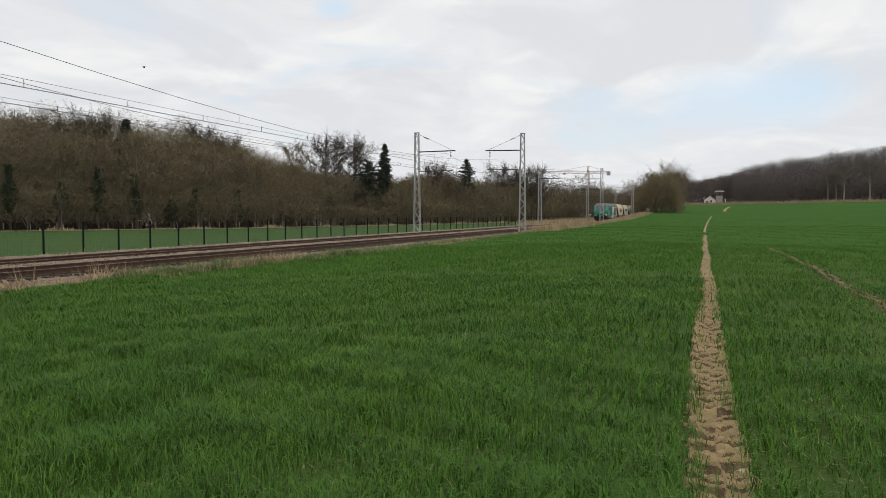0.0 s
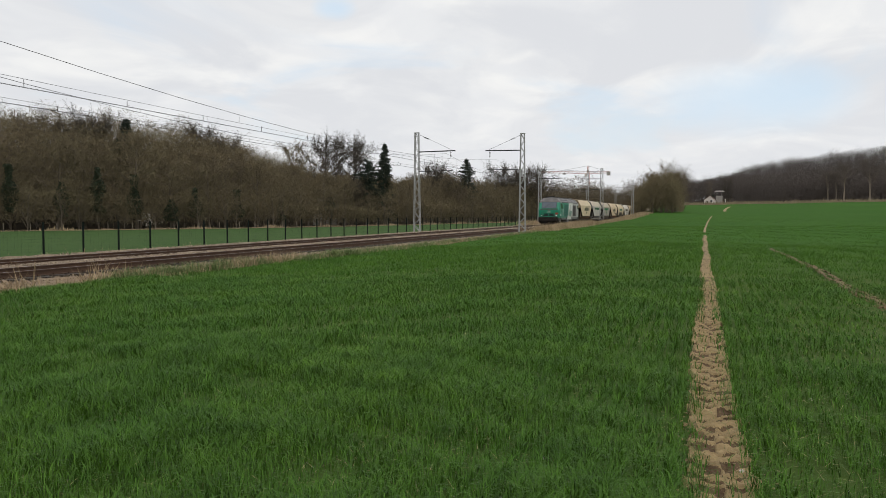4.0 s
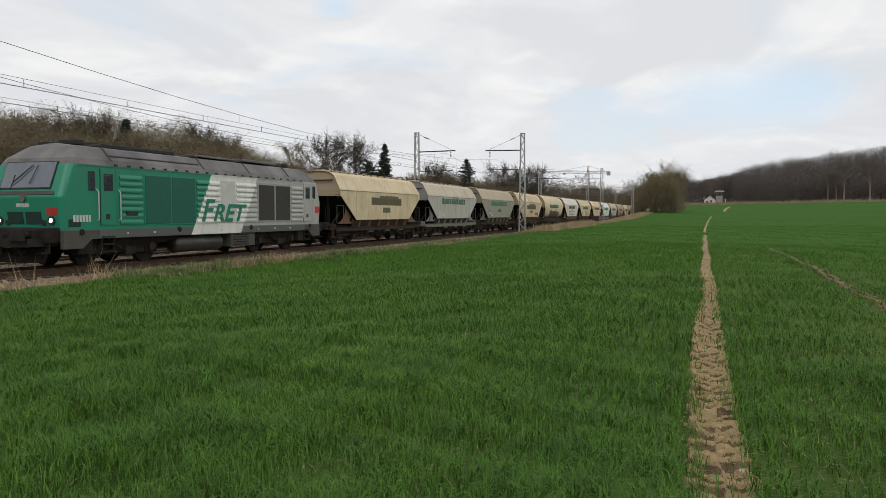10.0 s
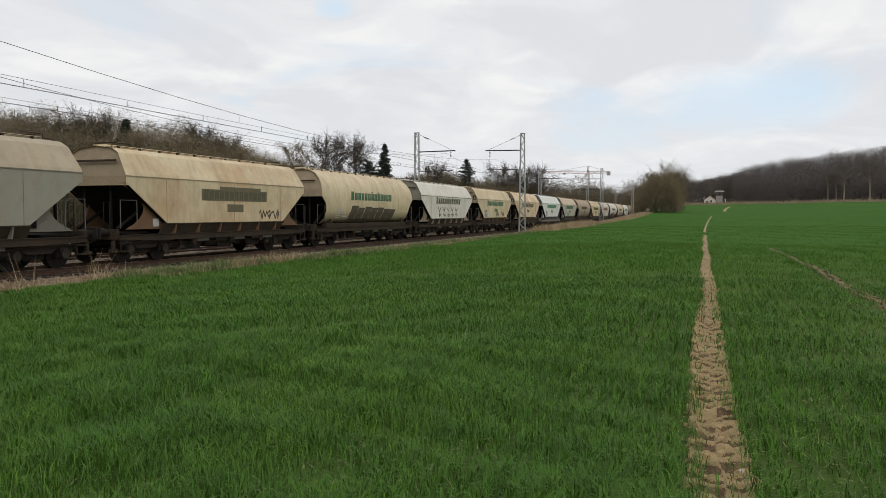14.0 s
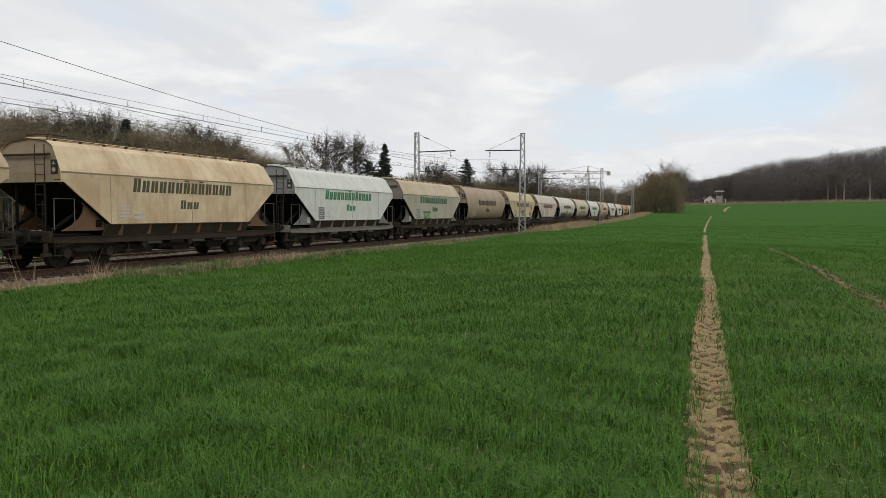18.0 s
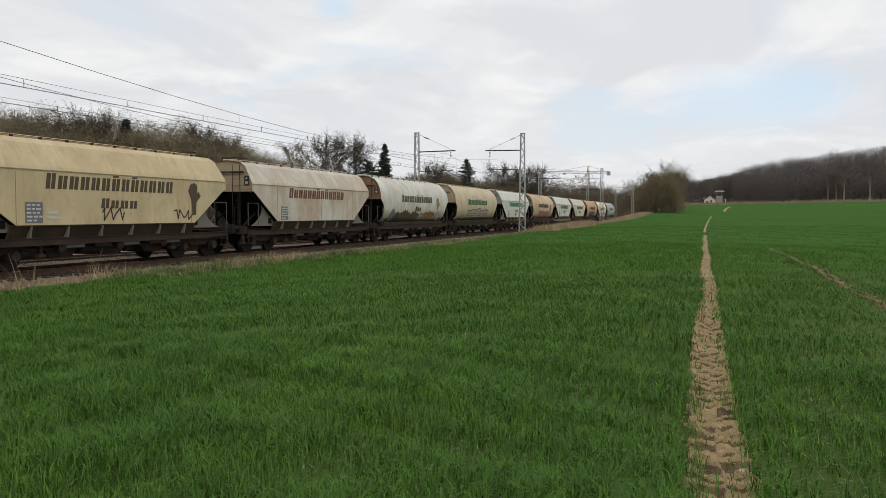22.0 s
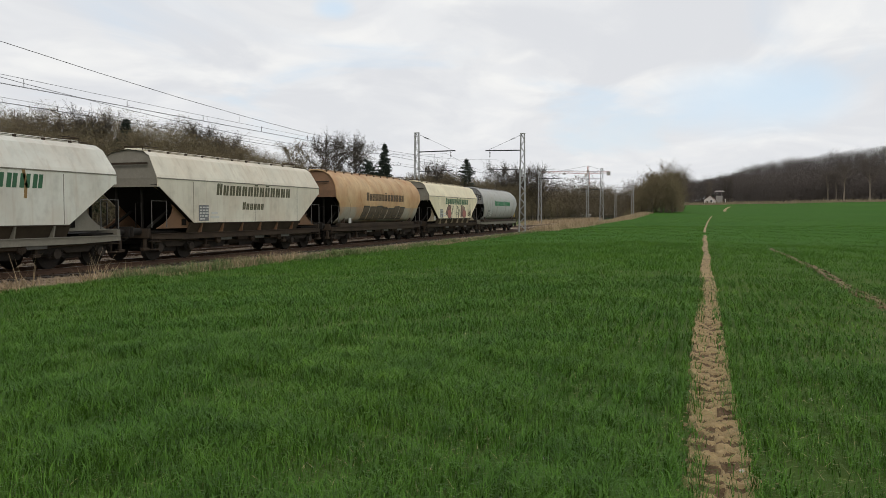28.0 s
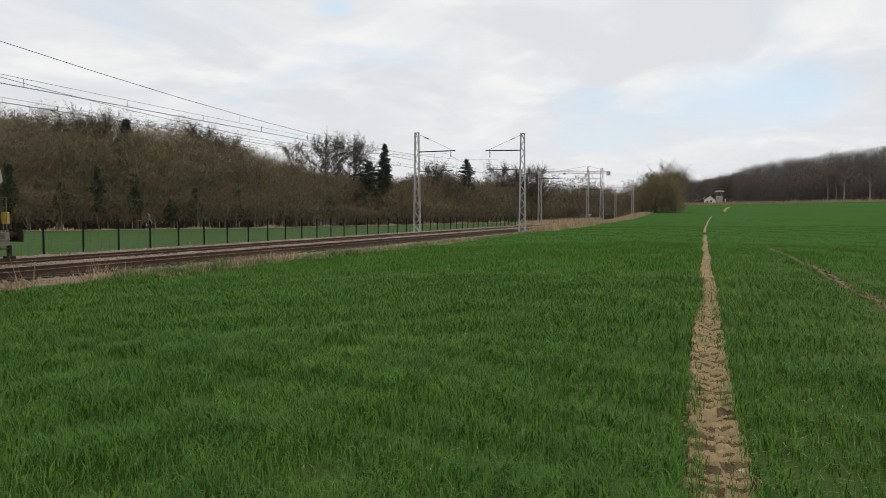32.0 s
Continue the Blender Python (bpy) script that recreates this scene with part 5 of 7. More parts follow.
# meadow stock fence of thin stakes in front of the wood
sf = empty("stock_fence")
tagged(sf, "low stock fence of weathered wooden stakes along the wood", "fence")
first = part("stake", tube(bmesh.new(), (0, 0, 0), (0, 0, 1.25), 0.06, 6, 0.05), M["palebark"], sf)
ys = np.arange(60, 200, 3.2)
for i, y in enumerate(ys):
    x = float(wood_edge(y)) + 4.5
    o = first if i == 0 else new("stake", first.data)
    o.parent = sf
    o.location = (x, y, float(gz(x, y)) - 0.05)
    o.rotation_euler = (random.uniform(-0.06, 0.06), random.uniform(-0.06, 0.06), 0)

# ---- the freight train ----
LEN_A, LEN_R = 14.09, 14.77


def quad_strip(bm, rows, close=False):
    vr = [[bm.verts.new(p) for p in r] for r in rows]
    for a, b in zip(vr, vr[1:]):
        for i in range(len(a) - 1):
            bm.faces.new((a[i], a[i + 1], b[i + 1], b[i]))
    return vr


def make_bogie(parent, y, wheel_r=0.46, base=1.8, gauge_half=0.7535):
    bg_ = empty("bogie", pose(0, y, 0))
    bg_.parent = parent
    for sx in (-1, 1):
        bm = bmesh.new()
        x = sx * 1.0
        pts = [(-1.25, 0.60), (-0.75, 0.66), (-0.45, 0.48), (0.45, 0.48), (0.75, 0.66), (1.25, 0.60), (1.25, 0.72), (0.7, 0.82), (0.4, 0.70), (-0.4, 0.70), (-0.7, 0.82), (-1.25, 0.72)]
        prism(bm, pts, 0, x - 0.06, x + 0.06)
        part("side_frame", bm, M["bogie"], bg_)
        for sy in (-1, 1):
            bm = bmesh.new()
            tube(bm, (x - 0.1, sy * base / 2, wheel_r), (x + sx * 0.16 + (0.1 if sx < 0 else 0), sy * base / 2, wheel_r), 0.15, 14)
            box(bm, (x, sy * base / 2, wheel_r + 0.13), (0.2, 0.34, 0.16), 0.02)
            part("axle_box", bm, M["bogie"], bg_)
            bm = bmesh.new()
            for k in (-0.24, 0.24):
                for q in range(5):
                    tube(bm, (x + sx * 0.05, sy * base / 2 + k, 0.36 + q * 0.05), (x + sx * 0.05, sy * base / 2 + k, 0.385 + q * 0.05), 0.075, 10)
                tube(bm, (x + sx * 0.05, sy * base / 2 + k, 0.34), (x + sx * 0.05, sy * base / 2 + k, 0.62), 0.045, 8)
            part("coil_springs", bm, M["iron"], bg_)
    part("bolster", bx((0, 0, 0.66), (2.1, 0.4, 0.22), 0.02), M["iron"], bg_)
    part("brake_beam", bx((0, 0, 0.42), (1.7, base * 0.42, 0.26), 0.03), M["iron"], bg_)
    for sy in (-1, 1):
        part("end_beam", bx((0, sy * 1.25, 0.66), (2.0, 0.1, 0.12)), M["iron"], bg_)
        bm = bmesh.new()
        tube(bm, (-1.0, 0, 0), (1.0, 0, 0), 0.08, 10)
        for sx in (-1, 1):
            c = sx * gauge_half
            tube(bm, (c - 0.065, 0, 0), (c + 0.065, 0, 0), wheel_r, 32)
            tube(bm, (c - sx * 0.065, 0, 0), (c - sx * 0.095, 0, 0), wheel_r + 0.028, 32)
            tube(bm, (c + sx * 0.062, 0, 0), (c + sx * 0.08, 0, 0), wheel_r * 0.42, 20, wheel_r * 0.34)
            for k in range(6):
                a = k * math.pi / 3
                tube(bm, (c + sx * 0.06, math.cos(a) * 0.27, math.sin(a) * 0.27), (c + sx * 0.073, math.cos(a) * 0.27, math.sin(a) * 0.27), 0.03, 6)
        ws = part("wheelset", bm, M["iron"], bg_)
        ws.location = (0, sy * base / 2, wheel_r)
        ws["roll"] = 1.0
    return bg_


def make_ends(wagon, half, rails_at):
    """Buffers, hooks, steps and hand rails of both wagon ends."""
    for s in (-1, 1):
        part("headstock", bx((0, s * (half - 0.68), 0.98), (2.5, 0.14, 0.34), 0.015), M["sill"], wagon)
        for sx in (-1, 1):
            bm = bmesh.new()
            tube(bm, (sx * 0.875, s * (half - 0.62), 1.05), (sx * 0.875, s * (half - 0.2), 1.05), 0.12, 14)
            tube(bm, (sx * 0.875, s * (half - 0.3), 1.05), (sx * 0.875, s * (half - 0.06), 1.05), 0.085, 12)
            box(bm, (sx * 0.875, s * (half - 0.035), 1.05), (0.5, 0.05, 0.36), 0.02)
            part("buffer", bm, M["iron"], wagon)
        bm = bmesh.new()
        box(bm, (0, s * (half - 0.45), 1.0), (0.1, 0.5, 0.14), 0.02)
        tube(bm, (0, s * (half - 0.25), 0.95), (0, s * (half - 0.1), 0.55), 0.04, 8)
        part("coupling", bm, M["iron"], wagon)
        # brake hose and corner step
        bm = bmesh.new()
        path_tube(bm, [(0.45, s * (half - 0.6), 0.85), (0.45, s * (half - 0.35), 0.72), (0.45, s * (half - 0.12), 0.8)], 0.028, 6)
        part("brake_hose", bm, M["iron"], wagon)
        for sx in (-1, 1):
            bm = bmesh.new()
            for dy in (0, 0.36):
                tube(bm, (sx * 1.3, s * (half - 0.75 - dy), 0.95), (sx * 1.3, s * (half - 0.75 - dy), 0.42), 0.016, 5)
            box(bm, (sx * 1.27, s * (half - 0.93), 0.42), (0.22, 0.42, 0.025))
            box(bm, (sx * 1.27, s * (half - 0.93), 0.70), (0.2, 0.42, 0.025))
            part("corner_step", bm, M["sill"], wagon)
        for sx in (-1, 1):
            bm = bmesh.new()
            h0, y0, y1 = 1.18, s * (half - 0.75), s * (half - 1.55)
            path_tube(bm, [(sx * 1.3, y0, h0), (sx * 1.3, y0, 2.12), (sx * 1.3, y1, 2.12), (sx * 1.3, y1, h0)], 0.018, 6)
            part("guard_rail", bm, M["steel"], wagon)
            if s == rails_at:
                bm = path_tube(bmesh.new(), [(sx * 0.62, y0, 1.15), (sx * 0.62, y0, 2.05), (sx * 0.86, y0, 2.05), (sx * 0.86, y0, 1.15)], 0.016, 6)
                part("grab_iron", bm, M["iron"], wagon)


def make_underframe(wagon, half, ribs_y):
    for sx in (-1, 1):
        bm = bmesh.new()
        prism(bm, [(-half + 0.7, 0.95), (half - 0.7, 0.95), (half - 0.7, 0.79), (half - 2.2, 0.75), (-half + 2.2, 0.75), (-half + 0.7, 0.79)], 0, sx * 1.27, sx * 1.33)
        box(bm, (sx * 1.28, 0, 0.955), (0.16, 2 * half - 1.4, 0.025))
        box(bm, (sx * 1.29, 0, 0.755), (0.17, 2 * half - 4.6, 0.025))
        part("side_sill", bm, M["sill"], wagon)
    bm = bmesh.new()
    box(bm, (0, 0, 0.9), (0.5, 2 * half - 1.5, 0.3))
    for y in np.linspace(-2.4, 2.4, 4):
        box(bm, (0, y, 0.72), (1.3, 0.9, 0.35), 0.04)
    tube(bm, (0.9, -1.3, 0.62), (0.9, 0.2, 0.62), 0.19, 14)
    part("centre_sill", bm, M["iron"], wagon)
    # discharge chutes and brake gear hanging between the bogies
    for y in (-2.1, 0.0, 2.1):
        bm = bmesh.new()
        prism(bm, [(y - 0.85, 0.95), (y + 0.85, 0.95), (y + 0.45, 0.36), (y - 0.45, 0.36)], 0, -1.05, 1.05)
        part("discharge_chute", bm, M["iron"], wagon)
    bm = bmesh.new()
    for y in (-1.05, 1.05):
        box(bm, (0.3, y, 0.55), (1.3, 0.35, 0.22), 0.02)
    tube(bm, (0.75, -half + 3.4, 0.5), (0.75, half - 3.4, 0.5), 0.035, 6)
    tube(bm, (-0.6, -half + 3.4, 0.46), (-0.6, half - 3.4, 0.46), 0.05, 6)
    part("brake_rigging", bm, M["iron"], wagon)
    part("air_tank", tube(bmesh.new(), (0.95, 2.9, 0.56), (0.95, 4.0, 0.56), 0.17, 16), M["iron"], wagon)
    bm = tube(bmesh.new(), (0.9, -3.6, 0.55), (0.9, -2.95, 0.55), 0.20, 16)
    tube(bm, (0.9, -2.95, 0.55), (0.9, -2.4, 0.55), 0.04, 8)
    part("brake_cylinder", bm, M["iron"], wagon)
    for y in (-half + 3.9, -1.55, 1.55, half - 3.9):
        part("cross_bearer", bx((0, y, 0.80), (2.5, 0.12, 0.22), 0.01), M["iron"], wagon)
    bm = path_tube(bmesh.new(), [(1.22, -half + 0.9, 0.72), (1.22, -half + 3.2, 0.70), (1.10, -half + 3.8, 0.62), (1.10, half - 3.8, 0.62), (1.22, half - 3.2, 0.70), (1.22, half - 0.9, 0.72)], 0.025, 6)
    part("brake_pipe", bm, M["sill"], wagon)
    for sy in (-1, 1):
        for dy in (-1.75, 1.75):
            bm = bmesh.new()
            box(bm, (1.16, sy * (half - 2.3) + dy, 0.62), (0.10, 0.10, 0.34), 0.01)
            box(bm, (1.16, sy * (half - 2.3) + dy, 0.44), (0.16, 0.30, 0.10), 0.02)
            part("brake_hanger", bm, M["sill"], wagon)
    for k, y in enumerate((-2.3, -1.1, 0.2, 1.5, 2.4)):
        bm = bmesh.new()
        tube(bm, (1.2, y, 0.66), (1.3, y, 0.66), 0.15, 16)
        for a in range(4):
            box(bm, (1.31, y, 0.66), (0.02, 0.3, 0.03), 0, Matrix.Rotation(a * math.pi / 4, 4, "X"))
        if k % 2 == 0:
            part("hand_wheel", bm, M["sill"], wagon)
        else:
            bm.free()
        part("chute_lever", bx((1.24, y + 0.55, 0.70), (0.1, 0.75, 0.13), 0.01), M["sill"] if k % 2 else M["steel"], wagon)


def make_roof_gear(wagon, half, z):
    bm = bmesh.new()
    box(bm, (0, 0, z + 0.02), (0.56, 2 * half - 2.6, 0.07), 0.025)
    part("loading_hatch", bm, M["galv"], wagon)
    bm = bmesh.new()
    for sx in (-1, 1):
        tube(bm, (sx * 0.62, -half + 1.3, z - 0.02), (sx * 0.62, half - 1.3, z - 0.02), 0.012, 5)
        for y in np.arange(-half + 1.5, half - 1.4, 1.05):
            box(bm, (sx * 0.64, y, z - 0.05), (0.05, 0.10, 0.09))
    part("roof_rail", bm, M["sill"], wagon)
    for s in (-1, 1):
        bm = bmesh.new()
        for sx in (-0.4, 0.4):
            tube(bm, (sx, s * (half - 1.45), z - 0.02), (sx, s * (half - 1.45), z + 0.13), 0.016, 5)
            tube(bm, (sx, s * (half - 1.45), z + 0.13), (sx, s * (half - 2.3), z + 0.13), 0.016, 5)
        tube(bm, (-0.4, s * (half - 1.45), z + 0.13), (0.4, s * (half - 1.45), z + 0.13), 0.016, 5)
        part("roof_guard", bm, M["sill"], wagon)


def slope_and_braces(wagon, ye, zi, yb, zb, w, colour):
    """Inward slope sheet under each end, and its diagonal props; near-black colour carries dirt and the overhang's
    shade.
    """
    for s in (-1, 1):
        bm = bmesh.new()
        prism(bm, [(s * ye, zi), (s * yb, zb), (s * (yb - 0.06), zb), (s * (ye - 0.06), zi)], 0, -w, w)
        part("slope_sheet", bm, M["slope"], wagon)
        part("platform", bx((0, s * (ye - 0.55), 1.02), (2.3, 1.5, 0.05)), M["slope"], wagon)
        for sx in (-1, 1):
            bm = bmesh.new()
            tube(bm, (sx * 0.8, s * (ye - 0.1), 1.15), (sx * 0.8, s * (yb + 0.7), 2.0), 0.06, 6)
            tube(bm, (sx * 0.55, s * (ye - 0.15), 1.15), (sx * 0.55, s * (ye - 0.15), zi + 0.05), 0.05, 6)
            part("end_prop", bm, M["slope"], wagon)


def make_ladder(wagon, y, s, x=0.62):
    bm = bmesh.new()
    for dx in (-0.18, 0.18):
        tube(bm, (x + dx, y, 1.15), (x + dx, y, 3.75), 0.016, 5)
    for z in np.arange(1.35, 3.7, 0.3):
        tube(bm, (x - 0.18, y, z), (x + 0.18, y, z), 0.012, 5)
    part("ladder", bm, M["sill"], wagon)


def hopper_angular():
    half = LEN_A / 2
    w = empty("hopper_wagon")
    HE, HB = 6.12, 4.06          # half lengths at the eaves and along the bottom edge
    # roof and upper body
    prof = [(1.40, 2.62), (1.40, 2.94), (1.36, 3.05), (0.98, 3.72), (0.72, 3.88), (0.0, 3.98)]
    full = prof + [(-x, z) for x, z in prof[-2::-1]]
    bm = bmesh.new()
    prism(bm, full, 1, -HE, HE)
    bmesh.ops.delete(bm, geom=[f for f in bm.faces if abs(f.normal.y) > 0.9], context="FACES_ONLY")
    # slight rake of the ends towards the ridge
    for v in bm.verts:
        if v.co.z > 3.1:
            v.co.y *= 1 - 0.030 * (v.co.z - 3.1) / 0.9
    part("roof_shell", bm, M["iron"], w, smooth=False)
    for s in (-1, 1):
        bm = bmesh.new()
        k = [(x * 0.995, z) for x, z in full]
        prism(bm, k, 1, s * (HE - 0.10), s * (HE - 0.14))
        for v in bm.verts:
            if v.co.z > 3.1:
                v.co.y *= 1 - 0.030 * (v.co.z - 3.1) / 0.9
        part("end_panel", bm, M["iron"], w)
        part("end_beam", bx((0, s * (HE - 0.06), 3.45), (1.9, 0.06, 0.07)), M["sill"], w)
    # side plates
    for sx in (-1, 1):
        bm = bmesh.new()
        pts = [(-HE, 2.94), (HE, 2.94), (HE - 0.06, 2.66), (HB, 1.34), (-HB, 1.34), (-HE + 0.06, 2.66)]
        prism(bm, pts, 0, sx * 1.385, sx * 1.415)
        part("side_plate", bm, M["iron"], w)
        bm = bmesh.new()
        box(bm, (sx * 1.42, 0, 2.925), (0.02, 2 * HE, 0.035))
        for y in (-HB, 0.2, HB - 0.2):
            box(bm, (sx * 1.4175, y, 2.1), (0.006, 0.02, 1.5))
        part("seam", bm, M["sill"], w)
        # hopper foot with ribs under the plate
        bm = bmesh.new()
        prism(bm, [(sx * 1.38, 1.33), (sx * 1.19, 0.97), (sx * 1.10, 0.97), (sx * 1.30, 1.35)], 1, -HB - 0.1, HB + 0.1)
        part("hopper_foot", bm, M["chute"], w)
        part("plate_lip", bx((sx * 1.385, 0, 1.322), (0.075, 2 * HB, 0.03)), M["sill"], w)
        for y in np.linspace(-HB + 0.55, HB - 0.55, 6):
            bm = bmesh.new()
            prism(bm, [(sx * 1.415, 1.335), (sx * 1.345, 0.965), (sx * 1.15, 0.965), (sx * 1.3, 1.335)], 1, y - 0.025, y + 0.025)
            part("rib", bm, M["sill"], w)
        for s in (-1, 1):
            # bracket plate with its rounded cut-out
            pts = [(s * (HE - 0.1), 2.64)]
            for i in range(9):
                a = i / 8
                yy = HE - 0.15 - 0.95 * math.sin(a * math.pi) ** 0.8 - 0.05 * a
                pts.append((s * yy, 2.6 - a * 1.46))
            pts += [(s * (HB - 0.3), 1.14), (s * (HB - 0.2), 1.36), (s * (HE - 0.2), 2.66)]
            bm = bmesh.new()
            prism(bm, pts, 0, sx * 1.16, sx * 1.19)
            part("end_bracket", bm, M["iron"], w)
            # flange of the slope sheet along the raked edge, its shade put into the colour
            bm = bmesh.new()
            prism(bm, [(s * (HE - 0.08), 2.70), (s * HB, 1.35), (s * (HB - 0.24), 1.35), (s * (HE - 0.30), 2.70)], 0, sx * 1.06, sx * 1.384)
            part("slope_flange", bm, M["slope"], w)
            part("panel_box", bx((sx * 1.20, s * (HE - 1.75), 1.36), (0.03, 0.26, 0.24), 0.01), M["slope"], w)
    slope_and_braces(w, HE - 0.1, 2.66, HB - 0.4, 1.0, 1.16, M["slope"])
    make_underframe(w, half, 0)
    make_ends(w, half, -1)
    make_ladder(w, -HE + 0.0, -1)
    make_roof_gear(w, half, 3.97)
    for s in (-1, 1):
        make_bogie(w, s * (half - 2.3))
    return w


def hopper_round():
    half = LEN_R / 2
    w = empty("hopper_wagon")
    sec = [(0.98, 1.16, 5.85), (1.22, 1.42, 5.76), (1.38, 1.80, 5.80), (1.45, 2.20, 5.98), (1.46, 2.55, 6.40), (1.43, 2.90, 6.36), (1.34, 3.20, 6.30), (1.16, 3.50, 6.20), (0.90, 3.76, 6.10), (0.55, 3.93, 6.03), (0.0, 4.0, 6.0)]
    row = [(x, z, e) for x, z, e in sec] + [(-x, z, e) for x, z, e in sec[-2::-1]]
    bm = bmesh.new()
    cuts = [-1, -0.985, -0.78, -0.52, -0.26, 0, 0.26, 0.52, 0.78, 0.985, 1]
    quad_strip(bm, [[(x, e * k, z) for x, z, e in row] for k in cuts])
    bmesh.ops.recalc_face_normals(bm, faces=bm.faces[:])
    bmesh.ops.solidify(bm, geom=bm.faces[:], thickness=0.03)
    most = max(v.co.x for v in bm.verts)
    for v in bm.verts:
        v.co.x *= 1.46 / most
    part("barrel_shell", bm, M["iron"], w, smooth=True)
    for s in (-1, 1):
        bm = bmesh.new()
        up = [(x * 0.985, s * (e - 0.12), z) for x, z, e in row if z >= 2.5]
        a = [bm.verts.new(p) for p in up]
        b = [bm.verts.new((p[0], p[1] - s * 0.04, p[2])) for p in up]
        fs = [bm.faces.new(a), bm.faces.new(b[::-1])]
        for i in range(len(a)):
            fs.append(bm.faces.new((a[i], b[i], b[(i + 1) % len(a)], a[(i + 1) % len(a)])))
        bmesh.ops.recalc_face_normals(bm, faces=fs)
        part("end_panel", bm, M["iron"], w)
        part("end_beam", bx((0, s * 6.24, 3.35), (1.9, 0.06, 0.07)), M["sill"], w)
    for sx in (-1, 1):
        for k in cuts[2:-2]:
            pts = [(sx * (x + 0.004), e * k, z) for x, z, e in sec[:9]]
            part("weld_seam", path_tube(bmesh.new(), pts, 0.006, 4), M["sill"], w)
        part("foot_angle", bx((sx * 1.14, 0, 1.07), (0.26, 11.2, 0.20), 0.02), M["sill"], w)
        for y in (-5.0, 5.0):
            part("saddle", bx((sx * 1.15, y, 1.25), (0.2, 0.1, 0.34), 0.01), M["sill"], w)
    slope_and_braces(w, 6.2, 2.56, 4.0, 1.1, 1.05, M["slope"])
    make_underframe(w, half, 0)
    make_ends(w, half, -1)
    make_ladder(w, -6.36, -1)
    make_roof_gear(w, half, 3.98)
    for s in (-1, 1):
        make_bogie(w, s * (half - 2.35))
    return w


def loco_paint():
    """Green cab end, slanted white band, grey rear; grey roof and dark skirt; dust and streaks over all."""
    m, n, l, b = nodes_of("locomotive_paint")
    tc = n.new("ShaderNodeTexCoord").outputs["Object"]
    sp = n.new("ShaderNodeSeparateXYZ")
    l.new(tc, sp.inputs[0])

    def line(a, c, k):
        """1 where y - k z is past a."""
        q = n.new("ShaderNodeMath")
        q.operation = "MULTIPLY_ADD"
        q.inputs[1].default_value = -k
        l.new(sp.outputs[2], q.inputs[0])
        l.new(sp.outputs[1], q.inputs[2])
        r = n.new("ShaderNodeMath")
        r.operation = "GREATER_THAN"
        r.inputs[1].default_value = a
        l.new(q.outputs[0], r.inputs[0])
        return r.outputs[0]

    def above(a):
        r = n.new("ShaderNodeMath")
        r.operation = "GREATER_THAN"
        r.inputs[1].default_value = a
        l.new(sp.outputs[2], r.inputs[0])
        return r.outputs[0]
    green, white, grey = (0.006, 0.215, 0.125), (0.72, 0.72, 0.66), (0.39, 0.39, 0.36)
    col = mix_rgb(n, l, line(8.11 - 10.14, 0, 0.568), green, white)
    col = mix_rgb(n, l, line(11.44 - 10.14, 0, 0.557), col, grey)
    col = mix_rgb(n, l, line(18.95 - 10.14, 0, 0.0), col, green)
    skirt = mix_rgb(n, l, line(8.11 - 10.14, 0, 0.568), (0.095, 0.097, 0.092), white)
    skirt = mix_rgb(n, l, line(11.44 - 10.14, 0, 0.557), skirt, (0.095, 0.097, 0.092))
    col = mix_rgb(n, l, above(1.17), skirt, col)
    col = mix_rgb(n, l, above(3.19), col, mix_rgb(n, l, noise_fac(n, l, tc, 0.55, 0.40, 0.62, (1, 1, 1), 6), (0.15, 0.138, 0.13), (0.055, 0.05, 0.048)))
    d = noise_fac(n, l, tc, 1.5, 0.45, 0.85, (1, 2.0, 0.3), 6)
    dm = n.new("ShaderNodeMath")
    dm.operation = "MULTIPLY"
    dm.inputs[1].default_value = 0.28
    l.new(d, dm.inputs[0])
    col = mix_rgb(n, l, dm.outputs[0], col, (0.10, 0.085, 0.065))
    f = noise_fac(n, l, tc, 9, 0.5, 0.9, (1, 1, 0.6), 7)
    fm = n.new("ShaderNodeMath")
    fm.operation = "MULTIPLY"
    fm.inputs[1].default_value = 0.25
    l.new(f, fm.inputs[0])
    col = mix_rgb(n, l, fm.outputs[0], col, (0.05, 0.045, 0.04))
    l.new(col, b.inputs["Base Color"])
    b.inputs["Roughness"].default_value = 0.45
    add_bump(n, l, b, tc, 3, 0.06, 0.02)
    return m


M["loco"] = loco_paint()


def plate(bm, pts, thick, out):
    """A flat plate over the corner points, pushed outwards."""
    o = Vector(out).normalized() * thick
    a = [bm.verts.new(Vector(p)) for p in pts]
    b = [bm.verts.new(Vector(p) + o) for p in pts]
    fs = [bm.faces.new(a), bm.faces.new(b)]
    for i in range(len(a)):
        j = (i + 1) % len(a)
        fs.append(bm.faces.new((a[i], a[j], b[j], b[i])))
    bmesh.ops.recalc_face_normals(bm, faces=fs)
    return bm


def lettering(text, height, shear, width, m, material, parent, name="lettering", bold=0.02):
    cu = bpy.data.curves.new("writing", "FONT")
    cu.body, cu.size, cu.extrude, cu.shear, cu.offset = text, height / 0.72, 0.006, shear, bold
    tmp = new("writing", cu)
    me = bpy.data.meshes.new_from_object(tmp)
    bpy.data.objects.remove(tmp)
    xs = [v.co.x for v in me.vertices]
    k = width / (max(xs) - min(xs))
    for v in me.vertices:
        v.co.x = (v.co.x - min(xs)) * k
    me.materials.append(material)
    ob = new(name, me)
    ob.parent = parent
    ob.matrix_basis = m
    return ob


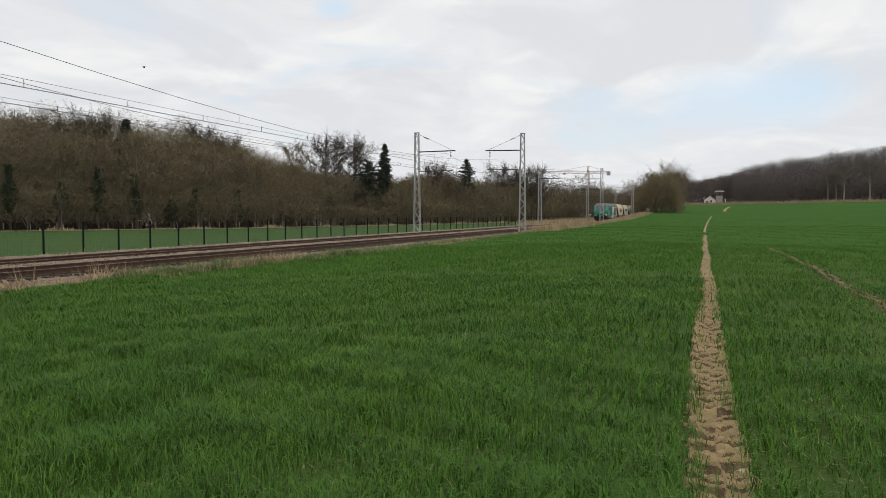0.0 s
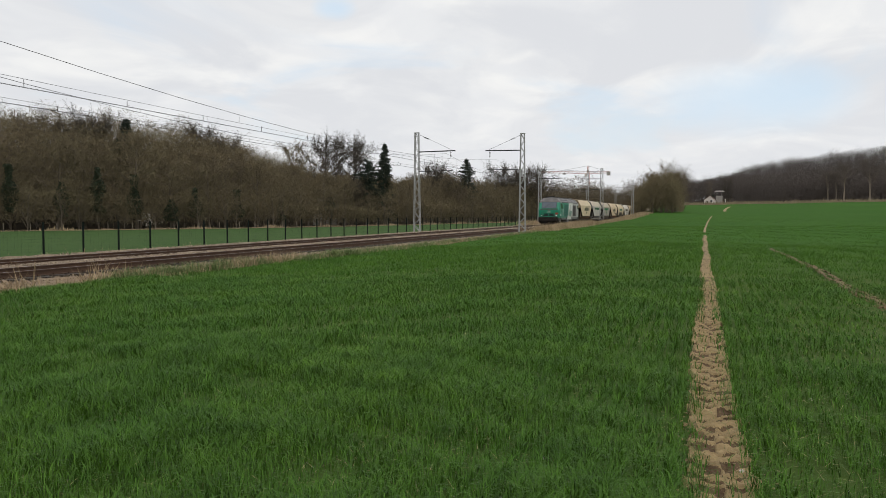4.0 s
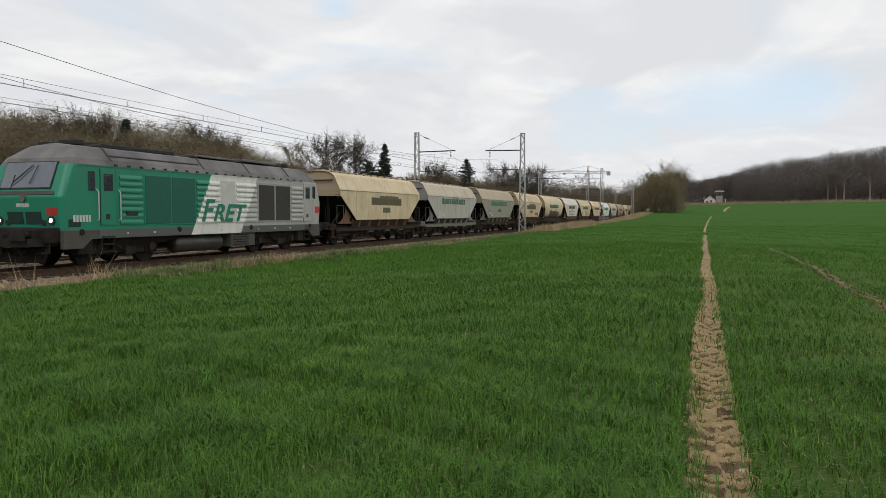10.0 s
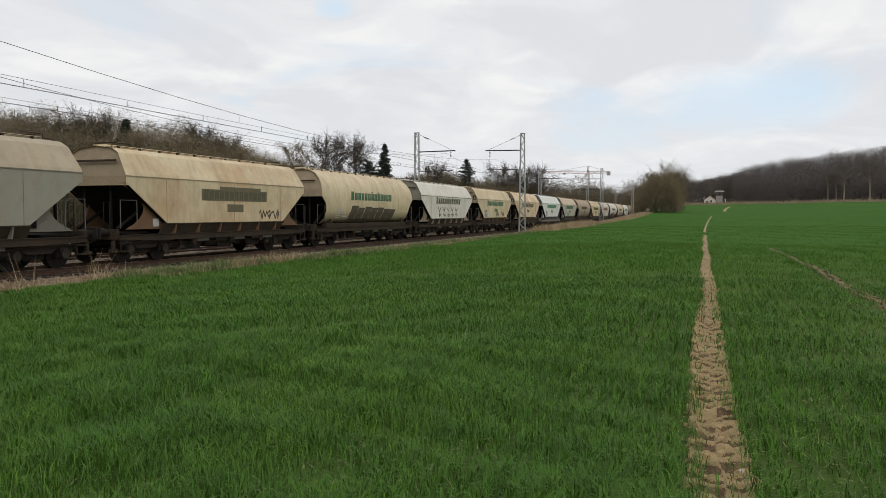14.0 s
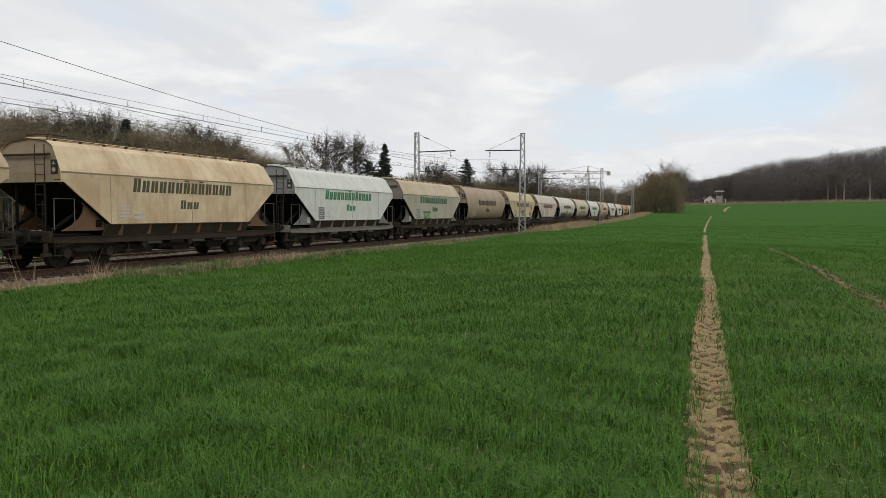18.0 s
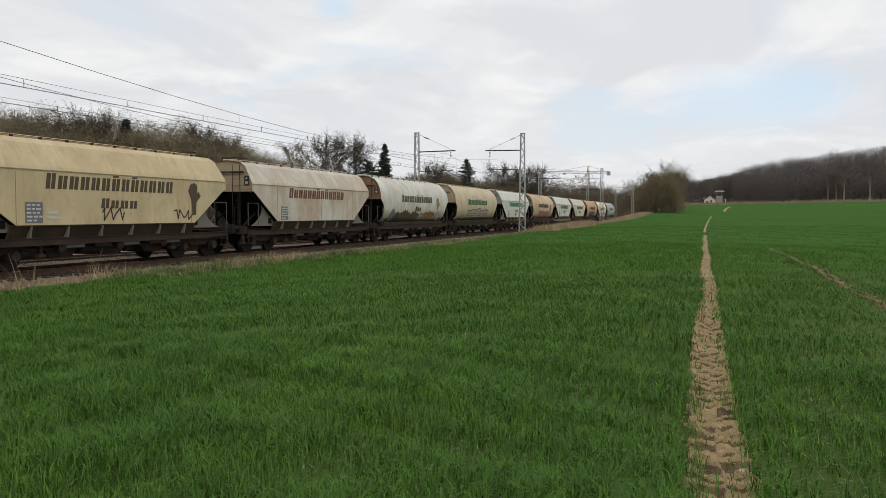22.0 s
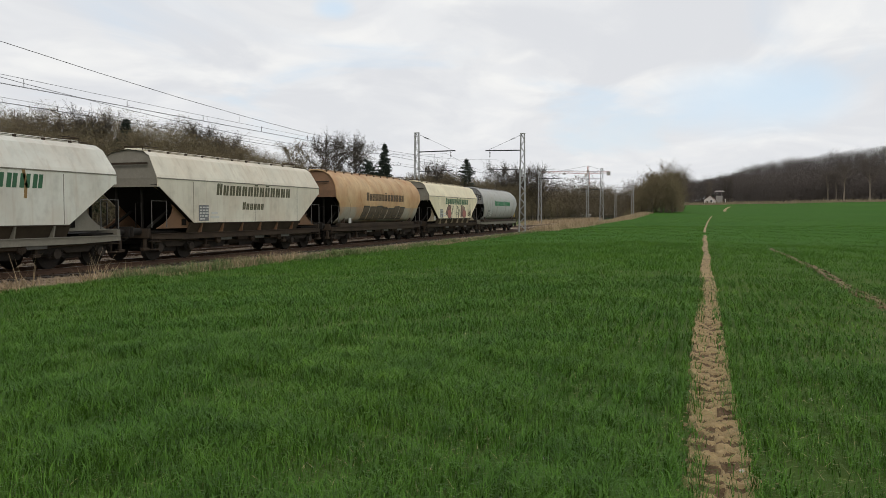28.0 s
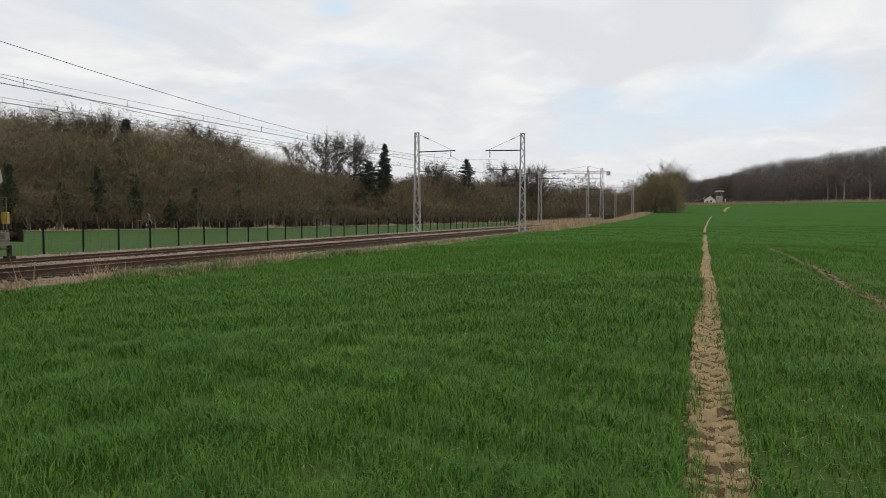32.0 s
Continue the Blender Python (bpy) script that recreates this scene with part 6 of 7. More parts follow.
SIDE = Matrix(((0, 0, 1, 0), (1, 0, 0, 0), (0, 1, 0, 0), (0, 0, 0, 1)))     # text on the +x flank


def make_loco():
    lo = empty("locomotive")
    tagged(lo, "green, white and grey diesel freight locomotive with lit headlamps", "locomotive")
    H = 10.14
    Z = [0.89, 1.20, 2.18, 3.17, 3.40, 3.80, 3.92]
    X = [1.43, 1.43, 1.43, 1.43, 1.31, 0.95, 0.0]
    UF = [1.32, 1.26, 1.13, 1.52, 1.66, 2.20, 2.40]
    FW = [0.89, 0.89, 0.91, 0.86, 0.84, 0.82, 1.0]

    OFF = {1: 1.20, -1: 0.0}      # the leading nose stands back by this much

    def ring(us, fw):
        half = [(X[i] * fw[i], us[i], Z[i]) for i in range(7)]
        return [(x, u - H, z) for x, u, z in half] + [(-x, u - H, z) for x, u, z in half[-2::-1]]
    def nose(o):
        return [ring([u + o for u in UF], FW), ring([u + o + 0.08 for u in UF], [0.5 + 0.5 * f + 0.02 for f in FW[:6]] + [1.0]), ring([u + o + 0.16 for u in UF], [1] * 7)]
    rings = nose(OFF[1]) + [ring([u] * 7, [1] * 7) for u in (4.9, 7.5, 12.8, 16.0)]
    back = [[(x, -y, z) for x, y, z in r] for r in nose(OFF[-1])[::-1]]
    rows = rings + back
    bm = bmesh.new()
    vr = quad_strip(bm, rows)
    for end in (vr[0], vr[-1]):
        for i in range(6):
            a, b, c, d = end[i], end[i + 1], end[12 - i - 1], end[12 - i]
            bm.faces.new([a, b, c, d] if b is not c else [a, b, d])
    bm.faces.new([v for r in (vr[0][0], vr[0][12], vr[-1][12], vr[-1][0]) for v in (r,)])
    bmesh.ops.recalc_face_normals(bm, faces=bm.faces[:])
    sharp = [e for e in bm.edges if len(e.link_faces) == 2 and e.calc_face_angle(0) > 0.35]
    bmesh.ops.bevel(bm, geom=sharp, offset=0.035, segments=2, affect="EDGES", profile=0.6)
    part("body", bm, M["loco"], lo, smooth=False)

    def fr(i, x, s, du=0.0):
        """Point of an end face: i runs 0 to 6 over the levels, x in half widths."""
        k = int(min(i, 5.999))
        f = i - k
        u = UF[k] + (UF[k + 1] - UF[k]) * f + du + OFF[s]
        z = Z[k] + (Z[k + 1] - Z[k]) * f
        w = X[k] * FW[k] + (X[k + 1] * FW[k + 1] - X[k] * FW[k]) * f
        return (x * w, s * (u - H), z)
    for s in (1, -1):
        out = (0, -s, 0.35)
        bm = bmesh.new()
        plate(bm, [fr(2.235, -0.775, s), fr(2.235, 0.775, s), fr(3.38, 0.845, s), fr(3.38, -0.845, s)], 0.03, out)
        part("windscreen_frame", bm, M["rubber"], lo)
        bm = bmesh.new()
        plate(bm, [fr(2.27, -0.745, s), fr(2.27, 0.745, s), fr(3.25, 0.805, s), fr(3.25, -0.805, s)], 0.042, out)
        part("windscreen", bm, M["screen"], lo, "large tinted one-piece windscreen")
        bm = bmesh.new()
        plate(bm, [fr(2.06, -0.90, s), fr(2.06, 0.90, s), fr(2.17, 0.89, s), fr(2.17, -0.89, s)], 0.025, out)
        part("dark_sill_strip", bm, M["greybrown"], lo)
        bm = bmesh.new()
        p0, p1 = Vector(fr(2.98, 0.1, s, -0.08)), Vector(fr(2.45, -0.35, s, -0.10))
        tube(bm, p0, p1, 0.018, 5)
        tube(bm, p1 + Vector((-0.12, 0, -0.22)), p1 + Vector((0.1, 0, 0.22)), 0.015, 5)
        tube(bm, p0 + Vector((0.2, 0, 0)), p1 + Vector((0.62, 0, -0.05)), 0.012, 5)
        part("wiper", bm, M["rubber"], lo)
        for q in (-0.78, 0.78):
            c = Vector(fr(1.27, q, s))
            bm = bmesh.new()
            tube(bm, c + Vector((0, 0.05 * s, 0)), c + Vector((0, -0.035 * s, 0)), 0.135, 18)
            head = part("headlamp", bm, M["rubber"], lo)
            bm = bmesh.new()
            tube(bm, c + Vector((0, 0.05 * s, 0)), c + Vector((0, -0.05 * s, 0)), 0.06, 18)
            part("lens", bm, M["lamp"] if s == 1 else M["steel"], head, "lit warm white lens" if s == 1 else "unlit lens")
            c2 = Vector(fr(1.20, q * 0.70, s))
            bm = bmesh.new()
            tube(bm, c2 + Vector((0, 0.05 * s, 0)), c2 + Vector((0, -0.03 * s, 0)), 0.09, 14)
            part("marker_lamp", bm, M["rubber"], lo)
        c = Vector(fr(1.90, 0.0, s))
        bm = bmesh.new()
        tube(bm, c + Vector((0, 0.05 * s, 0.05)), c + Vector((0, -0.05 * s, 0.05)), 0.11, 16)
        part("top_lamp", bm, M["steel"], lo)
        for a, b in ((-0.52, -0.06), (0.02, 0.48)):
            bm = bmesh.new()
            plate(bm, [fr(1.16, a, s), fr(1.16, b, s), fr(1.54, b, s), fr(1.54, a, s)], 0.02, (0, -s, 0))
            part("front_grille", bm, M["nosegrille"], lo)
        bm = bmesh.new()
        plate(bm, [fr(1.45, 0.66 * s, s), fr(1.45, 0.99 * s, s), fr(1.66, 0.97 * s, s), fr(1.64, 0.66 * s, s)], 0.015, (0, -s, 0.1))
        part("operator_emblem", bm, M["red"], lo, "small red emblem plate")
        bm = bmesh.new()
        for k in range(6):
            x = -0.22 + k * 0.065
            plate(bm, [fr(1.68, x, s), fr(1.68, x + 0.05, s), fr(1.80, x + 0.05, s), fr(1.80, x, s)], 0.012, (0, -s, 0.1))
        part("number_marking", bm, M["whitepaint"], lo)
        # buffer beam, buffers, coupling, hoses, plough
        part("buffer_beam", bx((0, s * (1.02 + OFF[s] - H), 1.02), (2.5, 0.62, 0.46), 0.04), M["iron"], lo)
        for q in (-0.875, 0.875):
            bm = bmesh.new()
            box(bm, (q, s * (0.62 + OFF[s] - H), 1.05), (0.34, 0.4, 0.3), 0.03)
            tube(bm, (q, s * (0.5 + OFF[s] - H), 1.05), (q, s * (0.05 + OFF[s] - H), 1.05), 0.1, 12)
            box(bm, (q, s * (0.04 + OFF[s] - H), 1.05), (0.62, 0.06, 0.36), 0.03)
            part("buffer", bm, M["iron"], lo)
            bm = bmesh.new()
            path_tube(bm, [(q * 0.5, s * (0.75 + OFF[s] - H), 0.85), (q * 0.52, s * (0.5 + OFF[s] - H), 0.6), (q * 0.55, s * (0.55 + OFF[s] - H), 0.45), (q * 0.57, s * (0.75 + OFF[s] - H), 0.5)], 0.03, 6)
            part("air_hose", bm, M["rubber"], lo)
        bm = bmesh.new()
        box(bm, (0, s * (0.55 + OFF[s] - H), 1.0), (0.12, 0.5, 0.16), 0.02)
        tube(bm, (0, s * (0.35 + OFF[s] - H), 0.95), (0, s * (0.3 + OFF[s] - H), 0.5), 0.05, 8)
        part("coupling", bm, M["iron"], lo)
        bm = bmesh.new()
        prism(bm, [(s * (1.0 + OFF[s] - H), 0.62), (s * (0.85 + OFF[s] - H), 0.22), (s * (0.92 + OFF[s] - H), 0.2), (s * (1.2 + OFF[s] - H), 0.62)], 0, -0.98, 0.98)
        part("rail_guard", bm, M["iron"], lo)
        for q in (-1, 1):
            bm = bmesh.new()
            for k in range(3):
                path_tube(bm, [(q * (0.22 + 0.1 * k), s * (0.7 + OFF[s] - H), 0.95 - 0.06 * k), (q * (0.24 + 0.1 * k), s * (0.42 + OFF[s] - H), 0.72), (q * (0.27 + 0.1 * k), s * (0.5 + OFF[s] - H), 0.5), (q * (0.30 + 0.1 * k), s * (0.75 + OFF[s] - H), 0.56)], 0.022, 6)
            part("coupling_cables", bm, M["rubber"], lo)
            part("front_step", bx((q * 1.05, s * (0.78 + OFF[s] - H), 0.5), (0.36, 0.3, 0.04), 0.01), M["iron"], lo)
            part("step_hanger", bx((q * 1.05, s * (0.9 + OFF[s] - H), 0.68), (0.34, 0.04, 0.36)), M["iron"], lo)
        # dark well of the roof horns
        part("roof_well", bx((-0.35, s * (2.75 + OFF[s] - H), 3.86), (0.75, 0.5, 0.2), 0.02), M["rubber"], lo)
        part("horn_cover", bx((0.15, s * (2.95 + OFF[s] - H), 3.97), (0.7, 0.35, 0.16), 0.03), M["rubber"], lo)
    # flanks
    for sx in (1, -1):
        x = sx * 1.43

        def panel(name, u0, u1, z0, z1, material, th=0.03, label="", bev=0.008):
            return part(name, bx((x + sx * th / 2 - sx * 0.005, (u0 + u1) / 2 - H, (z0 + z1) / 2), (th, u1 - u0, z1 - z0), bev), material, lo, label)

        def louvres(u0, u1, z0, z1, n):
            for k in range(n):
                z = z0 + (z1 - z0) * (k + 0.5) / n
                bm = bmesh.new()
                h = (z1 - z0) / n * 0.38
                prism(bm, [(x, z + h), (x + sx * 0.05, z - h * 0.2), (x + sx * 0.05, z - h), (x, z - h)], 1, u0 - H, u1 - H)
                part("louvre", bm, M["loco"], lo)
        for u0, u1 in ((4.82, 5.90), (8.96, 10.42), (11.60, 13.12), (16.12, 17.20)):
            louvres(u0, u1, 1.31, 2.97, 8)
        for k in (0, 1):
            panel("intake_grille", 6.07 + 1.43 * k, 7.42 + 1.43 * k, 1.33, 2.97, M["darkgreen"], 0.035, "dark green mesh intake")
            panel("intake_frame", 6.02 + 1.43 * k, 7.47 + 1.43 * k, 1.28, 3.02, M["loco"], 0.022)
            panel("radiator_grille", 13.24 + 1.40 * k, 14.64 + 1.40 * k, 1.31, 2.99, M["galv"], 0.025)
            panel("radiator_mesh", 13.32 + 1.40 * k, 14.58 + 1.40 * k, 1.39, 2.91, M["radmesh"], 0.04, "dusty brown radiator mesh")
        panel("access_panel", 10.53, 11.53, 1.33, 2.98, M["whitepaint"], 0.03)
        panel("corner_recess", 2.62, 3.12, 1.26, 1.50, M["nosegrille"], 0.006)
        for u0, u1 in ((3.97, 4.63), (17.31, 18.05)):
            panel("cab_door", u0, u1, 1.3, 3.1, M["loco"], 0.03)
            panel("door_seam", u0 - 0.03, u0, 1.3, 3.1, M["rubber"], 0.012)
            panel("door_seam", u1, u1 + 0.03, 1.3, 3.1, M["rubber"], 0.012)
            panel("door_window", (u0 + u1) / 2 - 0.2, (u0 + u1) / 2 + 0.2, 2.40, 2.94, M["rubber"], 0.045)
            panel("door_glass", (u0 + u1) / 2 - 0.15, (u0 + u1) / 2 + 0.15, 2.45, 2.89, M["glass"], 0.052)
            panel("door_lock", (u0 + u1) / 2 - 0.12, (u0 + u1) / 2 + 0.05, 1.5, 1.66, M["rubber"], 0.045)
            for u in (u0 - 0.16, u1 + 0.16):
                bm = bmesh.new()
                path_tube(bm, [(x, u - H, 1.45), (x + sx * 0.08, u - H, 1.5), (x + sx * 0.08, u - H, 2.35), (x, u - H, 2.45)], 0.016, 6)
                part("grab_rail", bm, M["whitepaint"], lo)
            bm = bmesh.new()
            for k in range(3):
                box(bm, (x - sx * 0.1, (u0 + u1) / 2 - H, 0.45 + 0.24 * k), (0.22, 0.55, 0.04))
            for q in (-0.28, 0.28):
                box(bm, (x - sx * 0.1, (u0 + u1) / 2 - H + q, 0.68), (0.2, 0.03, 0.6))
            part("cab_steps", bm, M["iron"], lo)
        panel("cab_side_window", 3.46, 3.71, 2.40, 3.0, M["glass"], 0.04)
        panel("cab_side_window", 18.22, 18.46, 2.40, 3.0, M["glass"], 0.04)
        panel("operator_emblem", 18.47, 18.95, 1.70, 2.03, M["red"], 0.012, "small red emblem plate")
        bm = bmesh.new()
        for k in range(6):
            u = 2.85 + 0.128 * k
            box(bm, (x + sx * 0.004, u - H, 1.52), (0.012, 0.085, 0.21))
        part("number_marking", bm, M["whitepaint"], lo)
        panel("works_plate", 5.1, 5.65, 1.60, 1.74, M["rubber"], 0.06)
        bm = bmesh.new()
        for u in np.arange(4.7, 17.4, 0.62):
            box(bm, (sx * 1.415, u - H, 3.235), (0.05, 0.12, 0.06))
        part("gutter_clips", bm, M["rubber"], lo)
        part("gutter", bx((sx * 1.435, 0, 3.18), (0.03, 14.2, 0.035)), M["loco"], lo)
        for u in (3.15, 7.9, 12.7, 17.9):
            bm = bmesh.new()
            tube(bm, (x, u - H, 1.1), (x + sx * 0.03, u - H, 1.1), 0.1, 14)
            part("jacking_cap", bm, M["iron"], lo)
        bm = bmesh.new()
        tube(bm, (sx * 1.06, 8.0 - H, 0.56), (sx * 1.06, 10.75 - H, 0.56), 0.30, 20)
        part("fuel_tank", bm, M["tank"], lo, "dark cylindrical air reservoir", True)
        bm = bmesh.new()
        box(bm, (sx * 1.1, 12.2 - H, 0.62), (0.55, 1.75, 0.56), 0.02)
        bat = part("battery_box", bm, M["skirt"], lo)
        for k in range(5):
            part("slat", bx((sx * 1.385, 12.0 - H, 0.42 + 0.1 * k), (0.02, 1.15, 0.03)), M["iron"], bat)
        for e in (1, -1):
            o = 2.43 if e == 1 else 1.35
            bm = bmesh.new()
            prism(bm, [(e * (o + a - H), c) for a, c in ((0, 1.15), (1.5, 1.15), (1.5, 0.88), (1.15, 0.88), (0.75, 0.60), (0, 0.60))], 0, sx * 1.30, sx * 1.436)
            part("corner_skirt", bm, M["skirt"], lo, "dusty grey corner skirt plate")
        bm = bmesh.new()
        for k in range(9):
            u = 5.2 + k * 1.35
            box(bm, (x + sx * 0.003, u - H, 1.03), (0.012, 0.07 + 0.05 * (k % 3), 0.06))
        part("stencil_marking", bm, M["whitepaint"], lo)
        part("roof_seam", bx((sx * 1.19, 7.0 - H, 3.54), (0.05, 4.9, 0.03), 0, Matrix.Rotation(sx * 0.8, 4, "Y")), M["rubber"], lo)
        for u in (3.4, 17.2):
            part("sand_box", bx((sx * 1.2, u - H, 0.66), (0.3, 0.6, 0.5), 0.03), M["iron"], lo)
    # roof
    part("roof_cooler", bx((-0.25, 7.0 - H, 3.96), (1.1, 4.4, 0.14), 0.03), M["rubber"], lo, "black roof cooler and exhaust")
    part("roof_hatch", bx((0, 11.2 - H, 3.93), (1.5, 2.8, 0.08), 0.02), M["loco"], lo)
    part("roof_hatch", bx((0, 14.4 - H, 3.95), (1.7, 2.9, 0.12), 0.03), M["loco"], lo)
    bm = bmesh.new()
    for u in (4.6, 9.6, 12.8, 16.1):
        for sx in (-1, 1):
            box(bm, (sx * 1.13, u - H, 3.6), (0.05, 0.06, 0.6), 0, Matrix.Rotation(sx * -0.72, 4, "Y"))
        box(bm, (0, u - H, 3.9), (1.8, 0.06, 0.05))
    part("roof_joint", bm, M["greybrown"], lo)
    part("underframe", bx((0, 0, 0.82), (2.3, 17.6, 0.24)), M["iron"], lo)
    for u in (5.35, 15.30):
        b_ = make_bogie(lo, u - H, 0.55, 2.8)
        for sx in (-1, 1):
            part("bogie_beam", bx((sx * 1.05, 0, 0.74), (0.16, 3.9, 0.2), 0.03), M["iron"], b_)
            part("damper", tube(bmesh.new(), (sx * 1.18, -0.9, 0.85), (sx * 1.18, -0.15, 0.5), 0.06, 10), M["iron"], b_)
            part("bogie_side_plate", bx((sx * 1.0, 0, 0.52), (0.1, 3.6, 0.34), 0.03), M["iron"], b_)
            part("brake_unit", bx((sx * 1.12, 0.25, 0.45), (0.2, 0.5, 0.3), 0.04), M["iron"], b_)
    lettering("F", 0.87, 0.34, 0.88, pose(1.478, 9.22 - H, 1.39) @ SIDE, M["green"], lo, "freight_lettering")
    lettering("RET", 0.68, 0.34, 2.36, pose(1.478, 9.96 - H, 1.39) @ SIDE, M["green"], lo, "freight_lettering")
    return lo

# ---- the wagons' paint, markings and graffiti ----
M["text_green"] = mat("faded_green_lettering", (0.03, 0.13, 0.055), (0.045, 0.12, 0.06), 5, 0.6)
M["text_bright"] = mat("fresh_green_lettering", (0.01, 0.19, 0.06), (0.015, 0.16, 0.055), 5, 0.5)
M["text_olive"] = mat("weathered_olive_lettering", (0.10, 0.095, 0.045), (0.075, 0.075, 0.04), 5, 0.7)
M["text_brown"] = mat("weathered_brown_lettering", (0.10, 0.065, 0.032), (0.075, 0.05, 0.03), 5, 0.7)
M["text_rust"] = mat("rust_red_lettering", (0.16, 0.055, 0.03), (0.11, 0.04, 0.025), 5, 0.7)
M["patch"] = mat("dark_olive_patch", (0.17, 0.14, 0.075), (0.13, 0.105, 0.06), 2, 0.75)
M["inkdark"] = mat("black_spray_paint", (0.035, 0.032, 0.03), (0.06, 0.05, 0.042), 5, 0.6)
M["inkbrown"] = mat("brown_spray_paint", (0.13, 0.095, 0.06), (0.085, 0.065, 0.045), 3, 0.7)
M["inkpale"] = mat("pale_spray_paint", (0.42, 0.38, 0.31), (0.32, 0.29, 0.23), 3, 0.7)
M["inkred"] = mat("faded_red_spray_paint", (0.42, 0.14, 0.11), (0.33, 0.11, 0.09), 3, 0.6)
M["inkrose"] = mat("dusty_rose_spray_paint", (0.30, 0.15, 0.11), (0.22, 0.11, 0.085), 3, 0.6)
M["inkcream"] = mat("cream_spray_paint", (0.72, 0.66, 0.45), (0.6, 0.55, 0.38), 3, 0.6)
M["inkgreen"] = mat("pale_green_spray_paint", (0.28, 0.48, 0.22), (0.22, 0.40, 0.18), 3, 0.6)
M["datagrey"] = mat("grey_data_panel", (0.20, 0.20, 0.20), (0.15, 0.15, 0.15), 4, 0.7)
M["ochre"] = mat("ochre_emblem_paint", (0.32, 0.19, 0.06), (0.22, 0.13, 0.05), 2, 0.7)
DIRT, RUST = (0.26, 0.195, 0.12), (0.42, 0.22, 0.09)
# how far each wagon stands from even spacing, as its couplings are stretched or pressed
SLACK = [0.16, 0.0, -0.04, 0.03, -0.06, -0.04, -0.10, -0.12, -0.06, -0.08, -0.12, 0.0, 0.10, -0.08, -0.08, 0.0, -0.04, 0.07, 0.22, 0.14, 0.22, 0.10]
LADDERS = (6, 7, 8, 10, 11, 12, 13, 16, 21)
CREAM, WHITE, GREYW, TAN = (0.71, 0.585, 0.375), (0.74, 0.745, 0.675), (0.48, 0.47, 0.41), (0.64, 0.49, 0.295)
# kind, paint, ends, bracket, letters, second word, extras
FLEET = [
    ("A", (CREAM, 0.30, 0.15, None), "tan", "rust", None, 0, "patch", "cream"),
    ("A", ((0.58, 0.50, 0.37), 0.40, 0.05, ((0.47, 0.46, 0.405), 2.96, 0.12)), "grey", "grey", "text_green", 0, "data", "pale grey"),
    ("A", ((0.47, 0.40, 0.28), 0.25, 0.08, ((0.30, 0.29, 0.235), 2.93, 0.01)), "olive", "olive", "text_bright", 3, "data", "grey-green and tan"),
    ("A", (CREAM, 0.30, 0.40, None), "tan", "rust", None, 0, "patch tag", "rust-stained cream"),
    ("R", (CREAM, 0.40, 0.10, ((0.24, 0.19, 0.12), 1.35, 0.5)), "tan", "olive", "text_green", 0, "blocks_dark data", "cream barrel-sided"),
    ("A", ((0.74, 0.70, 0.61), 0.20, 0.08, None), "olive", "tan", "text_olive", 0, "figures", "off-white"),
    ("A", (CREAM, 0.32, 0.28, None), "tan", "rust", "text_green", 3, "data tag", "cream"),
    ("A", ((0.78, 0.62, 0.40), 0.22, 0.36, None), "tan", "rust", "text_olive", 3, "data", "tan and cream"),
    ("A", (WHITE, 0.10, 0.00, None), "grey", "grey", "text_bright", 3, "data", "clean white"),
    ("A", ((0.60, 0.50, 0.335), 0.25, 0.20, ((0.44, 0.43, 0.345), 2.93, 0.01)), "olive", "olive", "text_green", 3, "data bubble", "grey and tan"),
    ("R", ((0.41, 0.33, 0.24), 0.35, 0.30, ((0.18, 0.14, 0.095), 1.3, 0.9)), "tan", "olive", "text_brown", 3, "data", "brown weathered barrel-sided"),
    ("A", ((0.66, 0.545, 0.32), 0.30, 0.20, None), "tan", "olive", "text_brown", 4, "emblem tag data", "yellowish cream"),
    ("A", ((0.66, 0.62, 0.53), 0.40, 0.35, None), "tan", "olive", "text_rust", 0, "data", "rust-streaked grey-white"),
    ("R", ((0.72, 0.71, 0.64), 0.30, 0.20, ((0.24, 0.19, 0.12), 1.3, 0.7)), "rust", "olive", "text_olive", 3, "emblem_ochre scrawl", "white barrel-sided"),
    ("R", ((0.66, 0.555, 0.37), 0.35, 0.15, ((0.24, 0.19, 0.12), 1.3, 0.7)), "tan", "olive", "text_green", 0, "blocks_pale", "beige barrel-sided"),
    ("A", (WHITE, 0.18, 0.12, None), "grey", "tan", "text_bright", 3, "data tag", "white"),
    ("R", ((0.68, 0.53, 0.34), 0.35, 0.45, ((0.30, 0.24, 0.16), 1.3, 0.6)), "olive", "olive", "text_brown", 0, "emblem blocks_red", "rust-stained cream barrel-sided"),
    ("A", ((0.70, 0.69, 0.61), 0.12, 0.12, None), "olive", "olive", "text_green", 3, "data streaks", "pale grey-white"),
    ("A", ((0.70, 0.66, 0.54), 0.18, 0.12, None), "olive", "rust", "text_olive", 6, "data", "off-white"),
    ("R", ((0.62, 0.42, 0.22), 0.30, 0.75, ((0.37, 0.34, 0.28), 2.05, 0.03)), "rust", "rust", "text_brown", 3, "blocks_dark", "orange-rust and grey barrel-sided"),
    ("A", ((0.84, 0.76, 0.54), 0.18, 0.10, None), "olive", "tan", "text_green", 0, "red_pair data", "cream"),
    ("R", ((0.44, 0.45, 0.43), 0.30, 0.03, ((0.26, 0.26, 0.245), 1.2, 0.9)), "grey", "grey", "text_bright", 0, "data", "grey barrel-sided"),
]
M["end_tan"] = mat("grimy_tan_end", (0.36, 0.28, 0.18), (0.22, 0.17, 0.11), 1.5, 0.75)
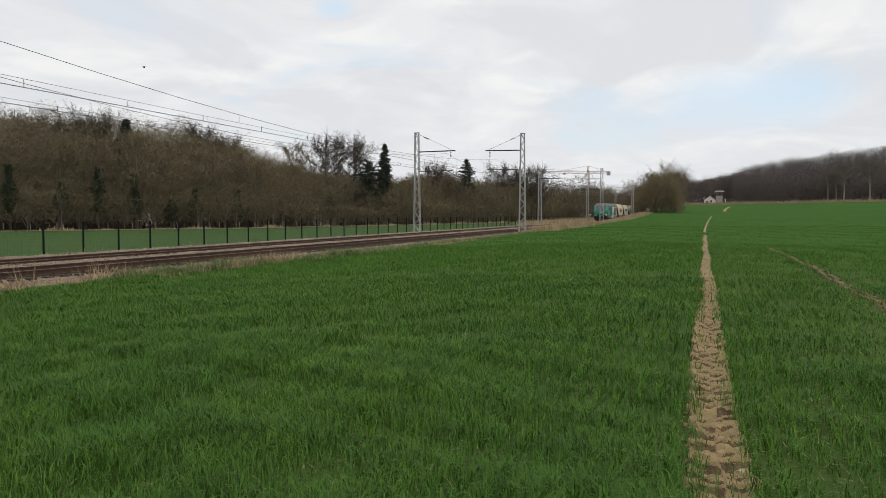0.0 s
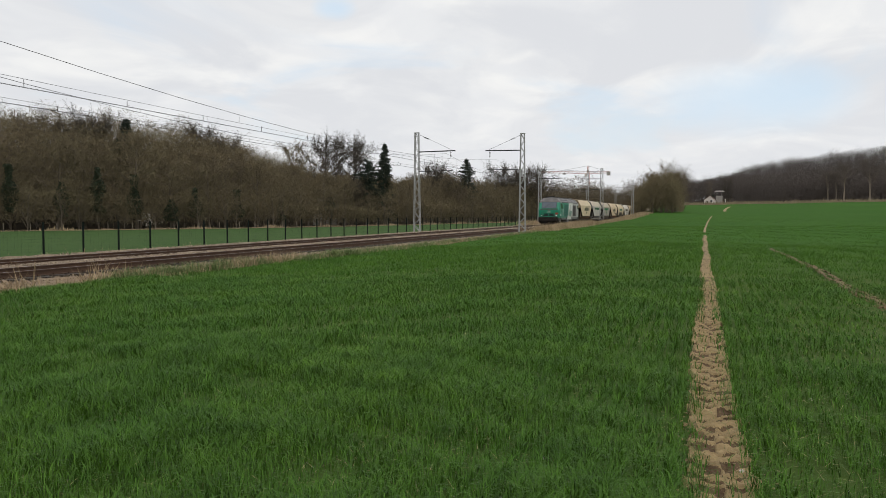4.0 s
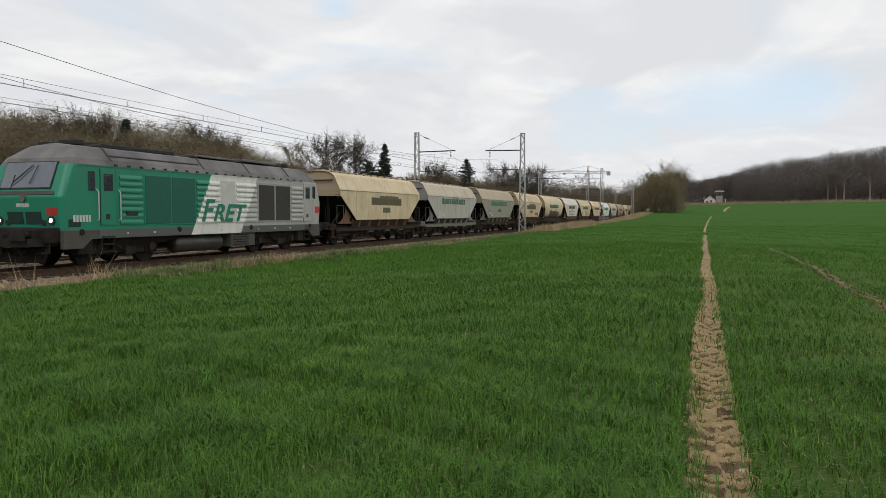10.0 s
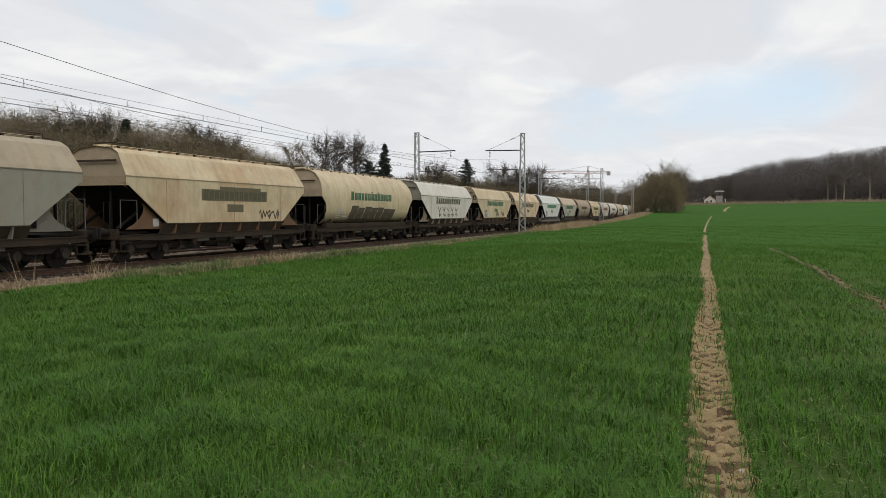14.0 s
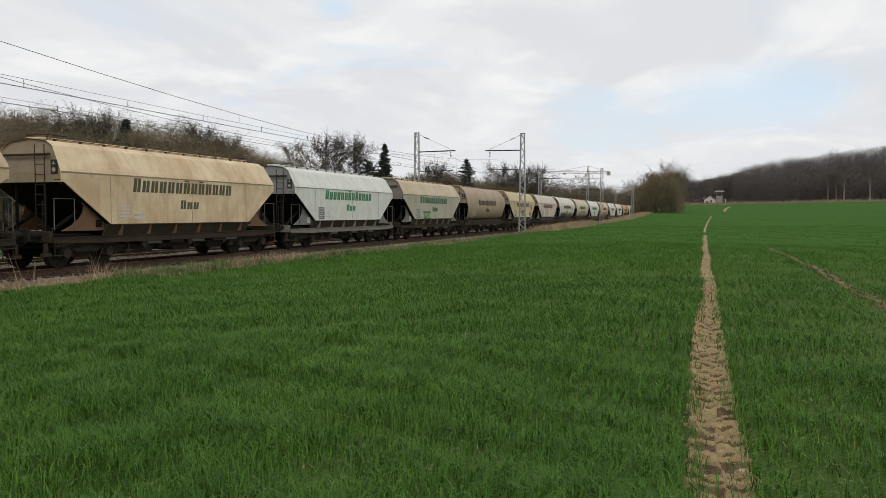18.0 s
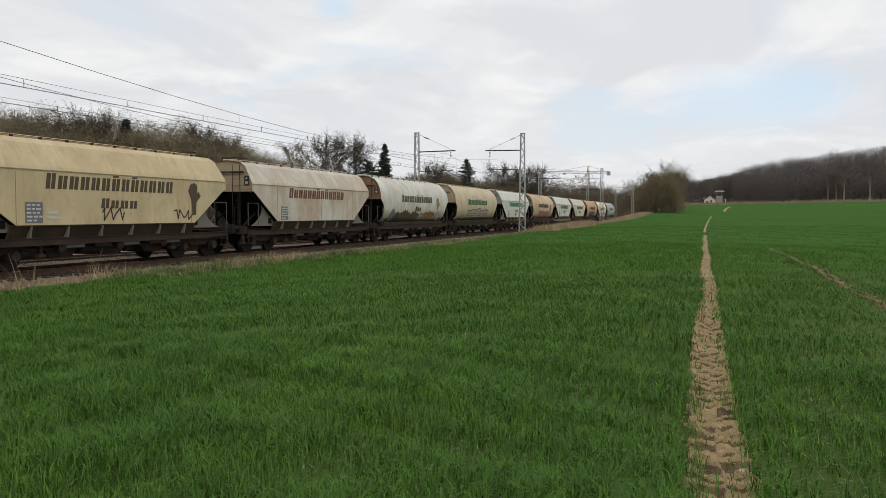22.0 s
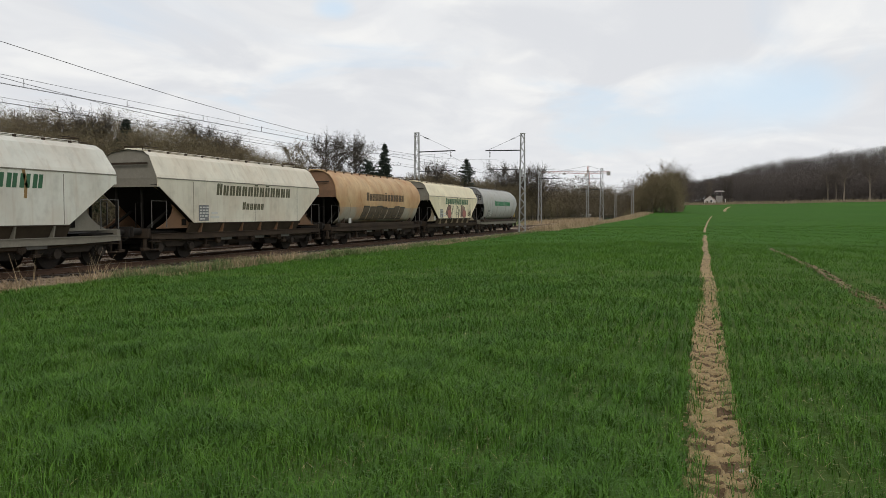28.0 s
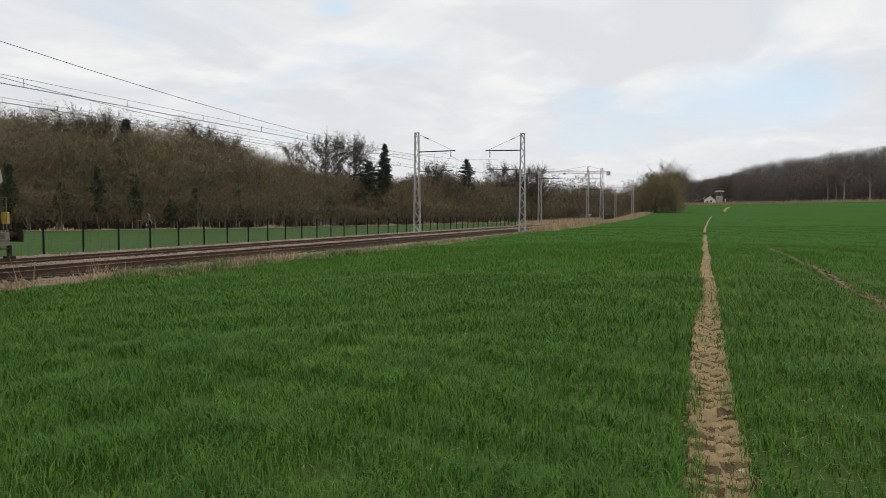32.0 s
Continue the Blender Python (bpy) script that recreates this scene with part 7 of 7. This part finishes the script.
M["end_grey"] = mat("grimy_grey_end", (0.26, 0.26, 0.25), (0.17, 0.17, 0.165), 1.5, 0.75)
M["end_olive"] = mat("grimy_olive_end", (0.23, 0.21, 0.165), (0.15, 0.135, 0.105), 1.5, 0.75)
M["end_rust"] = mat("rusty_end", (0.22, 0.115, 0.055), (0.12, 0.07, 0.04), 1.5, 0.8)

ROUND_SEC = [(1.16, 0.98), (1.42, 1.22), (1.80, 1.38), (2.20, 1.45), (2.55, 1.46), (2.90, 1.43), (3.20, 1.34), (3.50, 1.16)]


def flank(kind, z):
    """How far out the camera-side flank lies at a height."""
    if kind == "A":
        return 1.421
    return float(np.interp(z, [p[0] for p in ROUND_SEC], [p[1] for p in ROUND_SEC])) + 0.012


def decal(bm, kind, pts, lift=0.0):
    """A thin flat shape on the flank; pts: (y, z) around it."""
    outs = [bm.verts.new((flank(kind, z) + lift + 0.004, y, z)) for y, z in pts]
    ins = [bm.verts.new((flank(kind, z) - 0.01, y, z)) for y, z in pts]
    k = len(pts)
    fs = [bm.faces.new(outs)] + [bm.faces.new((outs[i], ins[i], ins[(i + 1) % k], outs[(i + 1) % k])) for i in range(k)]
    bmesh.ops.recalc_face_normals(bm, faces=fs)


def bar(bm, kind, y0, z0, y1, z1, shear=0.0, lift=0.0):
    """One upright bar that follows the flank, a single closed strip."""
    n = 1 if kind == "A" else max(1, int((z1 - z0) / 0.12))
    rows = []
    for i in range(n + 1):
        z = z0 + (z1 - z0) * i / n
        d = shear * (z - z0)
        x = flank(kind, z)
        rows.append([bm.verts.new(p) for p in ((x - 0.01, y0 + d, z), (x + lift + 0.004, y0 + d, z), (x + lift + 0.004, y1 + d, z), (x - 0.01, y1 + d, z))])
    fs = []
    for p, q in zip(rows, rows[1:]):
        for k in range(3):
            fs.append(bm.faces.new((p[k], p[k + 1], q[k + 1], q[k])))
    fs += [bm.faces.new(rows[0]), bm.faces.new(rows[-1])]
    bmesh.ops.recalc_face_normals(bm, faces=fs)


def ribbon(bm, kind, pts, w, lift=0.002):
    for (y0, z0), (y1, z1) in zip(pts, pts[1:]):
        d = math.hypot(y1 - y0, z1 - z0) + 1e-6
        ny, nz = -(z1 - z0) / d * w / 2, (y1 - y0) / d * w / 2
        ey, ez = (y1 - y0) / d * w * 0.3, (z1 - z0) / d * w * 0.3
        decal(bm, kind, [(y0 + ny - ey, z0 + nz - ez), (y0 - ny - ey, z0 - nz - ez), (y1 - ny + ey, z1 - nz + ez), (y1 + ny + ey, z1 + nz + ez)], lift)


def finger(w, name, kind, y0, z0, y1, z1, wd, ink, lift):
    """A rounded stroke on the flank."""
    d = math.atan2(z1 - z0, y1 - y0)
    pts = [(y1 + wd / 2 * math.cos(d + a), z1 + wd / 2 * math.sin(d + a)) for a in np.linspace(-1.57, 1.57, 7)]
    pts += [(y0 + wd / 2 * math.cos(d + a), z0 + wd / 2 * math.sin(d + a)) for a in np.linspace(1.57, 4.71, 7)]
    bm = bmesh.new()
    decal(bm, kind, pts, lift)
    return part(name, bm, M[ink], w)


def squiggle(rng, y, z, w, h, n=8):
    return [(y + w * i / n + rng.uniform(-0.1, 0.1), z + h * (0.5 + 0.5 * math.sin(i * 2.1 + rng.uniform(-0.6, 0.6)))) for i in range(n + 1)]


def name_bars(w, name, material, kind, y0, y1, z0, z1, n, accents=(), lift=0.0):
    """A painted name as a row of plain slanted bars, one part for each letter."""
    step_ = (y1 - y0) / n
    for i in range(n):
        a = y0 + i * step_
        big = 0.06 if i == 0 else 0.0
        rows = [(a + 0.03, z0, a + step_ * 0.40, z1 + big), (a + step_ * 0.51, z0, a + step_ * 0.82, z1 + big)]
        if i in accents:
            rows.append((a + 0.10, z1 + 0.035, a + step_ * 0.8, z1 + 0.09))
        for r in rows:
            bm = bmesh.new()
            bar(bm, kind, *r, 0.16, lift)
            part(name, bm, material, w)


def markings(w, i, kind, letters, second, extras):
    rng = random.Random(100 + i)
    zc = 2.40 if kind == "A" else 2.42
    if letters:
        mid = {17: 0.2, 18: 0.3, 19: 0.38, 20: 0.38, 21: 0.5}.get(i, -0.12)
        name_bars(w, "painted_bar", M[letters], kind, mid - 2.92, mid + 2.92, zc, zc + 0.40, 13, (6, 8))
    if second:
        wd = {3: 1.15, 4: 1.75, 6: 1.7}[second]
        name_bars(w, "painted_mark", M[letters or "text_green"], kind, 0.05 - wd / 2, 0.05 + wd / 2, 1.84, 2.10, second)
    if "patch" in extras:
        bm = bmesh.new()
        bar(bm, kind, -2.0, 2.18, 2.7, 2.62, 0.0)
        bar(bm, kind, -0.8, 2.62, 2.2, 2.74, 0.0)
        bar(bm, kind, -0.3, 1.74, 0.85, 2.05, 0.0)
        part("painted_out_panel", bm, M["patch"], w, "dark olive overpainted lettering panel")
        name_bars(w, "painted_bar", M["text_olive"], kind, -1.9, 2.6, 2.24, 2.56, 13, (), 0.003)
    if "data" in extras:
        bm = bmesh.new()
        dy = -3.75 if kind == "A" else -4.6
        if i % 3 != 1:
            bar(bm, kind, dy, 1.40, dy + 0.62, 2.0)
            part("data_panel", bm, M["datagrey"], w, "small grey data panel")
            bm = bmesh.new()
        for r in range(5):
            x = dy + 0.05
            for _ in range(3 if r else 2):
                wd = rng.uniform(0.08, 0.2)
                bar(bm, kind, x, 1.45 + r * 0.11, x + wd, 1.50 + r * 0.11, 0, 0.003)
                x += wd + 0.05
        bar(bm, kind, dy + 0.75, 1.50, dy + 1.3, 1.58, 0, 0.002)
        bar(bm, kind, dy + 0.80, 1.66, dy + 1.2, 1.74, 0, 0.002)
        part("stencil_marking", bm, M["whitepaint"], w, "white stencilled data bars")
    if "tag" in extras:
        bm = bmesh.new()
        for k in range(2):
            y = rng.choice((-1.6, -0.8, 1.2, 2.0)) + k * 0.8
            ribbon(bm, kind, squiggle(rng, y, 1.45, 1.0, 0.42, 9), 0.045)
        part("graffiti_tag", bm, M["inkdark"], w, "thin black graffiti scrawl")
    if "figures" in extras:
        bm = bmesh.new()
        for k in range(5):
            y = -2.6 + k * 1.0
            ribbon(bm, kind, [(y, 2.15), (y + 0.3, 1.85), (y + 0.35, 1.45)], 0.06)
            ribbon(bm, kind, [(y + 0.3, 1.85), (y + 0.6, 2.12)], 0.06)
            ribbon(bm, kind, squiggle(rng, y + 0.1, 1.5, 0.5, 0.2, 5), 0.05)
        part("graffiti", bm, M["text_olive"], w, "dark branching graffiti strokes")
    if "bubble" in extras:
        lettering("WOK", 0.40, 0.0, 1.66, pose(1.424, -2.42, 1.37) @ SIDE, M["inkdark"], w, "graffiti_outline", 0.085)
        lettering("WOK", 0.36, 0.0, 1.56, pose(1.428, -2.37, 1.39) @ SIDE, M["inkgreen"], w, "graffiti_fill", 0.03)
    for word, ink, line in (("blocks_dark", "inkbrown", "inkdark"), ("blocks_pale", "inkpale", "inkdark"), ("blocks_red", "inkred", "inkpale")):
        if word in extras:
            n = 7
            for k in range(n):
                y = -3.0 + k * 0.92
                z1 = 2.0 + rng.uniform(-0.1, 0.12)
                y1 = y + 0.72 + rng.uniform(0, 0.15)
                bm = bmesh.new()
                bar(bm, kind, y, 1.36, y1, z1, 0.30, 0.002)
                part("graffiti_fill", bm, M[ink], w, "block graffiti")
                bm = bmesh.new()
                sh = 0.30 * (z1 - 1.36)
                ribbon(bm, kind, [(y, 1.36), (y + sh / 2, (1.36 + z1) / 2), (y + sh, z1), (y1 + sh, z1), (y1 + sh / 2, (1.36 + z1) / 2), (y1, 1.36), (y, 1.36)], 0.05, 0.006)
                ribbon(bm, kind, [(y + 0.25, 1.55), (y + 0.52, 1.56), (y + 0.55, 1.75)], 0.06, 0.006)
                part("graffiti_outline", bm, M[line], w)
    if "scrawl" in extras:
        # half-washed graffiti: ragged mounds along the barrel's foot
        for c, wd, z1, ink in ((-4.35, 0.55, 2.0, "datagrey"), (-3.55, 0.6, 1.78, "inkdark"), (-2.3, 1.1, 1.92, "inkbrown"), (-0.5, 1.3, 1.82, "inkbrown"), (0.9, 0.7, 1.75, "inkpale"), (2.5, 1.6, 1.86, "ochre"), (4.2, 0.9, 1.85, "inkpale")):
            top = [(c + wd * (1 - 2 * k / 14), 1.30 + (z1 - 1.30) * (math.sin(math.pi * (k + 0.4) / 14.8) ** 0.6) * rng.uniform(0.78, 1.12)) for k in range(15)]
            bm = bmesh.new()
            for (ya, za), (yb, zb) in zip(top, top[1:]):
                for k in range(4):
                    lo_a, hi_a = 1.24 + (za - 1.24) * k / 4, 1.24 + (za - 1.24) * (k + 1) / 4
                    lo_b, hi_b = 1.24 + (zb - 1.24) * k / 4, 1.24 + (zb - 1.24) * (k + 1) / 4
                    decal(bm, kind, [(ya, lo_a), (yb, lo_b), (yb, hi_b), (ya, hi_a)], 0.002)
            part("graffiti_stain", bm, M[ink], w, "half-washed ragged graffiti mound")
        bm = bmesh.new()
        ribbon(bm, kind, squiggle(rng, -3.0, 1.55, 6.8, 0.22, 18), 0.035, 0.008)
        part("graffiti_outline", bm, M["inkdark"], w)
    if "emblem" in extras:
        bm = bmesh.new()
        c = 4.0
        decal(bm, kind, [(c - 0.08, 1.62), (c + 0.12, 1.62), (c + 0.16, 2.1), (c + 0.42, 2.32), (c + 0.30, 2.5), (c + 0.2, 2.42), (c + 0.22, 2.72), (c + 0.02, 2.82), (c - 0.2, 2.74), (c - 0.32, 2.5), (c - 0.16, 2.2)], 0.001)
        part("emblem", bm, M["ochre" if "emblem_ochre" in extras else "text_brown"], w, "brown sheaf-shaped emblem")
    if "red_pair" in extras:
        for c, rows in ((-1.62, ((-0.72, 1.72, -0.16, 2.24, 0.22), (-0.10, 1.7, 0.08, 2.24, 0.17), (0.14, 1.75, 0.36, 2.24, 0.15))),
                        (2.25, ((-0.86, 1.48, -0.80, 2.27, 0.17), (-0.58, 1.5, -0.56, 2.26, 0.17), (-0.30, 1.6, -0.26, 2.2, 0.17), (-0.05, 1.7, 0.04, 2.1, 0.15)))):
            for y0, z0, y1, z1, wd in rows:
                finger(w, "graffiti_outline", kind, c + y0, z0, c + y1, z1, wd + 0.06, "inkdark", 0.001)
                finger(w, "graffiti_fill", kind, c + y0, z0, c + y1, z1, wd - 0.02, "inkrose", 0.004)
            for name, k, ink, lift in (("graffiti_outline", 1.1, "inkdark", 0.005), ("graffiti_fill", 1.0, "inkred", 0.008)):
                bm = bmesh.new()
                decal(bm, kind, [(c + k * 0.45 * math.cos(a), 1.68 + k * 0.32 * math.sin(a)) for a in np.linspace(0, 6.283, 20)[:-1]], lift)
                part(name, bm, M[ink], w, "rounded red graffiti shape")
        for y0, z0, y1, z1 in ((-1.22, 1.42, -0.62, 2.2), (0.72, 1.45, 0.86, 1.95), (0.86, 1.95, 0.45, 2.2), (0.10, 1.72, 0.40, 1.72)):
            finger(w, "graffiti_outline", kind, y0, z0, y1, z1, 0.19, "inkdark", 0.009)
            finger(w, "graffiti_fill", kind, y0, z0, y1, z1, 0.11, "inkcream", 0.012)
        bm = bmesh.new()
        ribbon(bm, kind, squiggle(rng, 3.3, 1.5, 0.8, 0.5, 12), 0.03)
        ribbon(bm, kind, squiggle(rng, 3.2, 1.45, 0.9, 0.3, 9), 0.03)
        part("graffiti_tag", bm, M["inkbrown"], w, "thin grey graffiti scrawl")
    if "streaks" in extras:
        bm = bmesh.new()
        for y in (-3.6, -2.2, 1.0, 2.4):
            ribbon(bm, kind, [(y, 2.9), (y + 0.08, 2.5), (y + 0.05, 1.9 + 0.1 * y)], 0.10, 0.0)
        part("rust_streaks", bm, M["ochre"], w, "ochre rust streaks")


NOSE = 157.97
TRAIN = []
loco = make_loco()
TRAIN.append((loco, NOSE + 10.14))
PROTO = {"A": hopper_angular(), "R": hopper_round()}
SHELL = ("roof_shell", "side_plate", "barrel_shell", "loading_hatch")
yc = NOSE + 20.28
made = {"A": [], "R": []}
for i, (kind, paint_, ends, bracket, letters, second, extras, word) in enumerate(FLEET):
    L = LEN_A if kind == "A" else LEN_R
    mid_y = yc + L / 2 + SLACK[i]
    w = copy_thing(PROTO[kind], pose(TRACK_NEAR, mid_y, RAIL_Z))
    paint = wagon_paint("wagon_paint", paint_[0], DIRT, RUST, min(0.8, paint_[1] * 1.15), min(0.8, paint_[2] * 1.3), 0, paint_[3], i * 1.37)
    for c in w.children_recursive:
        base = c.name.split(".")[0]
        use = paint if base in SHELL + ("weld_seam",) else M["end_" + ends] if base in ("end_panel", "seam") else M["end_" + bracket] if base in ("end_bracket", "rib") else None
        if use:
            c.material_slots[0].link = "OBJECT"
            c.material_slots[0].material = use
        if base in ("side_sill", "headstock") and i in (1, 8, 17, 21):
            c.material_slots[0].link = "OBJECT"
            c.material_slots[0].material = M["end_olive"]
    if i not in LADDERS:
        for c in [c for c in w.children if c.name.startswith("ladder")]:
            bpy.data.objects.remove(c)
    else:
        # dark instruction board with pale signs on the end wall
        ey = -6.05 if kind == "A" else -6.27
        board = part("sign_board", bx((1.08, ey + 0.02, 3.08), (0.24, 0.03, 0.42), 0.005), M["rubber"], w, "black board with pale signs")
        bm = tube(bmesh.new(), (1.08, ey, 2.99), (1.08, ey - 0.006, 2.99), 0.07, 16)
        tube(bm, (1.08, ey, 3.18), (1.08, ey - 0.006, 3.18), 0.065, 3)
        part("sign", bm, M["inkpale"], board)
    if i in (3, 8, 9, 17, 19, 20):
        part("label_plate", bx((1.215 if kind == "A" else 1.30, -4.42, 1.36 if kind == "A" else 1.30), (0.03, 0.30, 0.28), 0.01), M["whitepaint"], w, "white label plate")
    markings(w, i, kind, letters, second, extras)
    tagged(w, word + " grain hopper wagon on two bogies" + (" with graffiti" if any(k in extras for k in ("tag", "block", "bubble", "fig", "scrawl", "red")) else ""), "wagon", "wagons of the freight train")
    TRAIN.append((w, mid_y))
    yc += L
for p in PROTO.values():
    for c in list(p.children_recursive) + [p]:
        bpy.data.objects.remove(c)
last = TRAIN[-1][0]
part("tail_lamp", bx((1.05, LEN_R / 2 - 0.55, 1.55), (0.16, 0.14, 0.34), 0.02), M["yellow"], last, "yellow portable tail lamp box")

# ---- small flies crossing the view ----
def make_fly(label):
    f = empty("fly")
    tagged(f, label, "insect", "flies in the air")
    bm = bmesh.new()
    bmesh.ops.create_uvsphere(bm, u_segments=10, v_segments=6, radius=0.0026, matrix=Matrix.Diagonal((1, 1.8, 1, 1)))
    part("body", bm, M["inkdark"], f)
    for s in (-1, 1):
        bm = bmesh.new()
        prism(bm, [(s * 0.001, 0.0), (s * 0.005, 0.002), (s * 0.006, -0.002), (s * 0.002, -0.003)], 2, 0.002, 0.0024)
        part("wing", bm, M["datagrey"], f)
    return f


FLY_A, FLY_B = make_fly("dark small fly in flight close to the viewer"), make_fly("dark tiny fly hovering high in the air")

# ---- what moves ----
SPEED = [(0.0, 13.946), (9.5, 14.350), (14.0, 14.765), (19.0, 15.158), (24.0, 15.461), (29.0, 15.578), (32.0, 15.471)]


def run(t):
    """Metres that the train has gone at t seconds."""
    s = 0.0
    for (a, v), (b, u) in zip(SPEED, SPEED[1:]):
        if t <= a:
            break
        e = min(t, b)
        w = (u - v) / (b - a)
        s += v * (e - a) + w * (e - a) ** 2 / 2
    return s


def motions():
    times = [0.0, 0.1] + [float(k) for k in range(1, 32)] + [31.9, 32.0]
    for thing, y0 in TRAIN:
        walk(thing, [(t, pose(TRACK_NEAR, y0 - run(t), RAIL_Z)) for t in times])

    a = [(0, -1.49, 1.85, 2.01), (0.1, -1.38, 1.88, 1.93), (0.2, -1.33, 2.0, 1.87), (0.5, -1.07, 2.38, 1.52)]
    b = [(12.3, -1.8, 2.62, 2.61), (12.6, -1.81, 2.6, 2.33), (12.8, -1.8, 2.6, 2.36), (13.0, -1.82, 2.59, 2.32), (13.2, -1.95, 2.66, 2.3), (13.4, -1.86, 2.59, 2.38), (13.6, -1.84, 2.59, 2.29), (13.9, -1.85, 2.6, 2.63)]
    a += [(1.0, -0.9, 3.6, 0.25), (32.0, -0.9, 3.6, 0.25)]
    b = [(0.0, -2.6, 2.0, 3.0), (11.9, -2.2, 2.4, 3.0)] + b + [(14.4, -2.0, 1.6, 3.2), (32.0, -2.0, 1.0, 3.2)]
    for fly, rows in ((FLY_A, a), (FLY_B, b)):
        walk(fly, [(t, pose(x, y, z, 0, 0, 20)) for t, x, y, z in rows])
    # wheels roll with the way gone; wheelsets in the same place of alike bogies share their keys
    alike = {}
    for thing, y0 in TRAIN:
        for ws in thing.children_recursive:
            if "roll" in ws.keys():
                alike.setdefault(tuple(round(v, 3) for v in ws.location), []).append(ws)
    for place, sets in alike.items():
        r = place[2]
        rows = [(k / 30, pose(*place, math.degrees(run(k / 30) / r) % 360)) for k in range(32 * 30 + 1)]
        walk(sets[0], rows)
        for ws in sets[1:]:
            ws.rotation_mode = "QUATERNION"
            ws.animation_data_create()
            ws.animation_data.action = sets[0].animation_data.action
            ws.animation_data.action_slot = sets[0].animation_data.action_slot


motions()
